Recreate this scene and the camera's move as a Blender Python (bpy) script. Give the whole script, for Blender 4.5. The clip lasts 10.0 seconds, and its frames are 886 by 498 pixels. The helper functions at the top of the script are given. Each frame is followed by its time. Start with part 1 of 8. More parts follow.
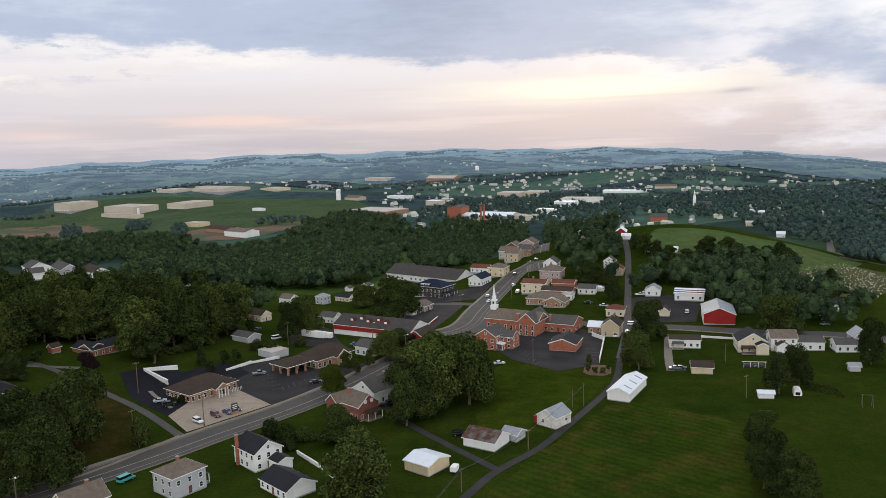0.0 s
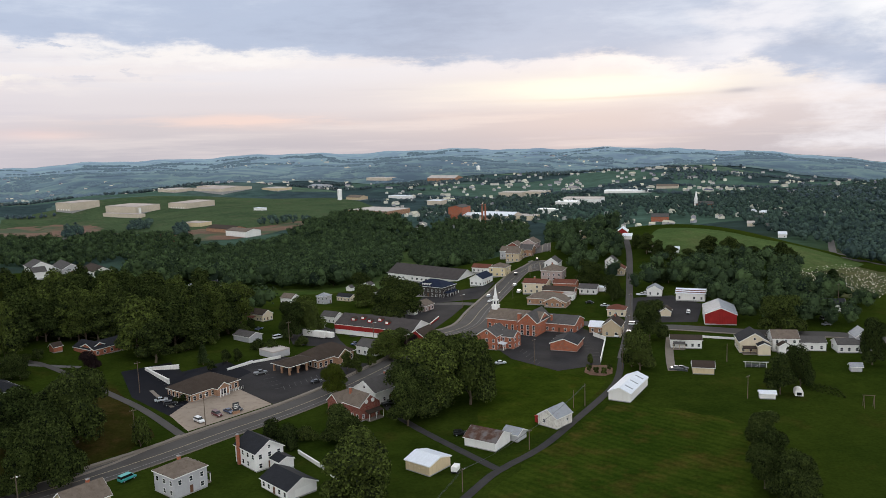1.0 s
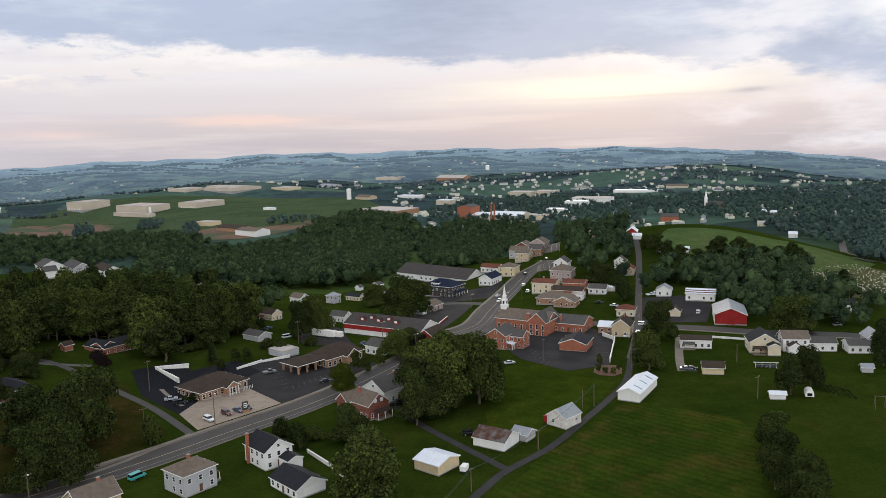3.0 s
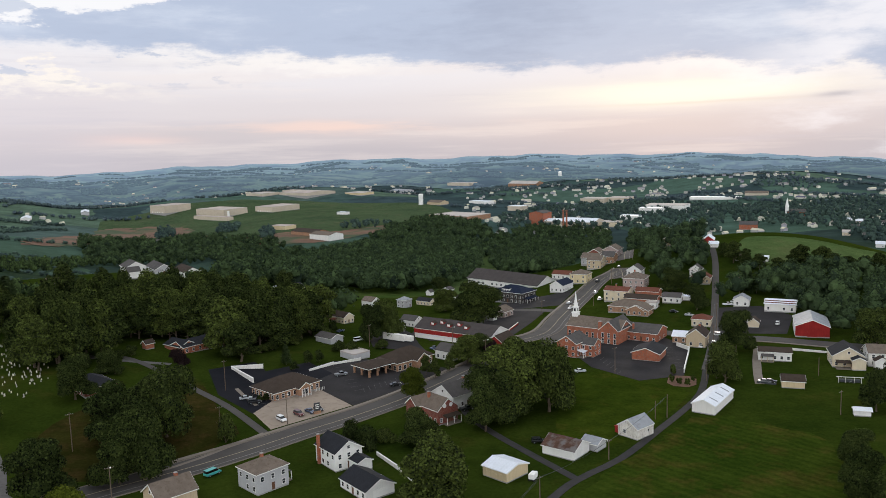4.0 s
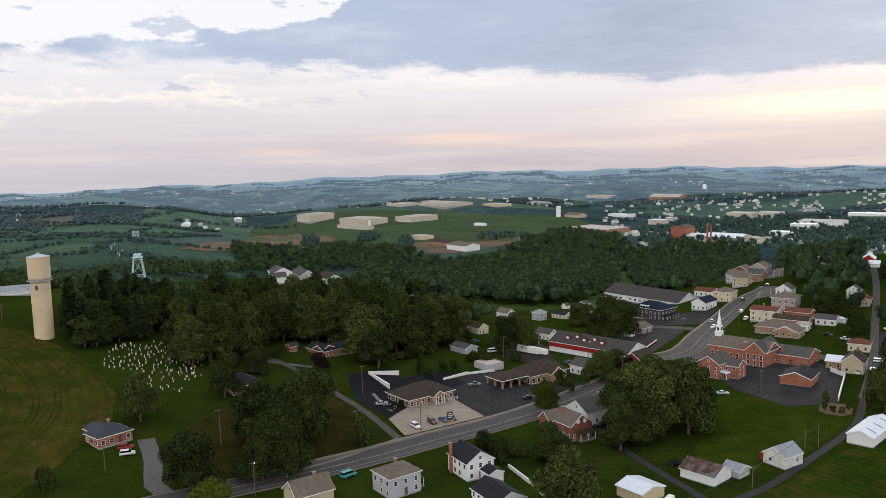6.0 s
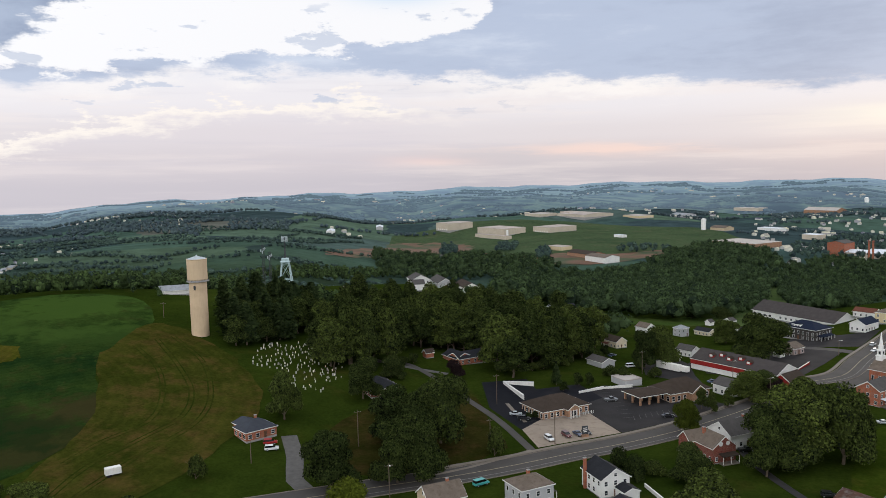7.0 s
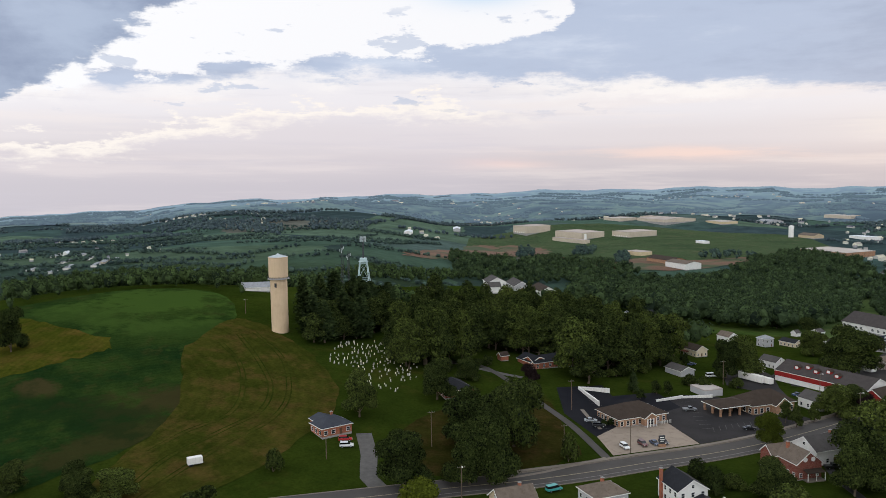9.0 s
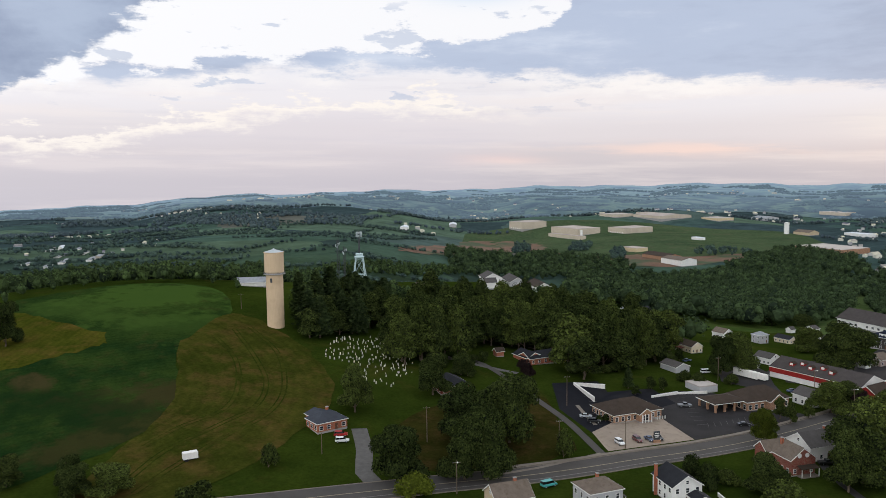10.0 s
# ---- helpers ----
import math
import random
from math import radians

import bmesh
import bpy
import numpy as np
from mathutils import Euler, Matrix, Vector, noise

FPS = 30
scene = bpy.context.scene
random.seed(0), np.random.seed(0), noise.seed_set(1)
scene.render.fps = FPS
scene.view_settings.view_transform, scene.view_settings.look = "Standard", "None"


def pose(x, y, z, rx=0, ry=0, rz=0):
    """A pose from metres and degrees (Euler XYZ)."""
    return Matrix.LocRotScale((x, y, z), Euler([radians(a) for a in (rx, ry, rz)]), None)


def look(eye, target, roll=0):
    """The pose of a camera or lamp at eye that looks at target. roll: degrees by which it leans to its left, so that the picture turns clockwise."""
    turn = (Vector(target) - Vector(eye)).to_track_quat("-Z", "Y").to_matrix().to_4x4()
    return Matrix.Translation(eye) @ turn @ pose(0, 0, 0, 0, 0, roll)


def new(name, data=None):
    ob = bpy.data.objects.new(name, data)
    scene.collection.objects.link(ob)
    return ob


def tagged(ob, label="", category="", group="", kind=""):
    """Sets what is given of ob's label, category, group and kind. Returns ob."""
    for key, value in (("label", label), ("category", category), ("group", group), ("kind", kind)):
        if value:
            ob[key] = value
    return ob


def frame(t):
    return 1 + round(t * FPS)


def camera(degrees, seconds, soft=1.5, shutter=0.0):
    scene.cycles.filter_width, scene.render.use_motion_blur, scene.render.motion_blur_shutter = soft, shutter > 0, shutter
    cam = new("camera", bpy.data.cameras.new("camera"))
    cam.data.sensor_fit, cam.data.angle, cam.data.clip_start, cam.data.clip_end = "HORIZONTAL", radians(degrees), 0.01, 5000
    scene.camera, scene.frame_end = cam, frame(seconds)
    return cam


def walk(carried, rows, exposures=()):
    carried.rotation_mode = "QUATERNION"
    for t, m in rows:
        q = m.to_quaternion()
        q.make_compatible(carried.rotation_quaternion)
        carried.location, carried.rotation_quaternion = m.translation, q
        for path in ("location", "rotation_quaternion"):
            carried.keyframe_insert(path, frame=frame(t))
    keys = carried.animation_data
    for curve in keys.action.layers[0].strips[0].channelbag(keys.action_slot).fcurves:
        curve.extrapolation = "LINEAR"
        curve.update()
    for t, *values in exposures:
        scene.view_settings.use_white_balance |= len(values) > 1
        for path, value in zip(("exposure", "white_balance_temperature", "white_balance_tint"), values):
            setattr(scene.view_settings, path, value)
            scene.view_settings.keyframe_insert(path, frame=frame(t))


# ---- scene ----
cam = camera(56.8, 10.0, soft=0.6)
H = 98.0
walk(cam, [
    (0.0, pose(0, 0, H, 81.70, 1.76, 0.75)),
    (0.5, pose(0, 0, H, 81.69, 1.74, 1.07)),
    (1.0, pose(0, 0, H, 81.69, 1.71, 0.85)),
    (1.5, pose(0, 0, H, 81.65, 1.66, 0.53)),
    (2.0, pose(0, 0, H, 81.61, 1.58, 0.23)),
    (3.5, pose(0, 0, H, 81.84, 1.78, 3.19)),
    (4.0, pose(0, 0, H, 82.23, 1.76, 6.49)),
    (4.5, pose(0, 0, H, 82.88, 1.87, 12.52)),
    (5.0, pose(0, 0, H, 83.22, 1.80, 15.13)),
    (6.5, pose(0, 0, H, 83.49, 1.57, 17.50)),
    (7.0, pose(0, 0, H, 84.29, 1.52, 25.74)),
    (7.5, pose(0, 0, H, 84.78, 1.26, 30.73)),
    (8.0, pose(0, 0, H, 84.79, 1.22, 31.42)),
    (8.5, pose(0, 0, H, 84.70, 1.12, 31.31)),
    (9.0, pose(0, 0, H, 84.56, 0.96, 31.18)),
    (9.5, pose(0, 0, H, 84.45, 0.91, 31.05)),
    (10.0, pose(0, 0, H, 84.25, 0.75, 30.92)),
])


# ---- daylight: a low sun behind thin cloud, and a wide evening sky ----
SUN_AZ, SUN_EL = -9.0, 7.0


def build_world():
    w = bpy.data.worlds.new("evening_sky")
    w.use_nodes = True
    scene.world = w
    nt = w.node_tree
    n, ln = nt.nodes, nt.links
    n.clear()


    def math_(op, a, b=None, clamp=False):
        o = n.new("ShaderNodeMath")
        o.operation, o.use_clamp = op, clamp
        for i, s in enumerate((a, b)):
            if s is None:
                continue
            if isinstance(s, (int, float)):
                o.inputs[i].default_value = s
            else:
                ln.new(s, o.inputs[i])
        return o.outputs[0]

    def ramp(fac, stops, interp="EASE"):
        o = n.new("ShaderNodeValToRGB")
        o.color_ramp.interpolation = interp
        e = o.color_ramp.elements
        while len(e) < len(stops):
            e.new(0.5)
        for i, (p, c) in enumerate(stops):
            e[i].position, e[i].color = p, (*c, 1)
        ln.new(fac, o.inputs[0])
        return o.outputs[0]

    def mix(fac, a, b, blend="MIX"):
        o = n.new("ShaderNodeMix")
        o.data_type, o.blend_type = "RGBA", blend
        if isinstance(fac, (int, float)):
            o.inputs[0].default_value = fac
        else:
            ln.new(fac, o.inputs[0])
        for i, s in ((6, a), (7, b)):
            if isinstance(s, tuple):
                o.inputs[i].default_value = (*s, 1)
            else:
                ln.new(s, o.inputs[i])
        return o.outputs[2]

    def noise_at(vec, scale, detail, rough, sx=1, sy=1, sz=1, off=(0, 0, 0)):
        mp = n.new("ShaderNodeMapping")
        mp.inputs["Scale"].default_value = (sx, sy, sz)
        mp.inputs["Location"].default_value = off
        ln.new(vec, mp.inputs[0])
        o = n.new("ShaderNodeTexNoise")
        o.inputs["Scale"].default_value, o.inputs["Detail"].default_value, o.inputs["Roughness"].default_value = scale, detail, rough
        ln.new(mp.outputs[0], o.inputs[0])
        return o.outputs[0]

    sky = n.new("ShaderNodeTexSky")
    sky.sky_type, sky.sun_disc = "NISHITA", False
    sky.sun_elevation, sky.sun_rotation = radians(SUN_EL), radians(-SUN_AZ)
    base = n.new("ShaderNodeVectorMath")
    base.operation = "SCALE"
    ln.new(sky.outputs[0], base.inputs[0])
    base.inputs[3].default_value = 0.10

    tc = n.new("ShaderNodeTexCoord").outputs["Generated"]
    sep = n.new("ShaderNodeSeparateXYZ")
    ln.new(tc, sep.inputs[0])
    X, Y, Z = sep.outputs
    el = math_("ADD", math_("MULTIPLY", math_("ARCSINE", Z), 180 / math.pi), math_("MULTIPLY", Y, 1.5))
    az = math_("MULTIPLY", math_("ARCTAN2", math_("MULTIPLY", X, -1), Y), 180 / math.pi)
    flat = n.new("ShaderNodeCombineXYZ")
    ln.new(math_("MULTIPLY", az, 0.1), flat.inputs[0])
    ln.new(math_("MULTIPLY", el, 0.1), flat.inputs[1])
    F = flat.outputs[0]

    def line_of(points):
        """A height over the skyline by bearing, from (degrees to the left, degrees up) points."""
        o = n.new("ShaderNodeValToRGB")
        o.color_ramp.interpolation = "LINEAR"
        e = o.color_ramp.elements
        while len(e) < len(points):
            e.new(0.5)
        for i, (a, h) in enumerate(points):
            e[i].position, e[i].color = (a + 40) / 110, (h / 20, h / 20, h / 20, 1)
        ln.new(math_("MULTIPLY", math_("ADD", az, 40.0), 1 / 110, True), o.inputs[0])
        return math_("MULTIPLY", o.outputs[0], 20.0)

    def step_(v, soft):
        """0 below zero, 1 above, with a soft edge."""
        return ramp(math_("ADD", math_("DIVIDE", v, soft), 0.5), [(0.0, (0, 0, 0)), (1.0, (1, 1, 1))])

    def spot(a0, e0, ra, re, push=None):
        """A soft oval, its rim pushed about by a noise."""
        u = math_("DIVIDE", math_("SUBTRACT", az, a0), ra)
        v = math_("DIVIDE", math_("SUBTRACT", el if push is None else math_("ADD", el, push), e0), re)
        return math_("POWER", 2.718, math_("MULTIPLY", math_("ADD", math_("MULTIPLY", u, u), math_("MULTIPLY", v, v)), -1.0))

    def less(a, b):
        return math_("SUBTRACT", a, b)

    def times(a, b):
        return math_("MULTIPLY", a, b)

    # haze and bright lower layer, by height above the skyline (0 to 20 degrees)
    e01 = math_("MULTIPLY", math_("ADD", el, 2.0), 1 / 22.0, True)
    wave = noise_at(F, 1.0, 5, 0.55, 0.35, 2.2)
    e_w = math_("ADD", e01, times(less(wave, 0.5), 0.10))
    low = ramp(e_w, [(0.0, (0.50, 0.48, 0.54)), (0.10, (0.56, 0.53, 0.58)), (0.17, (0.66, 0.61, 0.64)), (0.25, (0.77, 0.72, 0.75)),
                     (0.36, (0.86, 0.83, 0.87)), (0.50, (0.84, 0.85, 0.92)), (1.0, (0.62, 0.68, 0.80))])
    # soft lilac and cream streaks
    streak = ramp(noise_at(F, 1.5, 7, 0.6, 0.30, 4.2, 1, (3.1, 1.0, 0)), [(0.48, (0, 0, 0)), (0.66, (1, 1, 1))])
    low = mix(times(streak, 0.40), low, (0.92, 0.83, 0.80))
    grey_streak = ramp(noise_at(F, 1.7, 7, 0.6, 0.26, 4.6, 1, (9.4, 6.0, 0)), [(0.52, (0, 0, 0)), (0.70, (1, 1, 1))])
    low = mix(times(grey_streak, 0.35), low, (0.62, 0.60, 0.68))
    fine = times(less(noise_at(F, 3.4, 10, 0.66, 0.55, 1.5, 1, (1.3, 0.2, 0)), 0.5), 6.0)
    wisp = times(less(noise_at(F, 2.2, 9, 0.64, 0.30, 2.6, 1, (6.3, 3.2, 0)), 0.5), 3.2)
    coarse = times(less(noise_at(F, 1.1, 6, 0.55, 0.5, 1.2, 1, (5.15, 2.3, 0)), 0.5), 2.6)
    # the long pink streak low over the valley, torn into shreds
    pink = times(spot(14.0, 2.35, 9.0, 0.42, times(wisp, 0.5)), ramp(noise_at(F, 3.0, 6, 0.6, 0.35, 3.0, 1, (2.0, 5.0, 0)), [(0.38, (0, 0, 0)), (0.60, (1, 1, 1))]))
    low = mix(times(pink, 0.75), low, (0.98, 0.74, 0.66))
    pink2 = times(spot(27.0, 1.7, 3.0, 0.35, times(wisp, 0.5)), 0.5)
    low = mix(pink2, low, (0.95, 0.70, 0.64))
    # glow where the sun stands behind the cloud, cut by thin grey lines
    glow = times(spot(SUN_AZ, 3.9, 9.0, 0.95, times(wisp, 0.55)), math_("ADD", 0.45, times(wave, 0.8)))
    low = mix(math_("MINIMUM", times(glow, 0.95), 0.95), low, (1.02, 0.98, 0.86))
    core = spot(SUN_AZ - 1.5, 4.0, 6.5, 0.6, times(wisp, 0.5))
    low = mix(math_("MINIMUM", times(core, 1.1), 1.0), low, (1.06, 1.03, 0.88))
    cut = times(spot(-11.0, 3.25, 7.0, 0.10, times(wisp, 0.12)), 0.45)
    low = mix(cut, low, (0.78, 0.68, 0.62))
    lens = spot(-18.9, 3.35, 1.2, 0.16, times(fine, 0.06))
    low = mix(times(lens, 0.8), low, (0.50, 0.50, 0.57))
    # heaped cream puffs over the left valley, lilac below
    heap = line_of([(-40, 0.0), (24, 4.6), (31, 6.1), (40, 5.8), (48, 4.6), (56, 3.2), (62, 2.4), (70, 2.0)])
    hd = math_("ADD", less(el, heap), math_("ADD", fine, wisp))
    heap_on = times(step_(less(az, 27.0), 8.0), step_(times(hd, -1.0), 0.5))
    rim = times(heap_on, step_(math_("ADD", hd, 0.75), 1.4))
    low = mix(times(heap_on, 0.28), low, (0.72, 0.66, 0.73))
    low = mix(times(rim, 0.9), low, (1.02, 0.95, 0.88))
    # blue-grey cloud deck: its lower edge, and its upper edge where it is torn open to the left
    bottom = line_of([(-40, 1.4), (-27, 2.9), (-19, 5.4), (-8, 6.0), (4, 6.2), (15, 7.0), (27, 7.4), (36, 7.9), (45, 7.7), (50, 7.0), (70, 7.0)])
    top = line_of([(-40, 20.0), (20.5, 16.0), (23, 11.2), (26, 9.9), (31, 9.5), (38, 9.1), (45, 8.5), (50, 7.1), (70, 5.0)])
    under = math_("ADD", less(el, bottom), math_("ADD", times(fine, 0.7), math_("ADD", times(wisp, 0.7), times(coarse, 0.35))))
    over = math_("ADD", less(top, el), math_("ADD", fine, times(coarse, 0.5)))
    deck = times(step_(under, 1.1), step_(over, 0.45))
    gap = times(step_(times(over, -1.0), 0.8), step_(less(az, 20.0), 5.0))
    # white fringe below the deck
    fringe = times(times(step_(math_("ADD", under, 1.1), 1.1), less(1.0, step_(under, 0.5))), ramp(noise_at(F, 1.2, 4, 0.5, 0.5, 0.6, 1, (8.0, 2.0, 0)), [(0.40, (0, 0, 0)), (0.60, (1, 1, 1))]))
    shade = ramp(noise_at(F, 1.5, 9, 0.62, 0.42, 1.8, 1, (2.2, 8.0, 0)), [(0.30, (0.37, 0.44, 0.60)), (0.52, (0.46, 0.54, 0.71)), (0.74, (0.64, 0.71, 0.85))])
    dark = ramp(noise_at(F, 1.9, 8, 0.62, 0.6, 1.3, 1, (4.2, 1.0, 0)), [(0.3, (0.20, 0.26, 0.41)), (0.7, (0.38, 0.46, 0.62))])
    clouds = mix(times(fringe, 0.85), low, (1.0, 0.96, 0.94))
    clouds = mix(gap, clouds, (0.95, 0.95, 0.98))
    blue = times(spot(28.5, 13.2, 3.4, 0.9), gap)
    clouds = mix(times(blue, 0.75), clouds, (0.50, 0.70, 0.92))
    clouds = mix(times(deck, 0.93), clouds, shade)
    # the lighter, torn right end of the deck
    tear = ramp(noise_at(F, 1.6, 8, 0.6, 0.45, 1.5, 1, (0.4, 9.0, 0)), [(0.44, (0, 0, 0)), (0.62, (1, 1, 1))])
    clouds = mix(times(times(tear, 0.8), step_(less(-15.0, az), 9.0)), clouds, (0.93, 0.92, 0.97))
    clouds = mix(times(spot(-27.0, 8.2, 3.2, 1.7, fine), 0.9), clouds, (1.02, 1.02, 1.04))
    # small dark shreds hanging in the gap and under the deck
    shred = ramp(noise_at(F, 5.2, 7, 0.6, 0.42, 1.25, 1, (3.3, 7.1, 0)), [(0.585, (0, 0, 0)), (0.635, (1, 1, 1))])
    shred_on = times(times(step_(less(az, 20.0), 10.0), step_(less(el, 5.4), 2.0)), step_(less(12.2, el), 1.5))
    clouds = mix(times(times(shred, shred_on), 0.62), clouds, shade)
    # the dark cloud at the far left
    corner = line_of([(-40, 20.0), (42, 20.0), (47, 13.0), (52.5, 9.8), (56, 7.6), (60, 5.6), (70, 3.0)])
    clouds = mix(step_(math_("ADD", less(el, corner), math_("ADD", fine, times(coarse, 0.3))), 0.7), clouds, dark)
    # the high sky and the sky behind the camera: thin bright cloud
    veil = noise_at(tc, 2.0, 5, 0.55)
    high = ramp(veil, [(0.35, (0.68, 0.77, 0.90)), (0.65, (1.06, 1.08, 1.10))])
    up = ramp(math_("DIVIDE", math_("SUBTRACT", el, 15.0), 30.0), [(0.0, (0, 0, 0)), (1.0, (1, 1, 1))])
    back = ramp(math_("DIVIDE", math_("SUBTRACT", math_("ABSOLUTE", math_("SUBTRACT", az, 15)), 60.0), 50.0), [(0.0, (0, 0, 0)), (1.0, (1, 1, 1))])
    clouds = mix(math_("MAXIMUM", up, back), clouds, high)
    # the bright side of the sky, over the viewer's left shoulder
    wa = math_("DIVIDE", math_("SUBTRACT", math_("ABSOLUTE", math_("SUBTRACT", math_("ABSOLUTE", az), 180.0)), 0.0), 75.0)
    we = math_("DIVIDE", math_("SUBTRACT", el, 22.0), 24.0)
    west = math_("POWER", 2.718, math_("MULTIPLY", math_("ADD", math_("MULTIPLY", wa, wa), math_("MULTIPLY", we, we)), -1.0))
    clouds = mix(west, clouds, (2.06, 2.09, 2.14))
    total = mix(0.98, base.outputs[0], clouds)
    bg = n.new("ShaderNodeBackground")
    bg.inputs[1].default_value = 1.0
    ln.new(total, bg.inputs[0])
    out = n.new("ShaderNodeOutputWorld")
    ln.new(bg.outputs[0], out.inputs[0])


build_world()
sun_data = bpy.data.lights.new("sun", "SUN")
sun_data.energy, sun_data.angle, sun_data.color = 0.7, radians(14), (1.0, 0.88, 0.74)
sun = new("sun", sun_data)
sun.matrix_world = look((0, 0, 300), (500 * math.sin(radians(SUN_AZ)), -500 * math.cos(radians(SUN_AZ)), 300 - 500 * math.tan(radians(SUN_EL + 5))))


# ---- materials ----
def material(name, color, rough=0.8, vary=0.25, scale=0.6, fine=6.0, bump=0.15, metal=0.0, second=None, rows=None, per_object=0.0,
             island=0.0, spec=0.12, stain=0.0, streak=0.0):
    """A worn surface: colour varied at two scales, fine relief, and rows (boards, shingles) where given as (axis, metres)."""
    m = bpy.data.materials.new(name)
    m.use_nodes = True
    nt = m.node_tree
    n, ln = nt.nodes, nt.links
    p = n["Principled BSDF"]
    p.inputs["Roughness"].default_value, p.inputs["Metallic"].default_value = rough, metal
    p.inputs["Specular IOR Level"].default_value = spec
    co = n.new("ShaderNodeTexCoord").outputs["Object"]

    def tex(sc, detail, stretch=None):
        t = n.new("ShaderNodeTexNoise")
        t.inputs["Scale"].default_value, t.inputs["Detail"].default_value = sc, detail
        if stretch:
            mp = n.new("ShaderNodeMapping")
            mp.inputs["Scale"].default_value = stretch
            ln.new(co, mp.inputs[0])
            ln.new(mp.outputs[0], t.inputs[0])
        else:
            ln.new(co, t.inputs[0])
        return t.outputs[0]

    def mixc(fac, a, b, blend="MIX"):
        o = n.new("ShaderNodeMix")
        o.data_type, o.blend_type = "RGBA", blend
        for i, s in ((0, fac), (6, a), (7, b)):
            if isinstance(s, tuple):
                o.inputs[i].default_value = (*s, 1)
            elif isinstance(s, (int, float)):
                o.inputs[i].default_value = s
            else:
                ln.new(s, o.inputs[i])
        return o.outputs[2]

    def rampf(f, lo, hi):
        r = n.new("ShaderNodeMapRange")
        r.inputs[1].default_value, r.inputs[2].default_value = lo, hi
        ln.new(f, r.inputs[0])
        return r.outputs[0]

    dark = tuple(c * (1 - vary) for c in color)
    light = tuple(min(1, c * (1 + vary)) for c in color)
    col = mixc(rampf(tex(scale, 5), 0.3, 0.7), dark, light)
    fine_t = tex(fine, 6)
    col = mixc(0.35 * min(1, vary * 3), col, mixc(rampf(fine_t, 0.3, 0.7), dark, light))
    if second:
        col = mixc(rampf(tex(scale * 0.5, 7), 0.48, 0.62), col, second)
    if stain:
        col = mixc(stain, col, mixc(rampf(tex(scale * 2, 8), 0.5, 0.7), (1, 1, 1), (0.35, 0.3, 0.25)), "MULTIPLY")
    if streak:
        col = mixc(streak, col, mixc(rampf(tex(1.3, 6, (2.5, 2.5, 0.15)), 0.45, 0.7), (1, 1, 1), (0.45, 0.38, 0.3)), "MULTIPLY")
    if per_object:
        oi = n.new("ShaderNodeObjectInfo").outputs["Random"]
        col = mixc(rampf(oi, 0, 1), mixc(1.0, col, (1 - per_object,) * 3, "MULTIPLY"), mixc(1.0, col, (1 + per_object, 1 + per_object * 0.8, 1 + per_object * 0.3), "MULTIPLY"))
    if island:
        gi = n.new("ShaderNodeNewGeometry").outputs["Random Per Island"]
        col = mixc(gi, mixc(1.0, col, (1 - island, 1 - island, 1 - island * 0.8), "MULTIPLY"), mixc(1.0, col, (1 + island * 1.1, 1 + island, 1 + island * 0.4), "MULTIPLY"))
    height = fine_t
    if rows:
        axis, step = rows
        w = n.new("ShaderNodeTexWave")
        w.wave_type, w.bands_direction, w.wave_profile = "BANDS", axis, "SAW"
        w.inputs["Scale"].default_value = 0.314 / step
        w.inputs["Distortion"].default_value = 0.15
        ln.new(co, w.inputs[0])
        add = n.new("ShaderNodeMath")
        add.operation = "ADD"
        ln.new(fine_t, add.inputs[0])
        ln.new(w.outputs[1], add.inputs[1])
        height = add.outputs[0]
        col = mixc(0.22, col, mixc(rampf(w.outputs[1], 0.0, 0.25), (0.45, 0.45, 0.45), (1, 1, 1)), "MULTIPLY")
    ln.new(col, p.inputs["Base Color"])
    if bump:
        b = n.new("ShaderNodeBump")
        b.inputs["Strength"].default_value, b.inputs["Distance"].default_value = bump, 0.06
        ln.new(height, b.inputs["Height"])
        ln.new(b.outputs[0], p.inputs["Normal"])
    return m


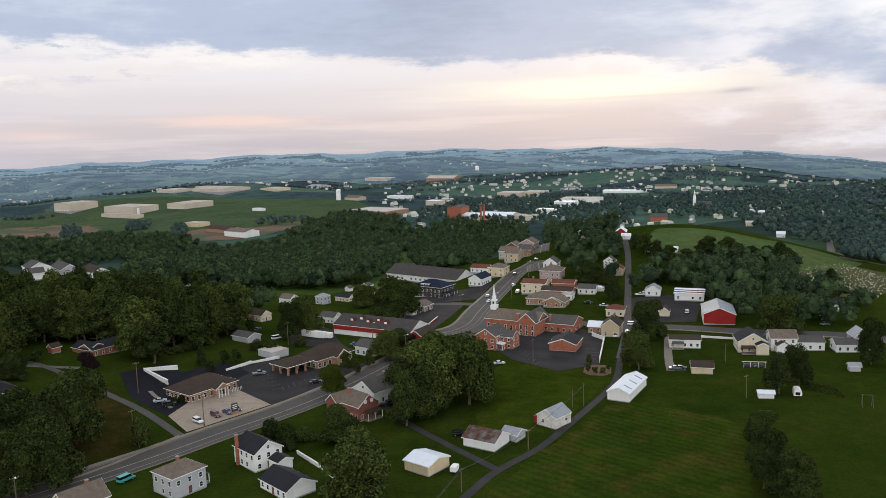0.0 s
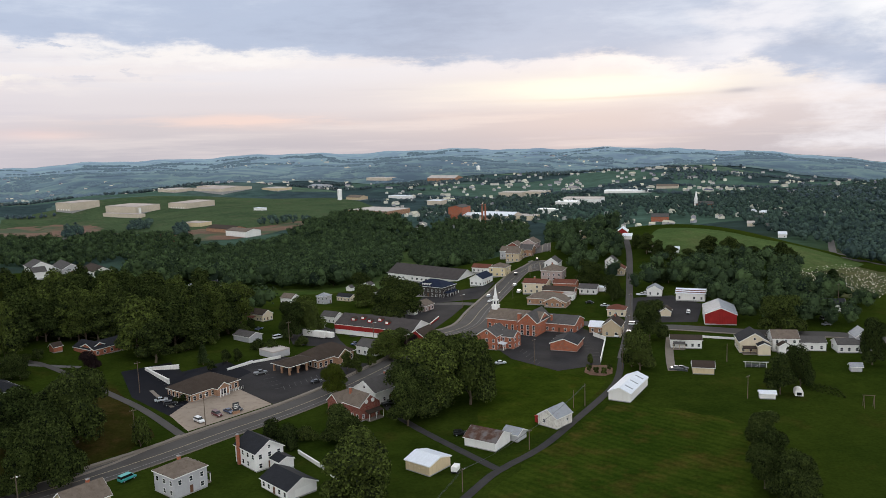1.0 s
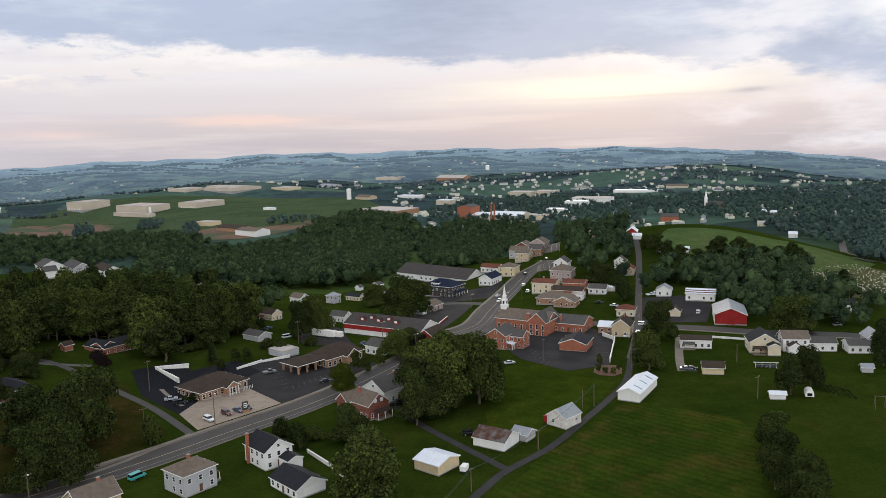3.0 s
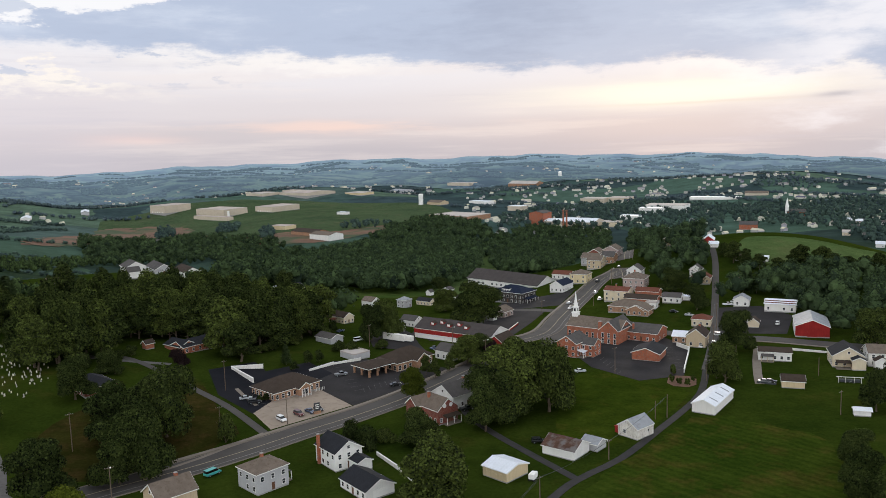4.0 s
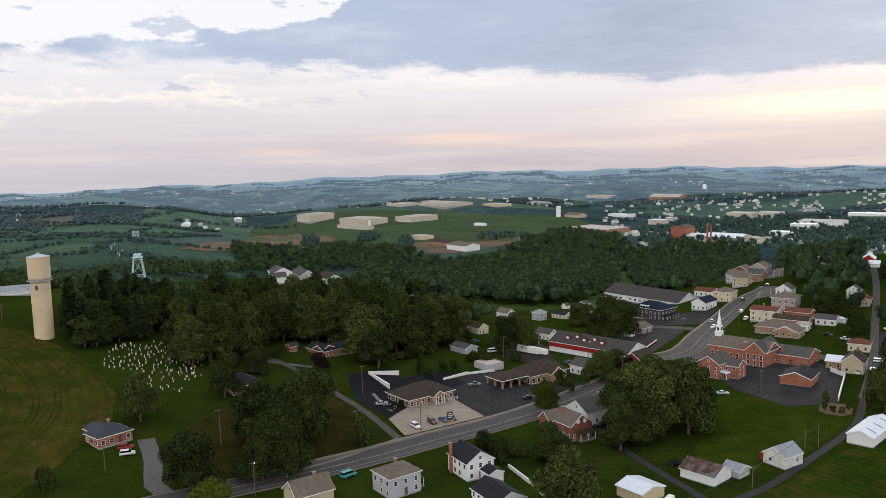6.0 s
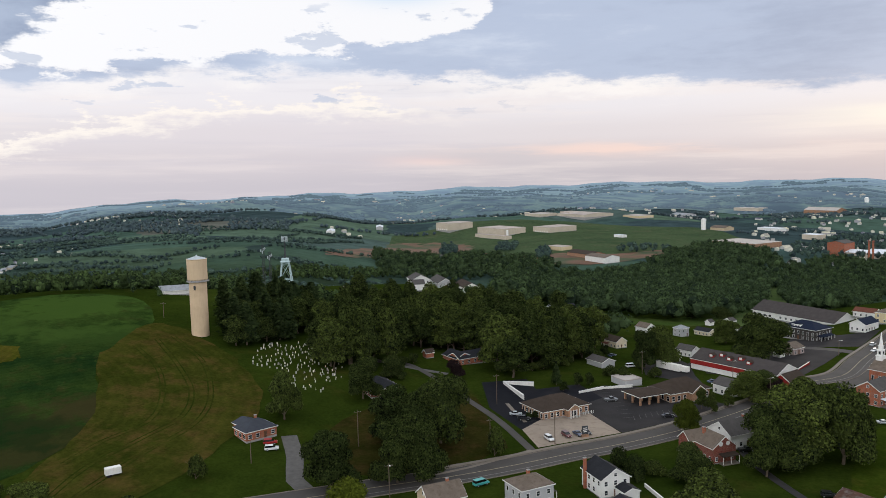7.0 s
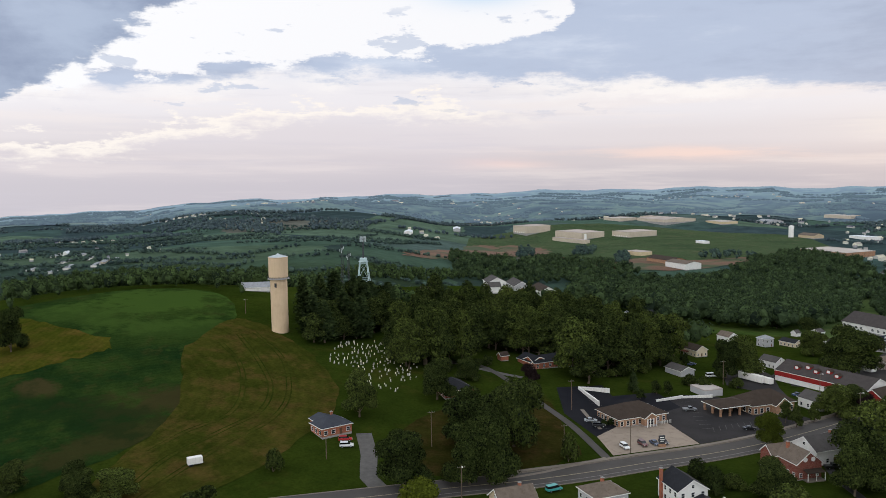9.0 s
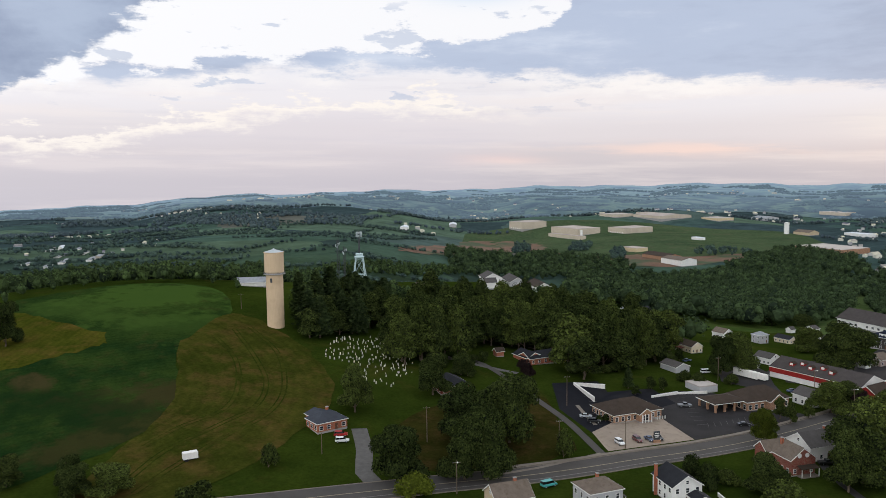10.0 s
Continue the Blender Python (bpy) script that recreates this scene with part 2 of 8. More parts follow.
def brick_material(name, a, b, mortar=(0.24, 0.15, 0.11)):
    m = bpy.data.materials.new(name)
    m.use_nodes = True
    n, ln = m.node_tree.nodes, m.node_tree.links
    p = n["Principled BSDF"]
    p.inputs["Roughness"].default_value = 0.9
    co = n.new("ShaderNodeTexCoord").outputs["Object"]
    sep, com, add = n.new("ShaderNodeSeparateXYZ"), n.new("ShaderNodeCombineXYZ"), n.new("ShaderNodeMath")
    ln.new(co, sep.inputs[0])
    ln.new(sep.outputs[0], add.inputs[0])
    ln.new(sep.outputs[1], add.inputs[1])
    ln.new(add.outputs[0], com.inputs[0])
    ln.new(sep.outputs[2], com.inputs[1])
    br = n.new("ShaderNodeTexBrick")
    br.inputs["Color1"].default_value, br.inputs["Color2"].default_value, br.inputs["Mortar"].default_value = (*a, 1), (*b, 1), (*mortar, 1)
    br.inputs["Scale"].default_value = 1.0
    br.inputs["Brick Width"].default_value, br.inputs["Row Height"].default_value, br.inputs["Mortar Size"].default_value = 0.22, 0.075, 0.01
    ln.new(com.outputs[0], br.inputs[0])
    t = n.new("ShaderNodeTexNoise")
    t.inputs["Scale"].default_value, t.inputs["Detail"].default_value = 0.7, 6
    ln.new(co, t.inputs[0])
    mx = n.new("ShaderNodeMix")
    mx.data_type, mx.blend_type = "RGBA", "MULTIPLY"
    mx.inputs[0].default_value = 0.6
    rp = n.new("ShaderNodeValToRGB")
    rp.color_ramp.elements[0].position, rp.color_ramp.elements[0].color = 0.3, (0.6, 0.56, 0.55, 1)
    rp.color_ramp.elements[1].position, rp.color_ramp.elements[1].color = 0.65, (1.1, 1.05, 1.0, 1)
    ln.new(t.outputs[0], rp.inputs[0])
    ln.new(br.outputs[0], mx.inputs[6])
    ln.new(rp.outputs[0], mx.inputs[7])
    ln.new(mx.outputs[2], p.inputs["Base Color"])
    return m


def glass_material(name, color=(0.02, 0.025, 0.03)):
    m = bpy.data.materials.new(name)
    m.use_nodes = True
    p = m.node_tree.nodes["Principled BSDF"]
    p.inputs["Base Color"].default_value = (*color, 1)
    p.inputs["Roughness"].default_value, p.inputs["Specular IOR Level"].default_value = 0.06, 0.7
    return m


WHITE = material("white_siding", (0.74, 0.73, 0.70), 0.6, 0.06, 0.3, 3, 0.25, rows=("Z", 0.2), streak=0.08)
CREAM = material("cream_siding", (0.64, 0.55, 0.40), 0.6, 0.07, 0.3, 3, 0.25, rows=("Z", 0.2), streak=0.08)
TAN = material("tan_siding", (0.50, 0.40, 0.27), 0.6, 0.08, 0.3, 3, 0.25, rows=("Z", 0.2), streak=0.2)
YELLOW = material("yellow_siding", (0.62, 0.52, 0.32), 0.6, 0.07, 0.3, 3, 0.25, rows=("Z", 0.2), streak=0.2)
LIGHTGREY = material("light_grey_siding", (0.42, 0.42, 0.43), 0.6, 0.07, 0.3, 3, 0.25, rows=("Z", 0.2), streak=0.08)
BLUEGREY = material("dark_grey_siding", (0.052, 0.046, 0.043), 0.6, 0.1, 0.3, 3, 0.25, rows=("Z", 0.2), streak=0.2)
PINKISH = material("faded_pink_siding", (0.38, 0.30, 0.28), 0.7, 0.1, 0.3, 3, 0.2, streak=0.3)
WHITE_METAL = material("white_metal_cladding", (0.76, 0.74, 0.70), 0.5, 0.05, 0.3, 3, 0.3, rows=("X", 0.4), streak=0.12)
TAN_METAL = material("tan_metal_cladding", (0.62, 0.50, 0.32), 0.5, 0.05, 0.3, 3, 0.3, rows=("X", 0.4), streak=0.2)
PEELING = material("peeling_white_boards", (0.66, 0.63, 0.58), 0.8, 0.2, 0.8, 4, 0.4, rows=("X", 0.25), stain=0.7, streak=0.35)
RED_BOARDS = material("red_painted_boards", (0.27, 0.022, 0.020), 0.7, 0.15, 0.4, 4, 0.3, rows=("X", 0.3), streak=0.3)
CONCRETE_WALL = material("beige_precast_wall", (0.52, 0.45, 0.36), 0.8, 0.08, 0.05, 2, 0.15, streak=0.3)
BRICK = brick_material("red_brick", (0.42, 0.115, 0.050), (0.31, 0.078, 0.035))
DARK_BRICK = brick_material("dark_red_brick", (0.22, 0.038, 0.026), (0.16, 0.028, 0.02))
TAN_BRICK = brick_material("tan_brick", (0.42, 0.24, 0.14), (0.34, 0.19, 0.11))
STONE_BASE = material("grey_foundation_block", (0.30, 0.29, 0.28), 0.9, 0.15, 0.8, 5, 0.4)
ROOF_GREY = material("grey_asphalt_shingles", (0.080, 0.074, 0.071), 0.9, 0.15, 0.5, 7, 0.5, rows=("Z", 0.14), stain=0.3)
ROOF_BROWN = material("brown_asphalt_shingles", (0.050, 0.037, 0.029), 0.9, 0.18, 0.5, 7, 0.5, rows=("Z", 0.14), stain=0.3)
ROOF_TAN = material("weathered_tan_shingles", (0.1452, 0.1155, 0.0924), 0.9, 0.2, 0.6, 7, 0.5, rows=("Z", 0.14), stain=0.45)
ROOF_DARK = material("charcoal_asphalt_shingles", (0.020, 0.021, 0.025), 0.85, 0.15, 0.5, 7, 0.5, rows=("Z", 0.14))
ROOF_SLATE = material("blue_grey_slate_shingles", (0.045, 0.050, 0.062), 0.8, 0.15, 0.5, 7, 0.4, rows=("Z", 0.14))
ROOF_SHOP = material("dark_grey_brown_shingles", (0.060, 0.052, 0.050), 0.9, 0.15, 0.4, 6, 0.4, rows=("Z", 0.2), stain=0.3)
ROOF_BLUE = material("dark_blue_roofing", (0.011, 0.017, 0.036), 0.9, 0.12, 0.4, 6, 0.3, rows=("Z", 0.3))
ROOF_RUST = material("rusted_metal_roofing", (0.0759, 0.0396, 0.0277), 0.7, 0.35, 0.7, 5, 0.3, second=(0.1254, 0.1122, 0.1089), rows=("X", 0.6))
ROOF_RED = material("brick_red_shingles", (0.1320, 0.0495, 0.0330), 0.9, 0.18, 0.5, 7, 0.5, rows=("Z", 0.14), stain=0.3)
ROOF_WHITE = material("pale_metal_roofing", (0.66, 0.69, 0.74), 0.45, 0.06, 0.4, 4, 0.3, rows=("X", 0.5), streak=0.15)
ROOF_TIN = material("grey_tin_roofing", (0.2640, 0.2772, 0.2970), 0.5, 0.15, 0.4, 4, 0.35, rows=("X", 0.5), stain=0.4)
ROOF_FLAT = material("pale_membrane_roof", (0.42, 0.38, 0.35), 0.8, 0.1, 0.05, 2, 0.1, stain=0.3)
TRIM = material("white_painted_trim", (0.76, 0.75, 0.72), 0.5, 0.05, 1, 5, 0.05)
GLASS = glass_material("window_glass")
CAR_GLASS = glass_material("car_glass", (0.012, 0.014, 0.017))
DOOR = material("brown_door", (0.12, 0.06, 0.035), 0.5, 0.15, 2, 8, 0.1)
RAIL = material("white_rail_paint", (0.72, 0.70, 0.66), 0.5, 0.06, 1, 5, 0.1, streak=0.3)
WOOD_POLE = material("weathered_pole_wood", (0.13, 0.10, 0.075), 0.9, 0.25, 1.5, 9, 0.4, streak=0.4)
STEEL = material("galvanised_steel", (0.48, 0.53, 0.55), 0.45, 0.1, 1, 6, 0.1, metal=0.6)
PALE_STEEL = material("pale_blue_painted_steel", (0.46, 0.58, 0.60), 0.5, 0.12, 0.5, 5, 0.1, streak=0.4)
DARK_STEEL = material("dark_steel", (0.06, 0.065, 0.07), 0.5, 0.15, 1, 6, 0.1, metal=0.3)
TANK = material("buff_painted_tank", (0.60, 0.45, 0.30), 0.55, 0.08, 0.12, 2.0, 0.12, stain=0.2, streak=0.12)
STONE = material("pale_gravestone", (0.66, 0.64, 0.60), 0.8, 0.15, 1.5, 8, 0.3, per_object=0.3, stain=0.2)
STONE_DARK = material("grey_gravestone", (0.30, 0.29, 0.28), 0.7, 0.15, 1.5, 8, 0.3, per_object=0.3)
ASPHALT = material("worn_road_asphalt", (0.070, 0.0645, 0.061), 0.85, 0.14, 0.12, 3, 0.2, stain=0.25)
ASPHALT_LANE = material("cracked_lane_asphalt", (0.036, 0.034, 0.034), 0.9, 0.25, 0.3, 3, 0.25, stain=0.3)
ASPHALT_NEW = material("fresh_black_asphalt", (0.010, 0.0105, 0.014), 0.8, 0.2, 0.15, 3, 0.2, spec=0.05)
ASPHALT_LOT = material("grey_black_parking_asphalt", (0.032, 0.030, 0.031), 0.85, 0.35, 0.12, 3, 0.2, stain=0.3, spec=0.05)
CONCRETE = material("pale_concrete", (0.1800, 0.1548, 0.1296), 0.85, 0.1, 0.3, 4, 0.15, stain=0.3)
FORECOURT = material("warm_concrete_forecourt", (0.27, 0.22, 0.175), 0.85, 0.1, 0.25, 4, 0.15, stain=0.35)
GRAVEL = material("grey_gravel_drive", (0.1000, 0.0950, 0.0900), 0.95, 0.2, 0.6, 9, 0.4)
BARE_EARTH = material("bare_red_brown_earth", (0.145, 0.085, 0.058), 0.95, 0.35, 0.03, 0.6, 0.4, second=(0.05, 0.07, 0.035))
BAY_LINE = material("faded_bay_paint", (0.085, 0.083, 0.080), 0.8, 0.3, 1.5, 8, 0.05)
LINE = material("worn_white_road_paint", (0.19, 0.185, 0.175), 0.7, 0.15, 1.5, 8, 0.05)
YELLOW_LINE = material("worn_yellow_road_paint", (0.30, 0.26, 0.17), 0.7, 0.15, 1.5, 8, 0.05)
RUBBER = material("tyre_rubber", (0.02, 0.02, 0.021), 0.8, 0.1, 3, 9, 0.1)
BARK = material("tree_bark", (0.11, 0.085, 0.062), 0.95, 0.3, 1.5, 7, 0.6)


def leaf(name, color, island=0.45):
    m = material(name, color, 0.7, 0.35, 0.35, 2.5, 0.0, island=island, per_object=0.28, spec=0.0)
    return m


LEAF = leaf("broadleaf_foliage", (0.045, 0.063, 0.021), 0.8)
LEAF_DARK = leaf("dark_broadleaf_foliage", (0.029, 0.042, 0.016), 0.8)
LEAF_LIGHT = leaf("light_green_foliage", (0.058, 0.076, 0.013))
LEAF_PURPLE = leaf("dark_purple_foliage", (0.0156, 0.0109, 0.0133))
NEEDLE = leaf("pine_needles", (0.030, 0.046, 0.020))
MID_LEAF = leaf("woodland_foliage", (0.041, 0.066, 0.037), 0.6)
RIDGE_LEAF = leaf("ridge_foliage", (0.034, 0.056, 0.029), 0.75)
# far foliage: paler and bluer copies, with haze put into the leaf colour
LEAF_HAZE = leaf("hazed_woodland_foliage", (0.042, 0.068, 0.069), 0.4)
LEAF_HAZE_FAR = leaf("hazed_far_foliage", (0.056, 0.082, 0.102), 0.3)


def paint(name, color):
    m = material(name, color, 0.3, 0.04, 1, 5, 0.0, spec=0.5)
    m.node_tree.nodes["Principled BSDF"].inputs["Coat Weight"].default_value = 0.6
    return m


PAINTS = {"white": paint("white_car_paint", (0.72, 0.72, 0.72)), "silver": paint("silver_car_paint", (0.42, 0.44, 0.46)),
          "maroon": paint("maroon_car_paint", (0.09, 0.012, 0.015)), "black": paint("black_car_paint", (0.012, 0.012, 0.014)),
          "red": paint("red_car_paint", (0.38, 0.02, 0.02)), "blue": paint("dark_blue_car_paint", (0.03, 0.05, 0.11)),
          "teal": paint("teal_van_paint", (0.06, 0.36, 0.34)), "grey": paint("grey_car_paint", (0.14, 0.145, 0.15))}


def grass_material(name, dark, light, dry, patch=0.02, dry_from=0.55, stripes=None, relief=0.3, soft=0.3):
    """Turf: patches of green, dry spots, fine blades; stripes = (direction in degrees, metres) of mowing or crop rows."""
    m = bpy.data.materials.new(name)
    m.use_nodes = True
    n, ln = m.node_tree.nodes, m.node_tree.links
    p = n["Principled BSDF"]
    p.inputs["Roughness"].default_value, p.inputs["Specular IOR Level"].default_value = 0.95, 0.0
    co = n.new("ShaderNodeTexCoord").outputs["Object"]

    def tex(sc, detail, rough=0.55):
        t = n.new("ShaderNodeTexNoise")
        t.inputs["Scale"].default_value, t.inputs["Detail"].default_value, t.inputs["Roughness"].default_value = sc, detail, rough
        ln.new(co, t.inputs[0])
        return t.outputs[0]

    def mixc(fac, a, b, lo=0.35, hi=0.65, blend="MIX"):
        o = n.new("ShaderNodeMix")
        o.data_type, o.blend_type = "RGBA", blend
        if isinstance(fac, float):
            o.inputs[0].default_value = fac
        else:
            r = n.new("ShaderNodeMapRange")
            r.inputs[1].default_value, r.inputs[2].default_value = lo, hi
            ln.new(fac, r.inputs[0])
            ln.new(r.outputs[0], o.inputs[0])
        for i, s in ((6, a), (7, b)):
            if isinstance(s, tuple):
                o.inputs[i].default_value = (*s, 1)
            else:
                ln.new(s, o.inputs[i])
        return o.outputs[2]

    col = mixc(tex(patch, 6), dark, light)
    col = mixc(tex(patch * 2.7, 7, 0.65), col, dry, dry_from, dry_from + 0.22)
    col = mixc(0.5, col, mixc(tex(0.9, 6, 0.7), (0.55, 0.6, 0.5), (1.35, 1.3, 1.3)), blend="MULTIPLY")
    col = mixc(0.55, col, mixc(tex(0.12, 8, 0.72), (0.62, 0.66, 0.6), (1.34, 1.28, 1.2)), blend="MULTIPLY")
    if stripes:
        ang, step, *middle = stripes
        mp = n.new("ShaderNodeMapping")
        mp.inputs["Rotation"].default_value = (0, 0, -radians(ang))
        ln.new(co, mp.inputs[0])
        w = n.new("ShaderNodeTexWave")
        w.bands_direction = "Y"
        if middle:
            w.wave_type, w.rings_direction = "RINGS", "Z"
            mp.inputs["Location"].default_value = (-middle[0], -middle[1], 0)
        w.inputs["Scale"].default_value, w.inputs["Distortion"].default_value, w.inputs["Detail"].default_value = 0.314 / step, 4.0, 4
        w.inputs["Detail Scale"].default_value = 0.6
        ln.new(mp.outputs[0], w.inputs[0])
        col = mixc(soft, col, mixc(w.outputs[1], (0.6, 0.66, 0.6), (1.3, 1.22, 1.1), 0.2, 0.8), blend="MULTIPLY")
    ln.new(col, p.inputs["Base Color"])
    b = n.new("ShaderNodeBump")
    b.inputs["Strength"].default_value, b.inputs["Distance"].default_value = relief, 0.15
    ln.new(tex(2.5, 6, 0.7), b.inputs["Height"])
    ln.new(b.outputs[0], p.inputs["Normal"])
    return m


LAWN = grass_material("lawn", (0.0185, 0.032, 0.004), (0.031, 0.046, 0.006), (0.050, 0.047, 0.009), 0.03, 0.55)
MEADOW = grass_material("mown_meadow", (0.019, 0.035, 0.005), (0.030, 0.045, 0.007), (0.050, 0.042, 0.011), 0.03, 0.49, (138, 3.2), soft=0.28)
HAYFIELD = grass_material("dry_hayfield", (0.027, 0.034, 0.006), (0.042, 0.044, 0.009), (0.066, 0.046, 0.015), 0.03, 0.47, (0, 4.2, -292.4, 171.1), soft=0.16)
CROP = grass_material("dark_soybean_crop", (0.0080, 0.0225, 0.0070), (0.0225, 0.0420, 0.0100), (0.032, 0.036, 0.012), 0.045, 0.54, (60, 3.0), 1.0, soft=0.15)


def blotches(m, spots):
    """Patches of another growth in a field: (x, y, half width, half depth, turn in degrees, colour, strength), with frayed rims."""
    n, ln = m.node_tree.nodes, m.node_tree.links
    p = n["Principled BSDF"]
    co = n.new("ShaderNodeTexCoord").outputs["Object"]
    fray = n.new("ShaderNodeTexNoise")
    fray.inputs["Scale"].default_value, fray.inputs["Detail"].default_value, fray.inputs["Roughness"].default_value = 0.045, 9, 0.68
    ln.new(co, fray.inputs[0])
    grain = n.new("ShaderNodeMapRange")
    grain.inputs[1].default_value, grain.inputs[2].default_value, grain.inputs[3].default_value, grain.inputs[4].default_value = 0.3, 0.7, -1.1, 1.1
    ln.new(fray.outputs[0], grain.inputs[0])
    for x, y, rx, ry, turn, colour, strength in spots:
        mp = n.new("ShaderNodeMapping")
        mp.vector_type = "TEXTURE"
        mp.inputs["Location"].default_value, mp.inputs["Rotation"].default_value, mp.inputs["Scale"].default_value = (x, y, 0), (0, 0, radians(turn)), (rx, ry, 1000)
        ln.new(co, mp.inputs[0])
        far = n.new("ShaderNodeVectorMath")
        far.operation = "LENGTH"
        ln.new(mp.outputs[0], far.inputs[0])
        add = n.new("ShaderNodeMath")
        ln.new(far.outputs["Value"], add.inputs[0])
        ln.new(grain.outputs[0], add.inputs[1])
        mr = n.new("ShaderNodeMapRange")
        mr.inputs[1].default_value, mr.inputs[2].default_value, mr.inputs[3].default_value, mr.inputs[4].default_value = 1.25, 0.65, 0.0, strength
        ln.new(add.outputs[0], mr.inputs[0])
        tint = n.new("ShaderNodeMix")
        tint.data_type = "RGBA"
        tint.inputs[7].default_value = (*colour, 1)
        old = p.inputs["Base Color"].links[0].from_socket
        ln.new(mr.outputs[0], tint.inputs[0])
        ln.new(old, tint.inputs[6])
        ln.new(tint.outputs[2], p.inputs["Base Color"])


blotches(CROP, [(-345, 292, 40, 46, 40, (0.040, 0.074, 0.014), 0.85), (-300, 262, 34, 16, 40, (0.030, 0.056, 0.012), 0.6), (-352, 250, 34, 16, 10, (0.034, 0.062, 0.013), 0.6), (-247, 203, 13, 26, -50, (0.036, 0.030, 0.012), 0.8),
                (-234, 176, 8, 24, -10, (0.034, 0.030, 0.011), 0.7), (-292, 182, 9, 6, 0, (0.045, 0.036, 0.015), 0.8), (-262, 178, 30, 14, 20, (0.008, 0.020, 0.006), 0.6)])
STUBBLE = grass_material("yellow_stubble", (0.034, 0.044, 0.006), (0.055, 0.055, 0.009), (0.075, 0.055, 0.014), 0.03, 0.48, (120, 3), soft=0.15)
PASTURE = grass_material("pasture", (0.046, 0.078, 0.028), (0.068, 0.099, 0.036), (0.092, 0.096, 0.045), 0.012, 0.52)
CEMETERY = grass_material("cemetery_turf", (0.050, 0.060, 0.028), (0.072, 0.078, 0.036), (0.095, 0.085, 0.050), 0.05, 0.48)

# far copy of the pasture, its greens dulled to stand in for haze
PASTURE_HAZE = grass_material("hazed_far_pasture", (0.044, 0.070, 0.038), (0.062, 0.090, 0.047), (0.085, 0.090, 0.055), 0.012, 0.52)
PADDOCK = grass_material("paddock_grass", (0.030, 0.056, 0.013), (0.046, 0.071, 0.018), (0.062, 0.070, 0.024), 0.02, 0.55)
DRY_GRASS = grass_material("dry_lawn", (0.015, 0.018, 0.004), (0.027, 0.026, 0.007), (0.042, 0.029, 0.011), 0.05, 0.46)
TRACK = grass_material("pressed_grass", (0.020, 0.030, 0.005), (0.031, 0.037, 0.007), (0.046, 0.038, 0.010), 0.05, 0.5)


def land_material():
    """The land sheet: turf near the camera's field, and a patchwork of far pastures, crops and woods with haze tinted
    into their colours.
    """
    m = grass_material("land", (0.0162, 0.0280, 0.0045), (0.0262, 0.0390, 0.0062), (0.040, 0.038, 0.009), 0.018, 0.57)
    n, ln = m.node_tree.nodes, m.node_tree.links
    p = n["Principled BSDF"]
    near = p.inputs["Base Color"].links[0].from_socket
    co = n.new("ShaderNodeTexCoord").outputs["Object"]
    wob = n.new("ShaderNodeTexNoise")
    wob.inputs["Scale"].default_value, wob.inputs["Detail"].default_value = 0.004, 4
    ln.new(co, wob.inputs[0])
    add = n.new("ShaderNodeVectorMath")
    add.operation = "MULTIPLY_ADD"
    add.inputs[1].default_value = (180, 180, 0)
    ln.new(wob.outputs[1], add.inputs[0])
    ln.new(co, add.inputs[2])
    vo = n.new("ShaderNodeTexVoronoi")
    vo.inputs["Scale"].default_value = 0.0040
    ln.new(add.outputs[0], vo.inputs[0])
    sep = n.new("ShaderNodeSeparateColor")
    ln.new(vo.outputs["Color"], sep.inputs[0])
    rp = n.new("ShaderNodeValToRGB")
    rp.color_ramp.interpolation = "CONSTANT"
    # field and wood colours, shifted pale and blue to imitate haze
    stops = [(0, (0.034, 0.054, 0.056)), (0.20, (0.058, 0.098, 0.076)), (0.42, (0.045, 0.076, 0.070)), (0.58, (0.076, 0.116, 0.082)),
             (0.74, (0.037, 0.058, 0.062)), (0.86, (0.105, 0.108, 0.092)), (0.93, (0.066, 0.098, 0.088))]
    e = rp.color_ramp.elements
    while len(e) < len(stops):
        e.new(0.5)
    for i, (q, c) in enumerate(stops):
        e[i].position, e[i].color = q, (*c, 1)
    ln.new(sep.outputs[0], rp.inputs[0])
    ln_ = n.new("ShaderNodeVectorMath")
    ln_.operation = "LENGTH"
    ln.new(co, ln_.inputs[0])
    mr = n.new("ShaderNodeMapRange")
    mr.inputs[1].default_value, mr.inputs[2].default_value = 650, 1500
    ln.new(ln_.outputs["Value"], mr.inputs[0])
    grain = n.new("ShaderNodeTexNoise")
    grain.inputs["Scale"].default_value, grain.inputs["Detail"].default_value, grain.inputs["Roughness"].default_value = 0.02, 8, 0.7
    ln.new(co, grain.inputs[0])
    gr = n.new("ShaderNodeMapRange")
    gr.inputs[1].default_value, gr.inputs[2].default_value, gr.inputs[3].default_value, gr.inputs[4].default_value = 0.35, 0.65, 0.7, 1.25
    ln.new(grain.outputs[0], gr.inputs[0])
    vm = n.new("ShaderNodeVectorMath")
    vm.operation = "SCALE"
    ln.new(rp.outputs[0], vm.inputs[0])
    ln.new(gr.outputs[0], vm.inputs[3])
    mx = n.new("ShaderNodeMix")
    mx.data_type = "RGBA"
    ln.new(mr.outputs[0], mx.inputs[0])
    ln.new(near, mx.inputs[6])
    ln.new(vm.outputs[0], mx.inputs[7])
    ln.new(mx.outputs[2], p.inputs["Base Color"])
    return m


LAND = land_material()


# ---- builders ----
def part(name, bm, mat, parent, label=""):
    me = bpy.data.meshes.new(name)
    bm.to_mesh(me)
    bm.free()
    me.materials.append(mat)
    ob = new(name, me)
    ob.parent = parent
    return tagged(ob, label)


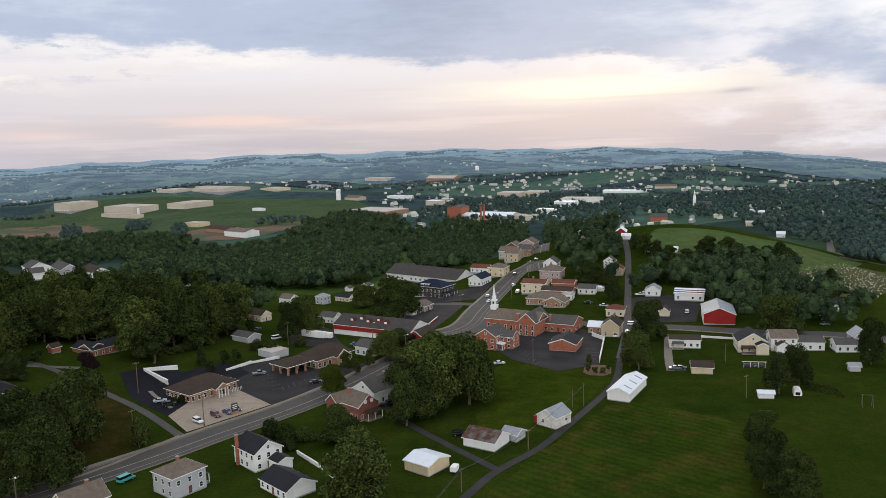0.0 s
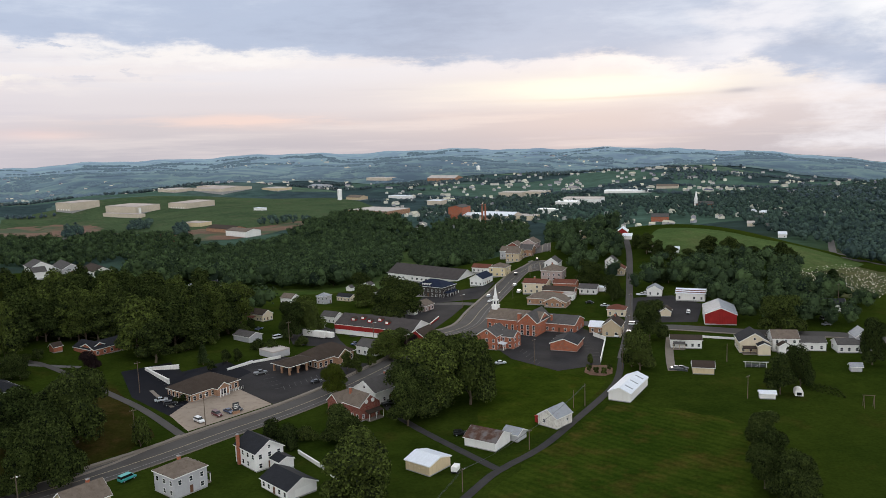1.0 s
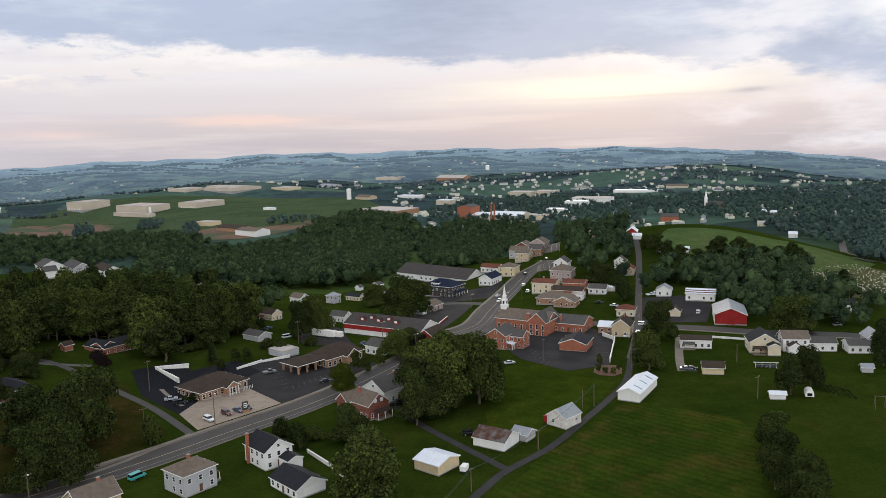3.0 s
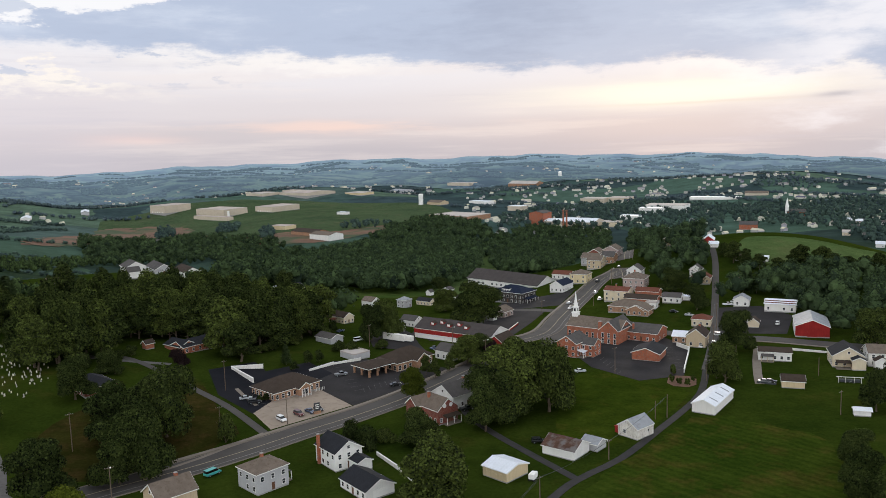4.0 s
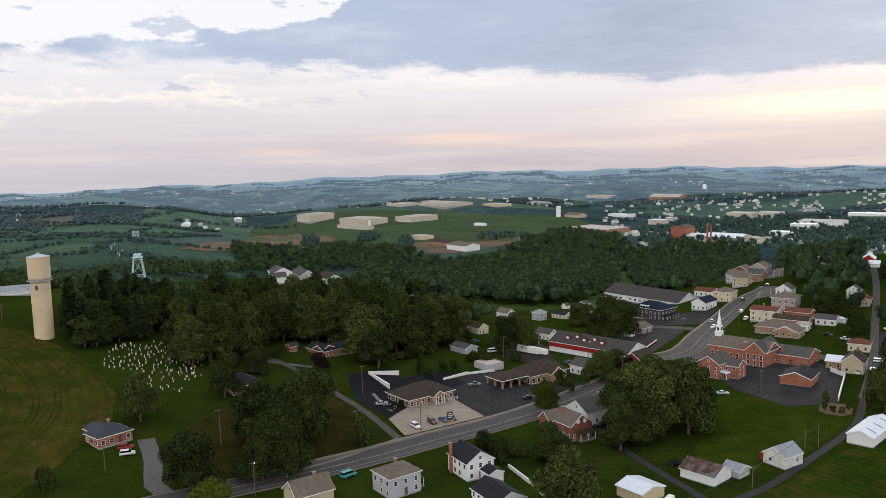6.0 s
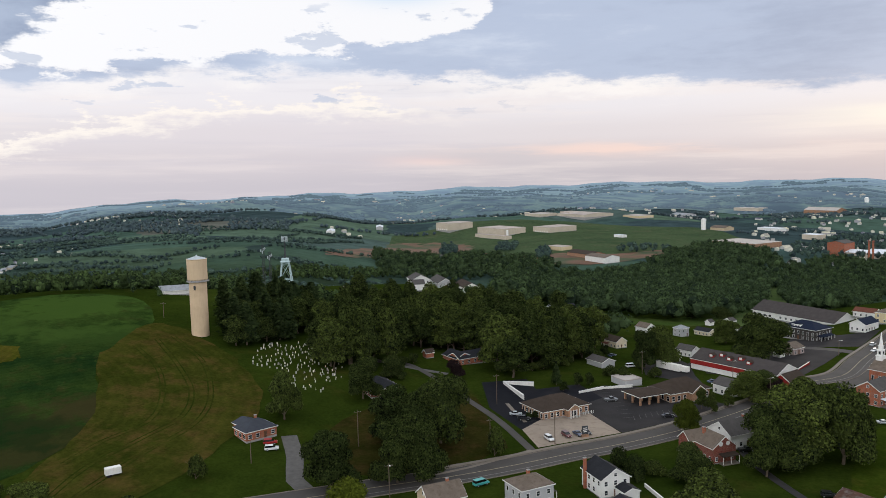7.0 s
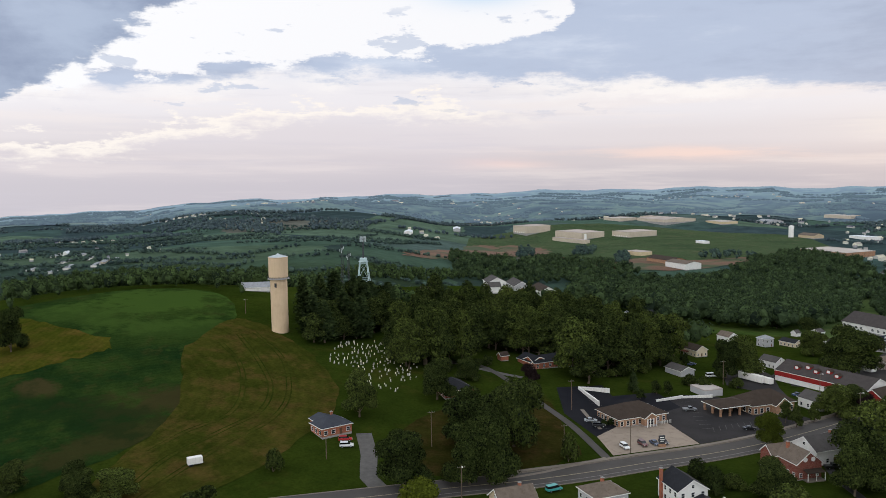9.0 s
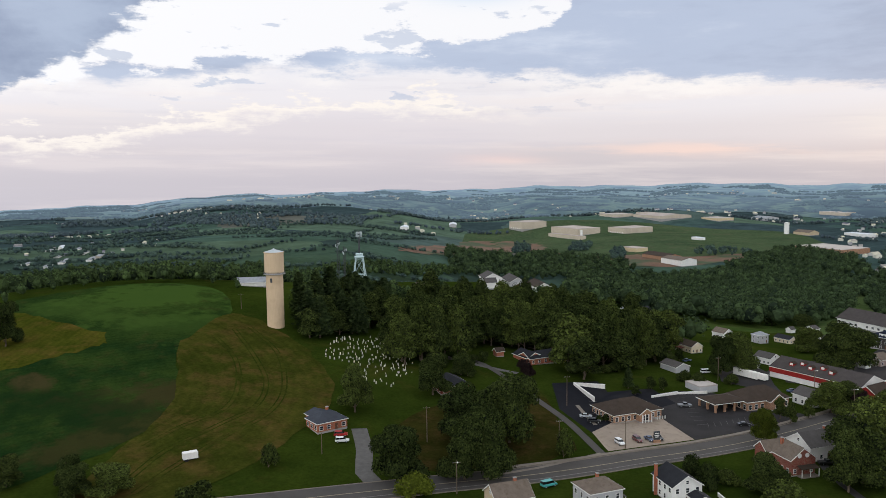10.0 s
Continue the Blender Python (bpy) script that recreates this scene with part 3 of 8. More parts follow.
def on_mesh(name, me, parent, m=None, label=""):
    """An object of its own on a shared mesh."""
    ob = new(name, me)
    ob.parent = parent
    if m is not None:
        ob.matrix_basis = m
    return tagged(ob, label)


def thing(name, x, y, ang, label, category, group="", z=None):
    ob = new(name)
    ob.empty_display_size = 0.5
    ob.matrix_basis = pose(x, y, ground(x, y) if z is None else z, 0, 0, ang)
    return tagged(ob, label, category, group)


def box(bm, cx, cy, cz, sx, sy, sz, turn=None):
    """A box by its centre and sizes."""
    m = Matrix.Translation((cx, cy, cz)) @ (turn or Matrix()) @ Matrix.Diagonal((sx, sy, sz, 1))
    return bmesh.ops.create_cube(bm, size=1.0, matrix=m)["verts"]


def rod(bm, a, b, r1, r2=None, seg=8):
    a, b = Vector(a), Vector(b)
    d = b - a
    m = Matrix.Translation((a + b) / 2) @ d.to_track_quat("Z", "Y").to_matrix().to_4x4()
    bmesh.ops.create_cone(bm, cap_ends=True, segments=seg, radius1=r1, radius2=r1 if r2 is None else r2, depth=d.length, matrix=m)


def prism(bm, profile, x0, x1, swap=False):
    """A profile of (y, z) points extruded along x (or along y if swapped)."""
    f = (lambda x, y, z: (y, x, z)) if swap else (lambda x, y, z: (x, y, z))
    a = [bm.verts.new(f(x0, y, z)) for y, z in profile]
    b = [bm.verts.new(f(x1, y, z)) for y, z in profile]
    k = len(profile)
    faces = [bm.faces.new(a), bm.faces.new(b[::-1])]
    for i in range(k):
        faces.append(bm.faces.new((a[i], b[i], b[(i + 1) % k], a[(i + 1) % k])))
    bmesh.ops.recalc_face_normals(bm, faces=faces)


def lathe(bm, rings, seg=32):
    """A turned body from (radius, height) rings."""
    rows = []
    for r, z in rings:
        rows.append([bm.verts.new((r * math.cos(2 * math.pi * i / seg), r * math.sin(2 * math.pi * i / seg), z)) for i in range(seg)])
    for p, q in zip(rows, rows[1:]):
        for i in range(seg):
            bm.faces.new((p[i], p[(i + 1) % seg], q[(i + 1) % seg], q[i]))
    bm.faces.new(rows[0][::-1])
    bm.faces.new(rows[-1])


WINDOW_MESH = {}


def window_meshes(w, h):
    key = (round(w, 2), round(h, 2))
    if key not in WINDOW_MESH:
        bm = bmesh.new()
        t, d = 0.11, 0.10
        box(bm, 0, 0, h / 2, w + 2 * t, d, t)
        box(bm, 0, 0, -h / 2, w + 2.6 * t, d + 0.06, t)
        for s in (-1, 1):
            box(bm, s * (w / 2 + t / 2), 0, 0, t, d, h - t)
        box(bm, 0, -0.02, 0, w, 0.07, 0.06)
        fr = bpy.data.meshes.new("window")
        bm.to_mesh(fr)
        bm.free()
        fr.materials.append(TRIM)
        bm = bmesh.new()
        box(bm, 0, -0.01, 0, w, 0.05, h - t)
        pa = bpy.data.meshes.new("pane")
        bm.to_mesh(pa)
        bm.free()
        pa.materials.append(GLASS)
        WINDOW_MESH[key] = (fr, pa)
    return WINDOW_MESH[key]


def window(parent, x, y, z, w, h, turn):
    """A framed window on a wall; turn is the wall's outward direction, less 90 degrees reversed."""
    fr, pa = window_meshes(w, h)
    ob = on_mesh("window", fr, parent, pose(x, y, z, 0, 0, turn))
    on_mesh("pane", pa, ob)
    return ob


def door(parent, x, y, turn, w=1.0, h=2.1, mat=None, z0=0.0):
    bm = bmesh.new()
    box(bm, 0, 0, h / 2, w, 0.12, h)
    box(bm, 0, -0.065, h * 0.72, w * 0.7, 0.02, h * 0.35)
    box(bm, 0, -0.065, h * 0.28, w * 0.7, 0.02, h * 0.35)
    ob = part("door", bm, mat or DOOR, parent)
    ob.matrix_basis = pose(x, y, z0, 0, 0, turn)
    bm = bmesh.new()
    rod(bm, (w * 0.4, -0.1, h * 0.48), (w * 0.4, -0.16, h * 0.48), 0.05)
    part("door_handle", bm, STEEL, ob)
    return ob


def wall_spots(a, b):
    """The four walls: centre, direction along the wall, outward turn in degrees, length."""
    return (((0, -b / 2), (1, 0), 0, a), ((a / 2, 0), (0, 1), 90, b), ((0, b / 2), (-1, 0), 180, a), ((-a / 2, 0), (0, -1), 270, b))


def roof_mesh(bm, a, b, h, rise, over, style, ridge, thick=0.22):
    if style == "flat":
        box(bm, 0, 0, h + 0.08, a - 0.5, b - 0.5, 0.16)
        for (cx, cy), (dx, dy), _, ln in wall_spots(a - 0.2, b - 0.2):
            box(bm, cx, cy, h + 0.25, ln + 0.25 if dx else 0.3, ln - 0.36 if dy else 0.3, 0.5)
        return
    if style == "hip":
        ea, eb = a / 2 + over, b / 2 + over
        ra, rb = (max(0.02, ea - eb), 0.02) if ea >= eb else (0.02, max(0.02, eb - ea))
        z0 = h - 0.05
        low = [bm.verts.new((sx * ea, sy * eb, z0)) for sx, sy in ((-1, -1), (1, -1), (1, 1), (-1, 1))]
        mid = [bm.verts.new((sx * ea, sy * eb, z0 + thick)) for sx, sy in ((-1, -1), (1, -1), (1, 1), (-1, 1))]
        top = [bm.verts.new((sx * ra, sy * rb, h + rise)) for sx, sy in ((-1, -1), (1, -1), (1, 1), (-1, 1))]
        bm.faces.new(low[::-1])
        for p, q in ((low, mid), (mid, top)):
            for i in range(4):
                bm.faces.new((p[i], p[(i + 1) % 4], q[(i + 1) % 4], q[i]))
        bm.faces.new(top)
        return
    swap = ridge == "y"
    run, half = (b, a / 2 + over) if not swap else (a, b / 2 + over)
    k = rise / (run / 2)
    e = run / 2 + over
    ze = h - over * k
    prism(bm, [(-e, ze), (0, h + rise), (e, ze), (e, ze + thick), (0, h + rise + thick), (-e, ze + thick)], -half, half, swap)


def fascia_mesh(bm, a, b, h, rise, over, style, ridge):
    if style == "flat":
        return
    if style == "hip":
        for (cx, cy), (dx, dy), _, ln in wall_spots(a + 2 * over + 0.06, b + 2 * over + 0.06):
            box(bm, cx, cy, h + 0.03, ln + 0.05 if dx else 0.05, ln - 0.06 if dy else 0.05, 0.24)
        return
    swap = ridge == "y"
    run, half = (b, a / 2 + over) if not swap else (a, b / 2 + over)
    k = rise / (run / 2)
    e = run / 2 + over
    ze = h - over * k
    for s in (-1, 1):
        prism(bm, [(-e, ze + 0.16), (0, h + rise + 0.16), (e, ze + 0.16), (e, ze - 0.16), (0, h + rise - 0.2), (-e, ze - 0.16)],
              s * (half + 0.004), s * (half + 0.06), swap)
        y = s * (e + 0.03)
        if swap:
            box(bm, y, 0, ze + 0.07, 0.06, 2 * half, 0.22)
        else:
            box(bm, 0, y, ze + 0.07, 2 * half, 0.06, 0.22)


def chimney(parent, x, y, z0, z1, s=0.8, mat=None):
    bm = bmesh.new()
    box(bm, 0, 0, (z0 + z1) / 2, s, s, z1 - z0)
    ob = part("chimney", bm, mat or BRICK, parent)
    ob.matrix_basis = pose(x, y, 0)
    bm = bmesh.new()
    box(bm, 0, 0, z1 + 0.06, s + 0.16, s + 0.16, 0.14)
    box(bm, 0, 0, z1 + 0.2, s * 0.45, s * 0.45, 0.18)
    part("chimney_cap", bm, STONE_BASE, ob)
    return ob


def shell(parent, a, b, h, style, ridge, rise, wall, roof, over=0.4, base=True, trim=True, deep=1.2, x=0, y=0, roof_label=""):
    """Walls, footing, roof and fascia as parts, round (x, y) of the parent."""
    at = pose(x, y, 0)
    bm = bmesh.new()
    if style == "gable":
        swap = ridge == "y"
        run, half = (b, a / 2) if not swap else (a, b / 2)
        prism(bm, [(-run / 2, 0.3), (-run / 2, h - 0.02), (0, h + rise - 0.02), (run / 2, h - 0.02), (run / 2, 0.3)], -half, half, swap)
    else:
        box(bm, 0, 0, (h + 0.3) / 2, a, b, h - 0.3)
    ob = part("wall", bm, wall, parent)
    ob.matrix_basis = at
    bm = bmesh.new()
    box(bm, 0, 0, (0.3 - deep) / 2, a - 0.04, b - 0.04, 0.3 + deep)
    part("foundation", bm, STONE_BASE, parent).matrix_basis = at
    bm = bmesh.new()
    roof_mesh(bm, a, b, h, rise, over, style, ridge)
    part("roof", bm, roof, parent, roof_label).matrix_basis = at
    if trim and style != "flat":
        bm = bmesh.new()
        fascia_mesh(bm, a, b, h, rise, over, style, ridge)
        part("fascia", bm, TRIM, parent).matrix_basis = at


def windows_on(parent, a, b, h, sides=(0, 1, 2, 3), gap=3.0, w=0.95, hh=1.4, rng=None, skip=0.12, storeys=None, x=0, y=0, z0=0.0, door_side=None):
    storeys = storeys or max(1, int((h - 0.6) / 2.5))
    rng = rng or random.Random(int(a * 100 + b * 10))
    for i, ((cx, cy), (dx, dy), turn, ln) in enumerate(wall_spots(a, b)):
        if i not in sides or ln < 2.5:
            continue
        cnt = max(1, int(ln / gap))
        for s in range(storeys):
            for j in range(cnt):
                t = (j + 0.5) / cnt - 0.5
                if s == 0 and i == door_side and j == cnt // 2:
                    door(parent, x + cx + dx * t * ln, y + cy + dy * t * ln, turn, z0=0.25)
                    continue
                if rng.random() < skip:
                    continue
                window(parent, x + cx + dx * t * ln, y + cy + dy * t * ln, z0 + 1.55 + s * 2.7, w, hh, turn)


def gable_windows(parent, a, b, h, rise, ridge, w=0.8, hh=1.0):
    if ridge == "x":
        window(parent, a / 2, 0, h + rise * 0.35, w, hh, 90)
        window(parent, -a / 2, 0, h + rise * 0.35, w, hh, 270)
    else:
        window(parent, 0, -b / 2, h + rise * 0.35, w, hh, 0)
        window(parent, 0, b / 2, h + rise * 0.35, w, hh, 180)


def house(x, y, ang, a, b, h, label, wall=None, roof=None, style="gable", ridge="x", rise=2.4, over=0.4, win=True, sides=(0, 1, 2, 3),
          flue=None, attic=False, name="house", category="house", gap=3.0, group="", garage_door=None, door_side=0, skip=0.12, w=0.95, hh=1.4):
    ob = thing(name, x, y, ang, label, category, group)
    shell(ob, a, b, h, style, ridge, rise, wall or WHITE, roof or ROOF_GREY, over)
    if win:
        windows_on(ob, a, b, h, sides, gap, rng=random.Random(int(abs(x * 7 + y * 13))), door_side=door_side, skip=skip, w=w, hh=hh)
    if attic:
        gable_windows(ob, a, b, h, rise, ridge)
    if flue:
        chimney(ob, flue[0], flue[1], 0.1 if abs(flue[0]) > a / 2 or abs(flue[1]) > b / 2 else h * 0.8, h + rise + 0.9)
    if garage_door is not None:
        (cx, cy), (dx, dy), turn, ln = wall_spots(a, b)[garage_door]
        bm = bmesh.new()
        wd = min(ln * 0.75, 4.8)
        for k in range(4):
            box(bm, 0, -0.03, 0.4 + 0.3 + k * 0.53, wd, 0.08, 0.5)
        part("garage_door", bm, TRIM, ob, "white panelled garage door").matrix_basis = pose(cx, cy, 0, 0, 0, turn)
    return ob


def porch(parent, x, y, a, b, h, roof, posts=3, turn=0, flat=0.5, floor=True, post_mat=None):
    """A lean-to porch roof on posts, out from a wall along -y of its own axes."""
    at = pose(x, y, 0, 0, 0, turn)
    bm = bmesh.new()
    prism(bm, [(-b, h), (0, h + flat), (0, h + flat + 0.15), (-b - 0.1, h + 0.15)], -a / 2, a / 2)
    pr = part("porch_roof", bm, roof, parent)
    pr.matrix_basis = at
    for i in range(posts):
        bm = bmesh.new()
        px = -a / 2 + 0.15 + (a - 0.3) * i / max(1, posts - 1)
        box(bm, px, -b + 0.15, h / 2, 0.18, 0.18, h)
        part("porch_post", bm, post_mat or TRIM, parent).matrix_basis = at
    if floor:
        bm = bmesh.new()
        box(bm, 0, -b / 2, 0.05, a, b, 0.5)
        part("porch_floor", bm, CONCRETE, parent).matrix_basis = at


# ---- the land ----
def bump(x, y, az, dist, spread, height):
    """A smooth hill at a bearing (degrees to the left of ahead) and distance."""
    cx, cy = -dist * math.sin(radians(az)), dist * math.cos(radians(az))
    return height * math.exp(-((x - cx) ** 2 + (y - cy) ** 2) / (2 * spread * spread))


SKYLINE = ((-180, -0.60), (-60, -2.55), (-28, -2.72), (-17, -1.73), (-12, -1.57), (0, -1.35), (13, -1.31),
           (18, -1.33), (31, -1.54), (45, -1.66), (51, -2.04), (60, -2.45), (75, -2.19), (180, -0.60))


def ground(x, y):
    """Height of the land."""
    d = math.hypot(x, y)
    az = math.degrees(math.atan2(-x, y))
    z = bump(x, y, 53, 500, 130, 37) + bump(x, y, -13, 640, 90, 39) + bump(x, y, -28, 540, 100, 5) + bump(x, y, 26.5, 570, 70, 24)
    z += bump(x, y, 18, 1800, 330, 22) - bump(x, y, 52, 900, 180, 14)
    # the valley beyond the town
    q = min(1.0, max(0.0, (d - 330) / 900))
    side = min(1.0, max(0.0, (az - 26) / 14 if az > 0 else (-10 - az) / 10))
    deep = 75 * q * q * (3 - 2 * q) * (1 - (0.72 if az > 0 else 0.33) * side * side * (3 - 2 * side))
    z -= deep
    if d > 1250:
        e = next(a[1] + (b[1] - a[1]) * (az - a[0]) / (b[0] - a[0]) for a, b in zip(SKYLINE, SKYLINE[1:]) if a[0] <= az <= b[0])
        s = min(1.0, (d - 1250) / 3350)
        top = H + 4700 * math.tan(radians(e)) - 9 + 5 * math.sin(az * 0.55 + 1.0) + 4 * math.sin(az * 1.27 + 2.0) + 2 * math.sin(az * 2.9)
        roll = math.sin(x * 0.0043 + 1.7) * math.cos(y * 0.0036 + 0.4) + 0.6 * math.sin(x * 0.0023 - y * 0.0051 + 2.0)
        roll += 0.5 * math.sin(x * 0.0091 + y * 0.0033) * math.sin(y * 0.0078 + 0.9)
        z += (top + deep) * s ** 1.6 + 19 * math.sin(math.pi * min(1, s * 1.1)) ** 0.8 * roll * (1 if s < 0.85 else 0.45) - 12 * math.sin(math.pi * s)
    return z


def build_land():
    azs = [a for a in np.arange(-180, -48, 3)] + [a for a in np.arange(-48, 78, 0.55)] + [a for a in np.arange(78, 180, 3)]
    radii = [0.0, 20, 50, 85] + [110 * 1.0225 ** i for i in range(171)]
    radii = [r for r in radii if r < 4850]
    verts, faces = [(0, 0, ground(0, 0))], []
    for r in radii[1:]:
        for a in azs:
            x, y = -r * math.sin(radians(a)), r * math.cos(radians(a))
            verts.append((x, y, ground(x, y)))
    k = len(azs)
    for i in range(k):
        faces.append((0, 1 + (i + 1) % k, 1 + i))
    for j in range(len(radii) - 2):
        o, q = 1 + j * k, 1 + (j + 1) * k
        for i in range(k):
            faces.append((o + i, o + (i + 1) % k, q + (i + 1) % k, q + i))
    me = bpy.data.meshes.new("ground")
    me.from_pydata(verts, [], [f[::-1] for f in faces])
    me.validate()
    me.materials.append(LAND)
    for p in me.polygons:
        p.use_smooth = True
    if me.polygons[5000].normal.z < 0:
        me.flip_normals()
    return tagged(new("ground", me), "green rolling land with lawns, pastures and haze-tinted far fields", "ground", kind="structure")


build_land()


def inside(x, y, poly):
    c = False
    for (x1, y1), (x2, y2) in zip(poly, poly[1:] + poly[:1]):
        if (y1 > y) != (y2 > y) and x < (x2 - x1) * (y - y1) / (y2 - y1) + x1:
            c = not c
    return c


def rounded(poly, rounds=2):
    """Corner cutting, for soft outlines."""
    for _ in range(rounds):
        out = []
        for p, q in zip(poly, poly[1:] + poly[:1]):
            out += [(p[0] * 0.75 + q[0] * 0.25, p[1] * 0.75 + q[1] * 0.25), (p[0] * 0.25 + q[0] * 0.75, p[1] * 0.25 + q[1] * 0.75)]
        poly = out
    return poly


def drape(name, poly, mat, lift, step, label, category, soft=0, wobble=0.0):
    """A sheet laid over the land inside an outline."""
    poly = rounded([tuple(p) for p in poly], soft)
    rng = random.Random(len(poly) + int(abs(poly[0][0])))
    edge = []
    for (x1, y1), (x2, y2) in zip(poly, poly[1:] + poly[:1]):
        cnt = max(1, int(math.hypot(x2 - x1, y2 - y1) / step))
        for i in range(cnt):
            edge.append((x1 + (x2 - x1) * i / cnt + rng.uniform(-wobble, wobble), y1 + (y2 - y1) * i / cnt + rng.uniform(-wobble, wobble)))
    xs, ys = [p[0] for p in edge], [p[1] for p in edge]
    pts = [Vector(p) for p in edge]
    x = min(xs) + step * 0.5
    while x < max(xs):
        y = min(ys) + step * 0.5
        while y < max(ys):
            if inside(x, y, edge):
                pts.append(Vector((x + rng.uniform(-0.2, 0.2) * step, y + rng.uniform(-0.2, 0.2) * step)))
            y += step
        x += step
    from mathutils.geometry import delaunay_2d_cdt
    v, _, f, *_ = delaunay_2d_cdt(pts, [], [list(range(len(edge)))], 1, 1e-4)
    me = bpy.data.meshes.new(name)
    me.from_pydata([(p[0], p[1], ground(p[0], p[1]) + lift) for p in v], [], [list(q) for q in f])
    me.materials.append(mat)
    if len(me.polygons) and me.polygons[0].normal.z < 0:
        me.flip_normals()
    return tagged(new(name, me), label, category, kind="structure")


def smooth_line(pts, step=6.0):
    """Points every few metres along a soft curve through the given ones."""
    out = []
    p = [Vector((*pts[0], 0)) * 2 - Vector((*pts[1], 0))] + [Vector((*q, 0)) for q in pts] + [Vector((*pts[-1], 0)) * 2 - Vector((*pts[-2], 0))]
    for a, b, c, d in zip(p, p[1:], p[2:], p[3:]):
        cnt = max(1, int((c - b).length / step))
        for i in range(cnt):
            t = i / cnt
            out.append(0.5 * ((2 * b) + (c - a) * t + (2 * a - 5 * b + 4 * c - d) * t * t + (3 * b - a - 3 * c + d) * t ** 3))
    out.append(p[-2])
    return out


def strip(name, pts, width, mat, lift, label, category, off=0.0, deep=0.5, dash=None, parent=None, step=6.0):
    """A band along a line on the land: road, kerb, pavement or painted line."""
    line = smooth_line(pts, step)
    bm = bmesh.new()
    rows, run = [], 0.0
    for i, q in enumerate(line):
        d = (line[min(i + 1, len(line) - 1)] - line[max(i - 1, 0)]).normalized()
        nrm = Vector((-d.y, d.x, 0))
        row = []
        for s, dz in ((-0.5, -deep), (-0.5, 0), (0, 0), (0.5, 0), (0.5, -deep)):
            e = q + nrm * (off + s * width)
            row.append(bm.verts.new((e.x, e.y, ground(e.x, e.y) + lift + dz)))
        rows.append(row)
    for i, (p, q) in enumerate(zip(rows, rows[1:])):
        if dash and i % dash[1] >= dash[0]:
            continue
        for j in range(4):
            bm.faces.new((p[j], q[j], q[j + 1], p[j + 1]))
    bmesh.ops.recalc_face_normals(bm, faces=bm.faces)
    bmesh.ops.delete(bm, geom=[v for v in bm.verts if not v.link_faces], context="VERTS")
    me = bpy.data.meshes.new(name)
    bm.to_mesh(me)
    bm.free()
    me.materials.append(mat)
    return tagged(new(name, me), label, category, kind="structure")


MAIN = [(-240, 80), (-166, 158), (-122, 205.5), (-107, 221.0), (-92.5, 238.5), (-79.5, 256.0)] + list([(-63.8, 275.7), (-50.1, 296.1), (-37.4, 319.1), (-22.2, 351.4), (-15.0, 379.5), (2.6, 403.2), (12.0, 444.1), (25.4, 491.4), (38.8, 531.8), (54.2, 554.4), (60.3, 587.1)]) + list([(138.5, 1223.0), (169.2, 1359.5)])
ALLEY = [(-40, 130)] + list([(0.0, 207.3), (9.9, 224.6), (23.5, 240.7), (37.8, 264.6), (55.0, 295.2), (61.4, 311.8), (67.2, 334.9), (74.2, 360.9), (83.7, 399.8), (90.2, 430.3), (101.0, 480.5), (112.0, 534.2), (117.6, 574.1)])
CROSS = list([(12.8, 442.4), (26.6, 429.6), (65.1, 396.2), (82.8, 386.7), (101.1, 384.8), (133.6, 370.5), (157.8, 364.2), (187.2, 350.7)]) + [(300, 270)]
strip("road", MAIN, 11.5, ASPHALT, 0.10, "worn grey asphalt main street through the town", "road")
strip("road_kerb", MAIN, 0.3, CONCRETE, 0.24, "pale concrete kerb of the street", "kerb", 5.95)
strip("road_kerb", MAIN, 0.3, CONCRETE, 0.24, "pale concrete kerb of the street", "kerb", -5.95)
strip("pavement", MAIN[3:], 1.6, CONCRETE, 0.22, "pale concrete pavement beside the street", "pavement", 7.4)
strip("road_marking", MAIN, 0.24, YELLOW_LINE, 0.125, "worn yellow centre line", "road marking", 0.0, 0.02)
strip("road_marking", MAIN, 0.2, LINE, 0.125, "worn white edge line", "road marking", -3.6, 0.02)
strip("road_lane", ALLEY[:8], 2.7, ASPHALT_LANE, 0.09, "dark cracked asphalt lane between lawns", "lane")
strip("road_side", ALLEY[7:], 3.8, ASPHALT, 0.11, "grey asphalt side street", "road")
strip("road_lane", list([(-31.0, 296.3), (-26.2, 278.8), (-15.5, 259.8), (9.3, 225.8)]), 2.8, ASPHALT_LANE, 0.08, "dark cracked asphalt lane between lawns", "lane")
strip("road_cross", CROSS, 8.0, ASPHALT, 0.12, "grey asphalt cross street", "road")
strip("pavement", CROSS[3:], 1.4, CONCRETE, 0.2, "pale concrete pavement beside the street", "pavement", -5.4)
strip("road_cross", list([(11.5, 456.6), (-3.3, 465.0), (-23.1, 467.1)]), 7.0, ASPHALT, 0.115, "grey asphalt cross street", "road")
strip("road_side", list([(-88.8, 250.4), (-112.6, 276.1), (-132.6, 292.9), (-151.7, 308.6), (-178.8, 325.0), (-194.5, 313.4)]), 3.0, ASPHALT, 0.1, "cracked asphalt drive up to the houses", "drive")
strip("road_far", list([(440.9, 968.7), (271.2, 578.0), (274.3, 548.9), (285.9, 540.4)]) + [(360, 560)], 7.0, ASPHALT, 0.15, "grey country road over the pasture", "road")
strip("pavement", list([(-113.3, 218.4), (-104.4, 230.8), (-92.0, 253.5)]), 1.3, CONCRETE, 0.14, "narrow concrete pavement across the grass", "pavement")
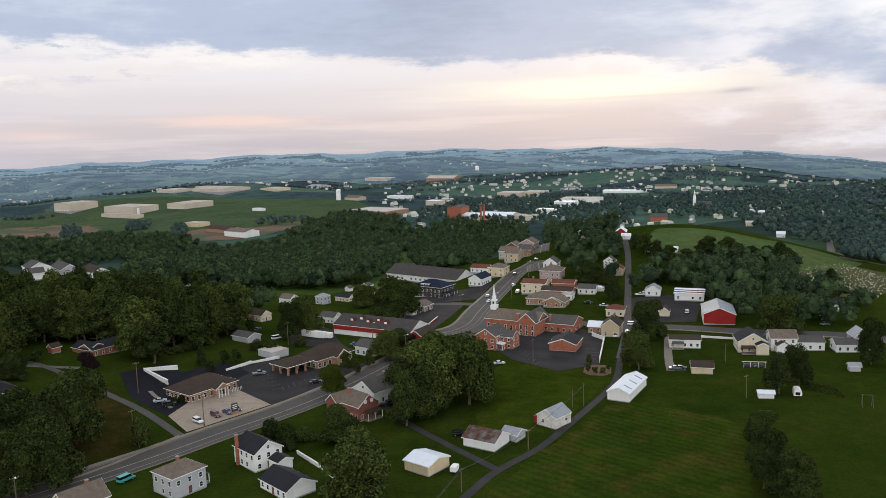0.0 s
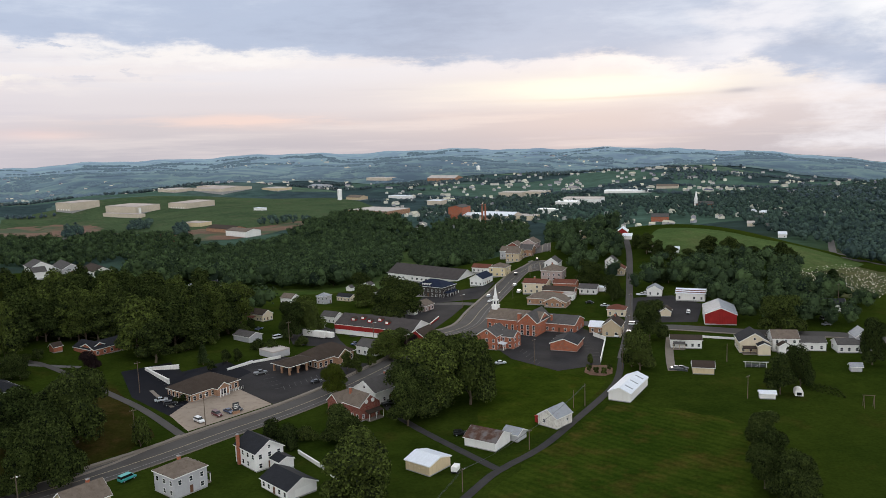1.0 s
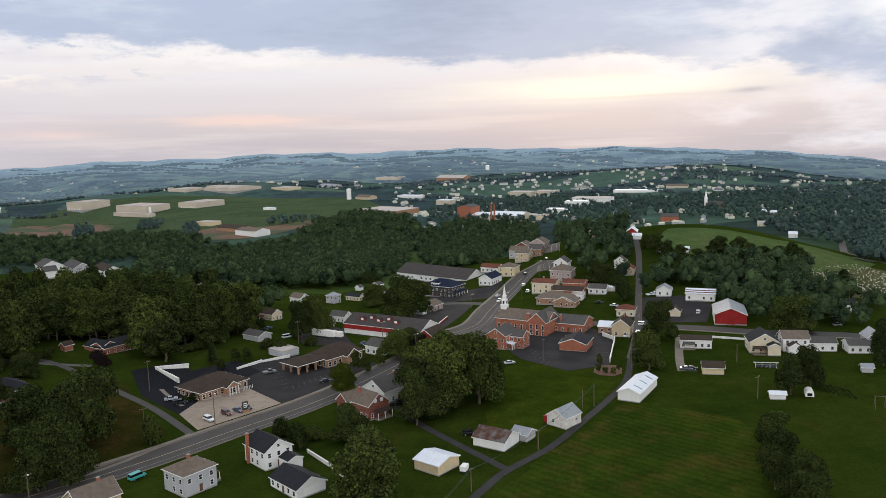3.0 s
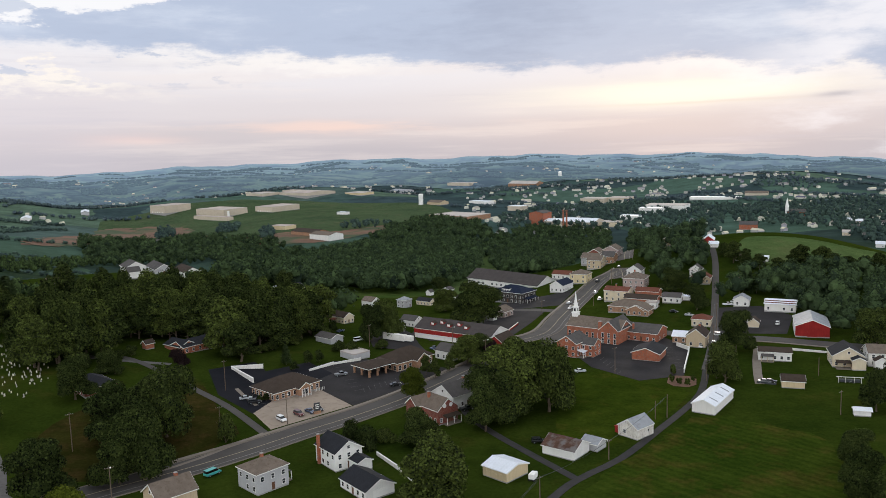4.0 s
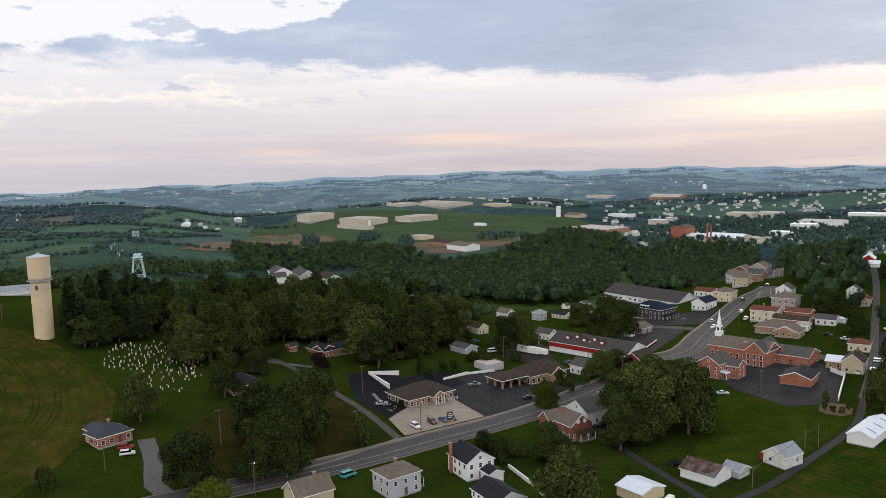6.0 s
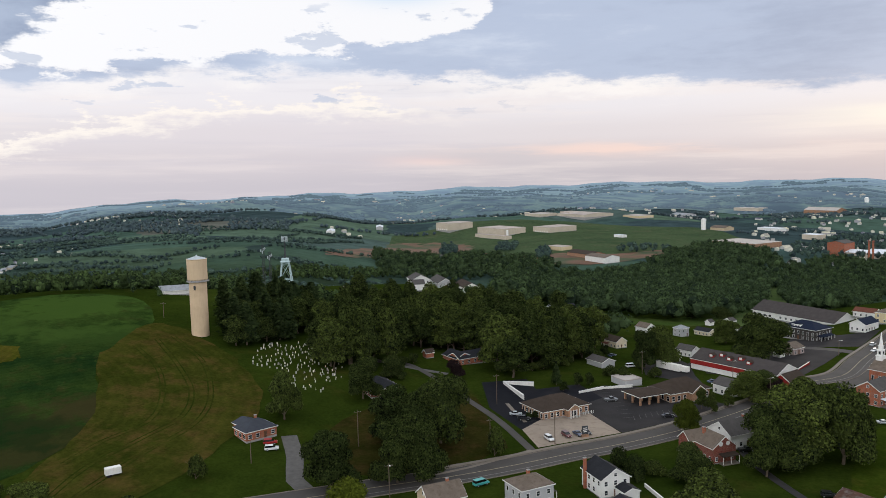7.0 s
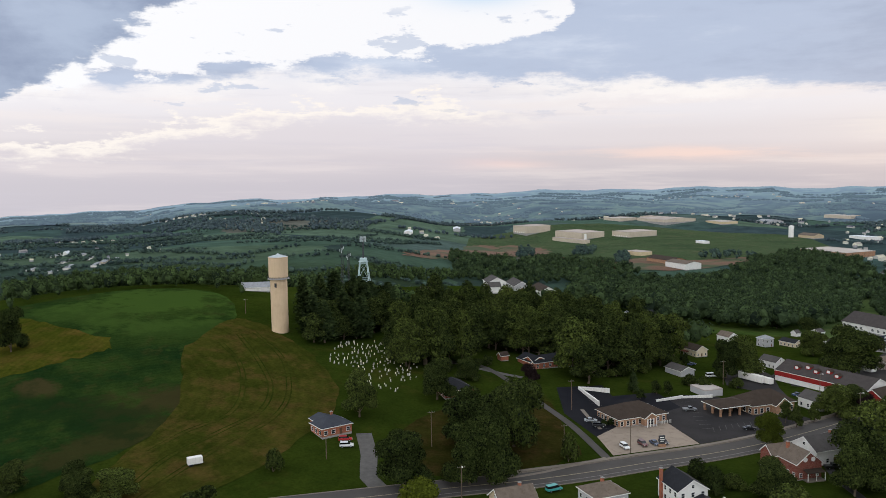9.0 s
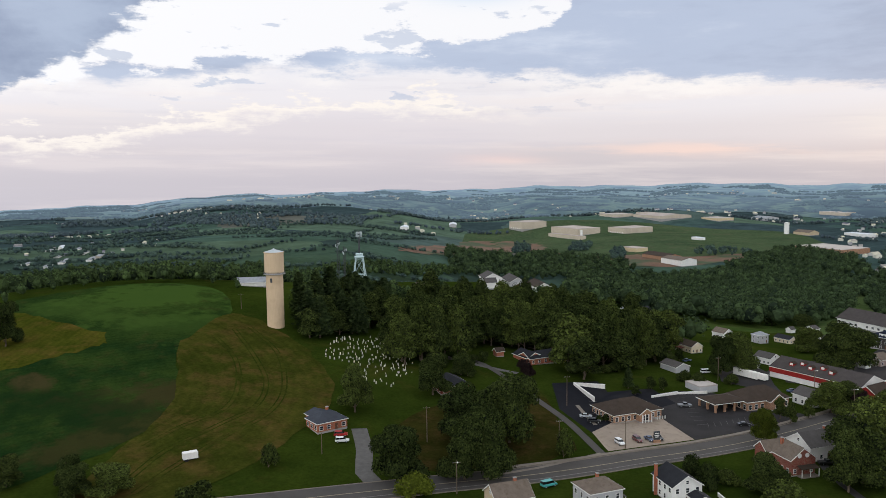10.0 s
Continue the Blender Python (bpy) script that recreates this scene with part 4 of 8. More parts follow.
strip("driveway", list([(-140.3, 192.4), (-148.0, 197.1), (-157.8, 210.8), (-170.5, 224.9)]), 5.5, GRAVEL, 0.07, "grey asphalt driveway beside the brick bungalow", "driveway")
strip("pavement", [(-117.6, 297.0), (-112.0, 289.6), (-103.4, 279.4)], 1.5, CONCRETE, 0.14, "pale concrete walk along the bank", "pavement")
strip("driveway", list([(83.5, 316.1), (85.9, 328.6), (90.7, 349.0), (95.7, 367.2)]), 3.4, CONCRETE, 0.07, "pale curved concrete driveway", "driveway")
strip("driveway", list([(-226.1, 324.1), (-210.6, 323.5), (-188.6, 320.3), (-169.7, 320.7), (-155.5, 321.9)]), 3.0, GRAVEL, 0.08, "pale gravel drive at the edge of the wood", "driveway")

drape("parking_lot", [(-137.7, 318.4), (-123.3, 334.8), (-114.0, 321.7), (-100.5, 338.6), (-85.9, 323.1), (-98.2, 292.3), (-101.0, 270.2), (-121.6, 288.5)], ASPHALT_NEW, 0.09, 5, "fresh black asphalt parking lot", "parking lot")
drape("parking_lot", [(-99.5, 325.5), (-90.3, 341.7), (-76.9, 346.7), (-57.5, 342.7), (-39.4, 335.5), (-35.2, 321.6), (-44.8, 308.2), (-55.2, 303.7), (-68.5, 284.2), (-85.1, 300.8)], ASPHALT_LOT, 0.085, 5, "dark asphalt parking lot with worn patches", "parking lot")
drape("forecourt", [(-101.8, 271.3), (-98.2, 292.3), (-85.1, 300.8), (-68.9, 284.1), (-90.6, 256.8)], FORECOURT, 0.12, 5, "pale concrete forecourt", "forecourt")
drape("parking_lot", [(21.2, 338.7), (15.7, 356.7), (23.7, 388.0), (38.7, 389.9), (57.1, 393.6), (66.8, 371.1), (57.1, 327.1), (38.6, 320.0)], ASPHALT_LOT, 0.085, 5, "dark patched asphalt parking lot behind the church", "parking lot")
drape("parking_lot", [(-70.0, 369.9), (-58.5, 404.1), (-53.6, 384.8), (-32.3, 385.9), (-17.7, 405.6), (-10.9, 440.2), (-21.8, 466.9), (-36.0, 442.2), (-60.6, 442.9), (-65.3, 397.0)], ASPHALT_LOT, 0.085, 5, "dark asphalt yard round the store", "parking lot")
drape("parking_lot", [(-27.0, 467.6), (11.5, 474.4), (23.0, 519.5), (9.3, 510.3), (-22.8, 495.6)], ASPHALT_LOT, 0.08, 6, "asphalt parking lot in front of the shops", "parking lot")
drape("parking_lot", [(83.7, 396.4), (115.2, 391.5), (127.6, 424.6), (117.2, 445.6), (95.9, 446.9)], ASPHALT_LOT, 0.08, 6, "dark asphalt yard beside the red barn", "parking lot")
drape("parking_lot", [(0.2, 389.5), (6.5, 420.6), (15.3, 444.1), (18.0, 430.0), (16.5, 404.9), (9.0, 384.5), (1.0, 372.5)], ASPHALT, 0.083, 5, "worn asphalt apron between the street and the church", "parking lot")
drape("parking_lot", [(-15.7, 466.6), (3.3, 460.7), (-4.5, 428.5), (-13.7, 396.3), (-19.0, 411.8), (-18.4, 437.2)], ASPHALT_LOT, 0.081, 5, "worn asphalt apron beside the store", "parking lot")
drape("parking_lot", [(-84.9, 391.8), (-79.0, 408.0), (-71.2, 412.2), (-64.1, 400.8), (-57.4, 377.5), (-50.8, 360.7), (-63.7, 365.1), (-78.2, 369.4)], ASPHALT_LOT, 0.079, 5, "dark asphalt yard behind the drive-through", "parking lot")
drape("paddock", [(-151.1, 545.4), (-161.6, 614.8), (-128.1, 574.5), (-108.8, 567.6), (-98.3, 617.1), (-100.1, 702.5), (-70.3, 758.6), (-50.1, 615.8), (-67.1, 592.0), (-78.2, 533.2), (-102.8, 527.5), (-116.8, 516.7), (-126.6, 479.2), (-134.8, 466.7)], PADDOCK, 0.07, 9, "bright green mown paddock behind the houses", "field", soft=1, wobble=1.5)
drape("garden_bed", [(48.0, 314.0), (58.8, 311.1), (61.7, 325.6), (51.3, 327.3)], BARE_EARTH, 0.09, 3, "bare earth planting bed with shrubs", "garden bed", soft=1)
drape("meadow", [(4.2, 207.1), (23.4, 236.0), (45.5, 272.2), (56.4, 283.8), (67.9, 273.8), (94.5, 260.9), (77.4, 203.2), (49.7, 182.7), (9.5, 185.7)], MEADOW, 0.05, 4, "striped mown meadow, yellowish green", "field", soft=2, wobble=2.2)
drape("lawn", [(13.0, 326.6), (24.0, 334.6), (38.4, 318.5), (57.0, 309.0), (50.1, 292.6), (31.3, 258.9), (11.0, 242.2), (5.0, 246.3), (4.9, 282.4)], LAWN, 0.04, 8, "mown green lawn", "lawn", soft=1)
drape("hayfield", [(-282.2, 241.4), (-287.5, 256.0), (-301.9, 292.8), (-283.7, 294.7), (-252.3, 284.6), (-227.6, 272.3), (-206.0, 256.6), (-191.1, 236.8), (-182.9, 203.4), (-178.1, 170.1), (-186, 128), (-207.9, 137.0), (-221.7, 163.3), (-229.2, 187.1), (-247.4, 213.5)], HAYFIELD, 0.15, 6, "brownish mown hayfield with curved swaths", "field", soft=2, wobble=1.0)
drape("crop_field", [(-235.2, 31.9), (-225.9, 145.8), (-223.9, 176.5), (-242.1, 209.1), (-279.2, 236.2), (-295.1, 289.6), (-324.4, 316.9), (-363.7, 329.6), (-389.0, 303.9), (-403.4, 253.7), (-409.3, 238.2)], CROP, 0.12, 7, "dark green soybean crop on the hill", "field", soft=1, wobble=1.3)
for line in (list([(-277.2, 281.9), (-246.8, 266.7), (-225.2, 247.6), (-210.0, 228.4), (-203.1, 210.2), (-202.3, 192.4), (-198.5, 166.2), (-194.3, 148.9)]), list([(-280.3, 261.8), (-253.3, 248.0), (-231.2, 227.7), (-219.2, 208.4), (-220.0, 188.7), (-217.4, 171.3)]), list([(-279.6, 274.2), (-250.8, 256.5), (-226.4, 238.2), (-212.7, 218.4), (-210.9, 199.4), (-209.6, 173.5), (-203.3, 154.9)])):
    for side in (-0.95, 0.95):
        strip("wheel_track", line, 0.55, TRACK, 0.185, "dark wheel track pressed into the mown grass", "track", side, 0.02)
drape("stubble_field", [(-430.0, 150.0), (-440.0, 200.0), (-402.3, 226.8), (-370.7, 229.8), (-343.3, 231.0), (-312.3, 231.2), (-303.4, 222.6), (-308.4, 205.1), (-312.9, 187.3), (-314.8, 170.3)], STUBBLE, 0.19, 5, "yellow-green stubble patch on the slope", "field", soft=2, wobble=2.2)
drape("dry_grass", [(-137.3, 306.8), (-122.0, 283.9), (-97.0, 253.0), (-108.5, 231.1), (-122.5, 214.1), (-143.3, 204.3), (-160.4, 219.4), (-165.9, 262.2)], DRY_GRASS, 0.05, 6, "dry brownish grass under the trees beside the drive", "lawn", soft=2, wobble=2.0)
drape("pasture", [(129.4, 558.1), (140.4, 582.0), (147.2, 587.7), (169.1, 583.0), (190.4, 574.7), (205.8, 564.1), (225.5, 566.8), (243.1, 562.9), (255.1, 543.5), (262.8, 518.3), (209.9, 481.0), (197.3, 486.8), (177.1, 502.9), (157.0, 512.4), (131.6, 525.1), (123.9, 534.2)], PASTURE, 0.3, 9, "grazed green pasture hill", "field", soft=1)
drape("pasture", [(-1001.5, 1698.0), (-986.5, 1975.0), (-738.3, 2211.1), (-431.1, 2079.6), (-263.2, 2040.8), (-165.4, 1787.3), (-238.9, 1538.1), (-355.9, 1421.2), (-531.9, 1391.7), (-675.4, 1366.0)], PASTURE_HAZE, 0.5, 25, "green slopes round the warehouses, haze in their colour", "field", soft=1)
drape("pasture", [(-90.0, 641.5), (-62.4, 800.3), (-51.2, 844.9), (-30.5, 575.7), (-58.3, 531.7)], PASTURE, 0.1, 10, "green paddock behind the store", "field", soft=1)
drape("pasture", [(-73.4, 946.8), (-41.5, 839.5), (-0.5, 891.1), (45.4, 1162.0), (-46.8, 1265.4), (-84.0, 1187.1)], PASTURE, 0.12, 12, "green paddock between trees", "field", soft=1)
drape("building_site", [(-906.8, 1534.2), (-937.5, 1778.7), (-754.6, 1732.0), (-676.1, 1521.3), (-732.5, 1384.8)], BARE_EARTH, 0.7, 14, "bare red-brown earth on the slope", "bare earth", soft=1, wobble=9)
drape("building_site", [(-527.1, 1351.1), (-455.9, 1448.8), (-355.9, 1421.2), (-276.0, 1520.0), (-273.4, 1423.3), (-353.1, 1295.9), (-475.9, 1267.1)], BARE_EARTH, 0.7, 14, "bare red-brown earth of a works yard", "bare earth", soft=1, wobble=9)
drape("building_site", [(-744.2, 1056.4), (-906.3, 1549.8), (-879.2, 1786.6), (-780.3, 1634.9), (-708.8, 1215.0)], BARE_EARTH, 0.7, 14, "bare red-brown earth on the slope", "bare earth", soft=1, wobble=9)


# ---- houses along the near side of the main street ----
ob = house(-78.7, 214.5, 53, 10.5, 9.5, 6.0, "grey two-storey house with a hipped weathered roof", LIGHTGREY, ROOF_TAN, "hip", rise=2.6, flue=(0, 0.3), gap=2.8)
porch(ob, 5.25, -1.0, 4, 2.4, 2.6, ROOF_GREY, 2, 90)
ob = house(-99.0, 198.6, 50, 11, 9, 5.0, "tan-roofed frame house at the roadside", TAN, ROOF_TAN, ridge="x", rise=3.2, flue=(2, 0.2), attic=True)
ob = house(-61.1, 232.4, 45, 9.4, 11.4, 5.6, "white two-storey farmhouse with a dark roof and brick chimney", WHITE, ROOF_DARK, ridge="y", rise=2.9, flue=(-5.1, 3.2), attic=True, gap=2.7)
shell(ob, 5, 9, 3.0, "gable", "y", 1.0, WHITE, ROOF_DARK, 0.3, x=2.4, y=-6.2)
porch(ob, 4.7, 2.0, 5, 2.2, 2.6, ROOF_DARK, 3, 90)
house(-48.7, 214.2, 45, 9.5, 13.0, 2.9, "white garage wing with a black shingle roof", WHITE, ROOF_DARK, ridge="y", rise=2.4, gap=2.6, name="garage", category="garage", garage_door=0, sides=(1, 3), door_side=3)
ob = house(-35.6, 272.7, 46, 9.0, 10.5, 5.3, "dark red brick house with a gabled front and tan roof", DARK_BRICK, ROOF_TAN, ridge="y", rise=3.4, flue=(-1.5, 3.0), gap=2.6, w=0.85)
shell(ob, 8, 6, 5.2, "gable", "x", 2.6, DARK_BRICK, ROOF_TAN, 0.35, x=-2.5, y=6.8)
porch(ob, 1.0, -5.25, 6.5, 2.4, 2.7, ROOF_BROWN, 3, 0)
porch(ob, -4.5, 3.5, 5.0, 2.2, 2.6, ROOF_TAN, 3, 270)
for s in (-1.4, 1.4):
    bm = bmesh.new()
    bmesh.ops.create_cone(bm, cap_ends=True, segments=20, radius1=0.75, radius2=0.75, depth=0.1, matrix=pose(s, -5.28, 6.35, 90))
    part("round_window", bm, TRIM, ob, "round white gable window")
ob = house(-30.6, 290.9, 50, 15.0, 11.0, 5.0, "white frame house with a long grey shingle roof", WHITE, ROOF_GREY, ridge="x", rise=3.4, flue=(3.5, 0.3), attic=True)
shell(ob, 6, 7, 2.9, "gable", "x", 1.2, WHITE, ROOF_GREY, 0.3, x=9.5, y=-1)
house(-10.6, 227.5, 52, 9.6, 9.0, 3.1, "tan metal storage shed with a white roof", TAN_METAL, ROOF_WHITE, ridge="y", rise=1.3, win=False, name="shed", category="shed", over=0.35)
ob = house(7.4, 245.0, 58, 9.6, 11.0, 2.9, "white block garage with a rusty metal roof", WHITE, ROOF_RUST, ridge="y", rise=2.2, name="garage", category="garage", sides=(1,), door_side=None, skip=0)
house(16.2, 249.3, 55, 5.5, 5.5, 2.4, "small grey garage beside the rusty-roofed one", LIGHTGREY, ROOF_TIN, ridge="y", rise=1.3, win=False, name="garage", category="garage")
ob = house(30.5, 261.5, 47, 8.6, 7.6, 3.6, "weathered white barn with peeling boards and tin roof", PEELING, ROOF_TIN, ridge="x", rise=2.5, win=False, name="barn", category="barn", over=0.25)
window(ob, -4.3, 1.2, 1.9, 0.9, 1.2, 270)
window(ob, 1.5, -3.8, 2.0, 0.8, 1.0, 0)
bm = bmesh.new()
box(bm, -1.5, 4.9, 0.9, 3.4, 2.2, 2.6)
prism(bm, [(3.7, 2.6), (6.2, 2.1), (6.2, 2.25), (3.7, 2.75)], -3.4, 0.4)
part("lean_to", bm, RED_BOARDS, ob, "small red board lean-to")
ob = house(61.0, 291.3, 61, 21.5, 8.0, 3.3, "long white metal shed with a pale ribbed roof", WHITE_METAL, ROOF_WHITE, ridge="x", rise=1.7, win=False, name="shed", category="shed", over=0.3)
for k in (-6.5, 0, 6.5):
    bm = bmesh.new()
    box(bm, k, -2.1, 4.36, 0.7, 3.2, 0.08, Matrix.Rotation(math.atan2(1.7, 4.2), 4, "X"))
    part("skylight_strip", bm, ROOF_TIN, ob, "dark translucent roof strip")

# ---- church, its lot and neighbours ----
CH = thing("church", 28.0, 390.5, 61, "red brick church with a white steeple and grey roof", "church")
shell(CH, 13, 27, 6.5, "gable", "y", 3.6, BRICK, ROOF_TAN, 0.5)
shell(CH, 16.5, 9, 7.0, "gable", "x", 4.0, BRICK, ROOF_GREY, 0.5, x=-0.8, y=-9.2)
windows_on(CH, 13, 27, 6.5, (1, 3), 2.9, 1.0, 2.6, storeys=1, z0=1.2, skip=0)
windows_on(CH, 16.5, 9, 7, (1, 3), 2.6, 1.1, 2.2, storeys=2, x=-0.8, y=-9.2, skip=0)
door(CH, -1.5, 13.5, 180, 2.0, 2.6, TRIM)
chimney(CH, -6.9, -4.0, 0.3, 10.0, 1.5)
bm = bmesh.new()
box(bm, 0, 12.0, 9.3, 2.9, 2.9, 4.6)
box(bm, 0, 12.0, 11.6, 3.3, 3.3, 0.3)
box(bm, 0, 12.0, 12.9, 2.1, 2.1, 2.6)
box(bm, 0, 12.0, 14.2, 2.5, 2.5, 0.28)
box(bm, 0, 12.0, 15.1, 1.5, 1.5, 1.6)
box(bm, 0, 12.0, 15.95, 1.8, 1.8, 0.2)
rod(bm, (0, 12.0, 16.0), (0, 12.0, 22.0), 0.85, 0.05, 8)
STEEPLE = part("steeple", bm, TRIM, CH, "white tiered wooden steeple")
for turn, dx, dy in ((0, 0, -1), (90, 1, 0), (180, 0, 1), (270, -1, 0)):
    fr, pa = window_meshes(0.9, 1.5)
    louvre = on_mesh("louvre", pa, STEEPLE, pose(dx * 1.06, 12.0 + dy * 1.06, 12.9, 0, 0, turn))
ob = house(49.0, 390.4, 64, 15, 18, 4.2, "red brick hall wing with a grey roof", BRICK, ROOF_GREY, ridge="y", rise=2.8, gap=2.8, flue=(-5.5, 3), name="church_hall", category="hall", door_side=3)
ob = house(14.5, 360.8, 60, 12.0, 9.6, 6.4, "red brick two-storey house with white trim", BRICK, ROOF_GREY, ridge="x", rise=3.0, attic=True, gap=2.9, w=1.05)
shell(ob, 7.5, 6.5, 5.6, "gable", "y", 2.2, BRICK, ROOF_GREY, 0.4, x=2.2, y=-7.6)
windows_on(ob, 7.5, 6.5, 5.6, (0, 1, 3), 2.7, x=2.2, y=-7.6)
porch(ob, -3.2, -4.85, 4.6, 3.2, 2.7, ROOF_WHITE, 3, 0)
ob = house(47.0, 354.8, 69, 13, 11.8, 3.4, "small red brick building with white gable trim", BRICK, ROOF_DARK, ridge="x", rise=2.2, win=False, name="parish_garage", category="garage")
door(ob, -2.0, 5.9, 180)
ob = house(71.5, 375.8, 70, 11, 8.4, 5.2, "tan stucco house with a brown gable roof", TAN, ROOF_BROWN, ridge="x", rise=3.2, gap=3.2, sides=(0, 1, 2, 3), flue=(2, -0.4))
house(65.3, 382.4, 70, 8, 6.6, 3.2, "low house wing with a white metal roof", TAN_BRICK, ROOF_WHITE, ridge="y", rise=1.8, gap=2.6)

# ---- bank, drive-through and store ----
BK = thing("bank", -97.8, 297.5, 53, "tan brick bank with a brown hipped roof and white gable", "bank")
BK.scale = (0.92, 0.92, 0.92)
shell(BK, 23, 16, 3.4, "hip", "x", 4.2, TAN_BRICK, ROOF_BROWN, 0.7)
windows_on(BK, 23, 16, 3.4, (1, 2, 3), 2.6, 1.2, 1.8, skip=0)
windows_on(BK, 23, 16, 3.4, (0,), 2.6, 1.2, 1.8, skip=0, door_side=0)
shell(BK, 6.0, 5.0, 3.5, "gable", "y", 1.9, TAN_BRICK, ROOF_BROWN, 0.5, x=2.0, y=-8.2)
for k in (-2.2, -0.8, 0.8, 2.2):
    bm = bmesh.new()
    rod(bm, (2.0 + k, -11.4, -0.2), (2.0 + k, -11.4, 3.3), 0.2, 0.17, 10)
    part("column", bm, TRIM, BK, "white porch column")
window(BK, 2.0, -10.7, 1.6, 2.4, 2.2, 0)
for k in range(7):
    bm = bmesh.new()
    box(bm, 7.2 + k * 0.8, -10.2, 0.55, 0.14, 0.14, 1.3)
    part("bollard", bm, TRIM, BK, "white bollard post")


def wall_run(pts, h, t, mat, label, name="low_wall", category="wall", cap=True):
    """A wall along a line of points; each stretch is a part."""
    ob = thing(name, pts[0][0], pts[0][1], 0, label, category)
    for (x1, y1), (x2, y2) in zip(pts, pts[1:]):
        ln, turn = math.hypot(x2 - x1, y2 - y1), math.degrees(math.atan2(y2 - y1, x2 - x1))
        zm = ground((x1 + x2) / 2, (y1 + y2) / 2) - ground(*pts[0])
        bm = bmesh.new()
        box(bm, 0, 0, h / 2 - 0.2, ln + t, t, h + 0.4)
        seg = part("stretch", bm, mat, ob)
        seg.matrix_basis = pose((x1 + x2) / 2 - pts[0][0], (y1 + y2) / 2 - pts[0][1], zm, 0, 0, turn)
        if cap:
            bm = bmesh.new()
            box(bm, 0, 0, h + 0.06, ln + t + 0.1, t + 0.14, 0.12)
            part("coping", bm, TRIM, seg)
    return ob


wall_run([(-116.7, 325.4), (-129.0, 322.1), (-113.8, 305.4)], 1.5, 0.5, RAIL, "white retaining wall beside the black car park")
wall_run([(-96.3, 325.1), (-89.0, 336.3), (-78.8, 344.7)], 1.0, 0.35, RAIL, "low pale wall round the parking lot")
wall_run([(61.8, 373.5), (65.9, 365.2), (57.6, 330.2)], 1.7, 0.25, RAIL, "white board fence beside the church lot", "fence", "fence")
wall_run([(-36.4, 220.0), (-41.9, 227.9), (-50.8, 239.1)], 1.1, 0.3, RAIL, "long white rail fence in the garden", "fence", "fence")
wall_run([(82.9, 317.6), (89.0, 314.8)], 0.7, 0.3, DARK_STEEL, "low dark fence at the drive's end", "fence", "fence", False)
wall_run([(109.3, 363.8), (123.2, 358.2)], 0.8, 0.25, RAIL, "low white garden wall by the street", "garden_wall", "wall")

DT = thing("drive_through", -58.0, 339.9, 50, "tan brick drive-through building with brown hipped roofs", "building")
shell(DT, 20, 13, 3.7, "hip", "x", 4.3, TAN_BRICK, ROOF_BROWN, 0.7)
windows_on(DT, 20, 13, 3.7, (0, 1, 2, 3), 2.8, 1.3, 1.9, skip=0, door_side=0)
shell(DT, 7, 6, 3.8, "gable", "y", 2.6, TAN_BRICK, ROOF_BROWN, 0.5, x=2.5, y=-6.0)
window(DT, 2.5, -9.0, 1.7, 2.2, 2.0, 0)
bm = bmesh.new()
roof_mesh(bm, 15, 11, 3.9, 1.9, 0.4, "hip", "x")
part("canopy_roof", bm, ROOF_BROWN, DT).matrix_basis = pose(-16.5, 0.5, 0)
bm = bmesh.new()
fascia_mesh(bm, 15, 11, 3.9, 1.9, 0.4, "hip", "x")
part("canopy_fascia", bm, TRIM, DT).matrix_basis = pose(-16.5, 0.5, 0)
for px in (-23.3, -19.0, -14.5):
    for py in (-4.4, 0.5, 5.4):
        bm = bmesh.new()
        box(bm, px, py, 1.9, 0.7, 0.7, 4.2)
        part("canopy_pillar", bm, TAN_BRICK, DT, "tan brick canopy pillar")

house(-82.4, 350.1, 50, 9, 10, 2.6, "low store room with a pale flat roof", LIGHTGREY, ROOF_FLAT, "flat", win=False, name="store_room", category="shed")

ST = thing("store", -38.4, 390.3, 62, "long store with a red band, brown roof and dormers", "store")
shell(ST, 17, 44, 5.0, "gable", "y", 3.7, WHITE, ROOF_SHOP, 0.3)
bm = bmesh.new()
box(bm, -8.62, 0, 3.75, 0.25, 44.3, 2.1)
part("sign_band", bm, RED_BOARDS, ST, "plain red fascia band")
windows_on(ST, 17, 44, 3.6, (1,), 4.2, 2.2, 1.5, storeys=1, skip=0.2, z0=-0.35)
for k, (dx, dy) in enumerate(((-4.6, 13), (-4.6, 3.5), (-4.6, -6.5), (-3.0, 8.5), (-3.0, -1.5))):
    bm = bmesh.new()
    zz = 5.0 + 3.7 * (1 - abs(dx) / 8.5)
    prism(bm, [(-1.2, zz - 0.6), (-1.2, zz + 0.9), (0, zz + 1.7), (1.2, zz + 0.9), (1.2, zz - 0.6)], -1.0, 1.4)
    dm = part("dormer", bm, RED_BOARDS, ST, "red roof dormer with a white louvre")
    dm.matrix_basis = pose(dx, dy, 0)
    bm = bmesh.new()
    box(bm, -1.05, 0, zz + 0.7, 0.1, 1.5, 1.0)
    part("louvre", bm, TRIM, dm)
    bm = bmesh.new()
    prism(bm, [(-1.4, zz + 0.8), (0, zz + 1.75), (1.4, zz + 0.8), (1.4, zz + 0.95), (0, zz + 1.92), (-1.4, zz + 0.95)], -1.2, 1.4)
    part("dormer_roof", bm, ROOF_BROWN, dm)
shell(ST, 12, 9, 3.6, "gable", "x", 3.0, RED_BOARDS, ROOF_BROWN, 0.4, x=-4.5, y=-25.5)
windows_on(ST, 12, 9, 3.6, (0, 3), 2.8, 1.4, 1.5, x=-4.5, y=-25.5)
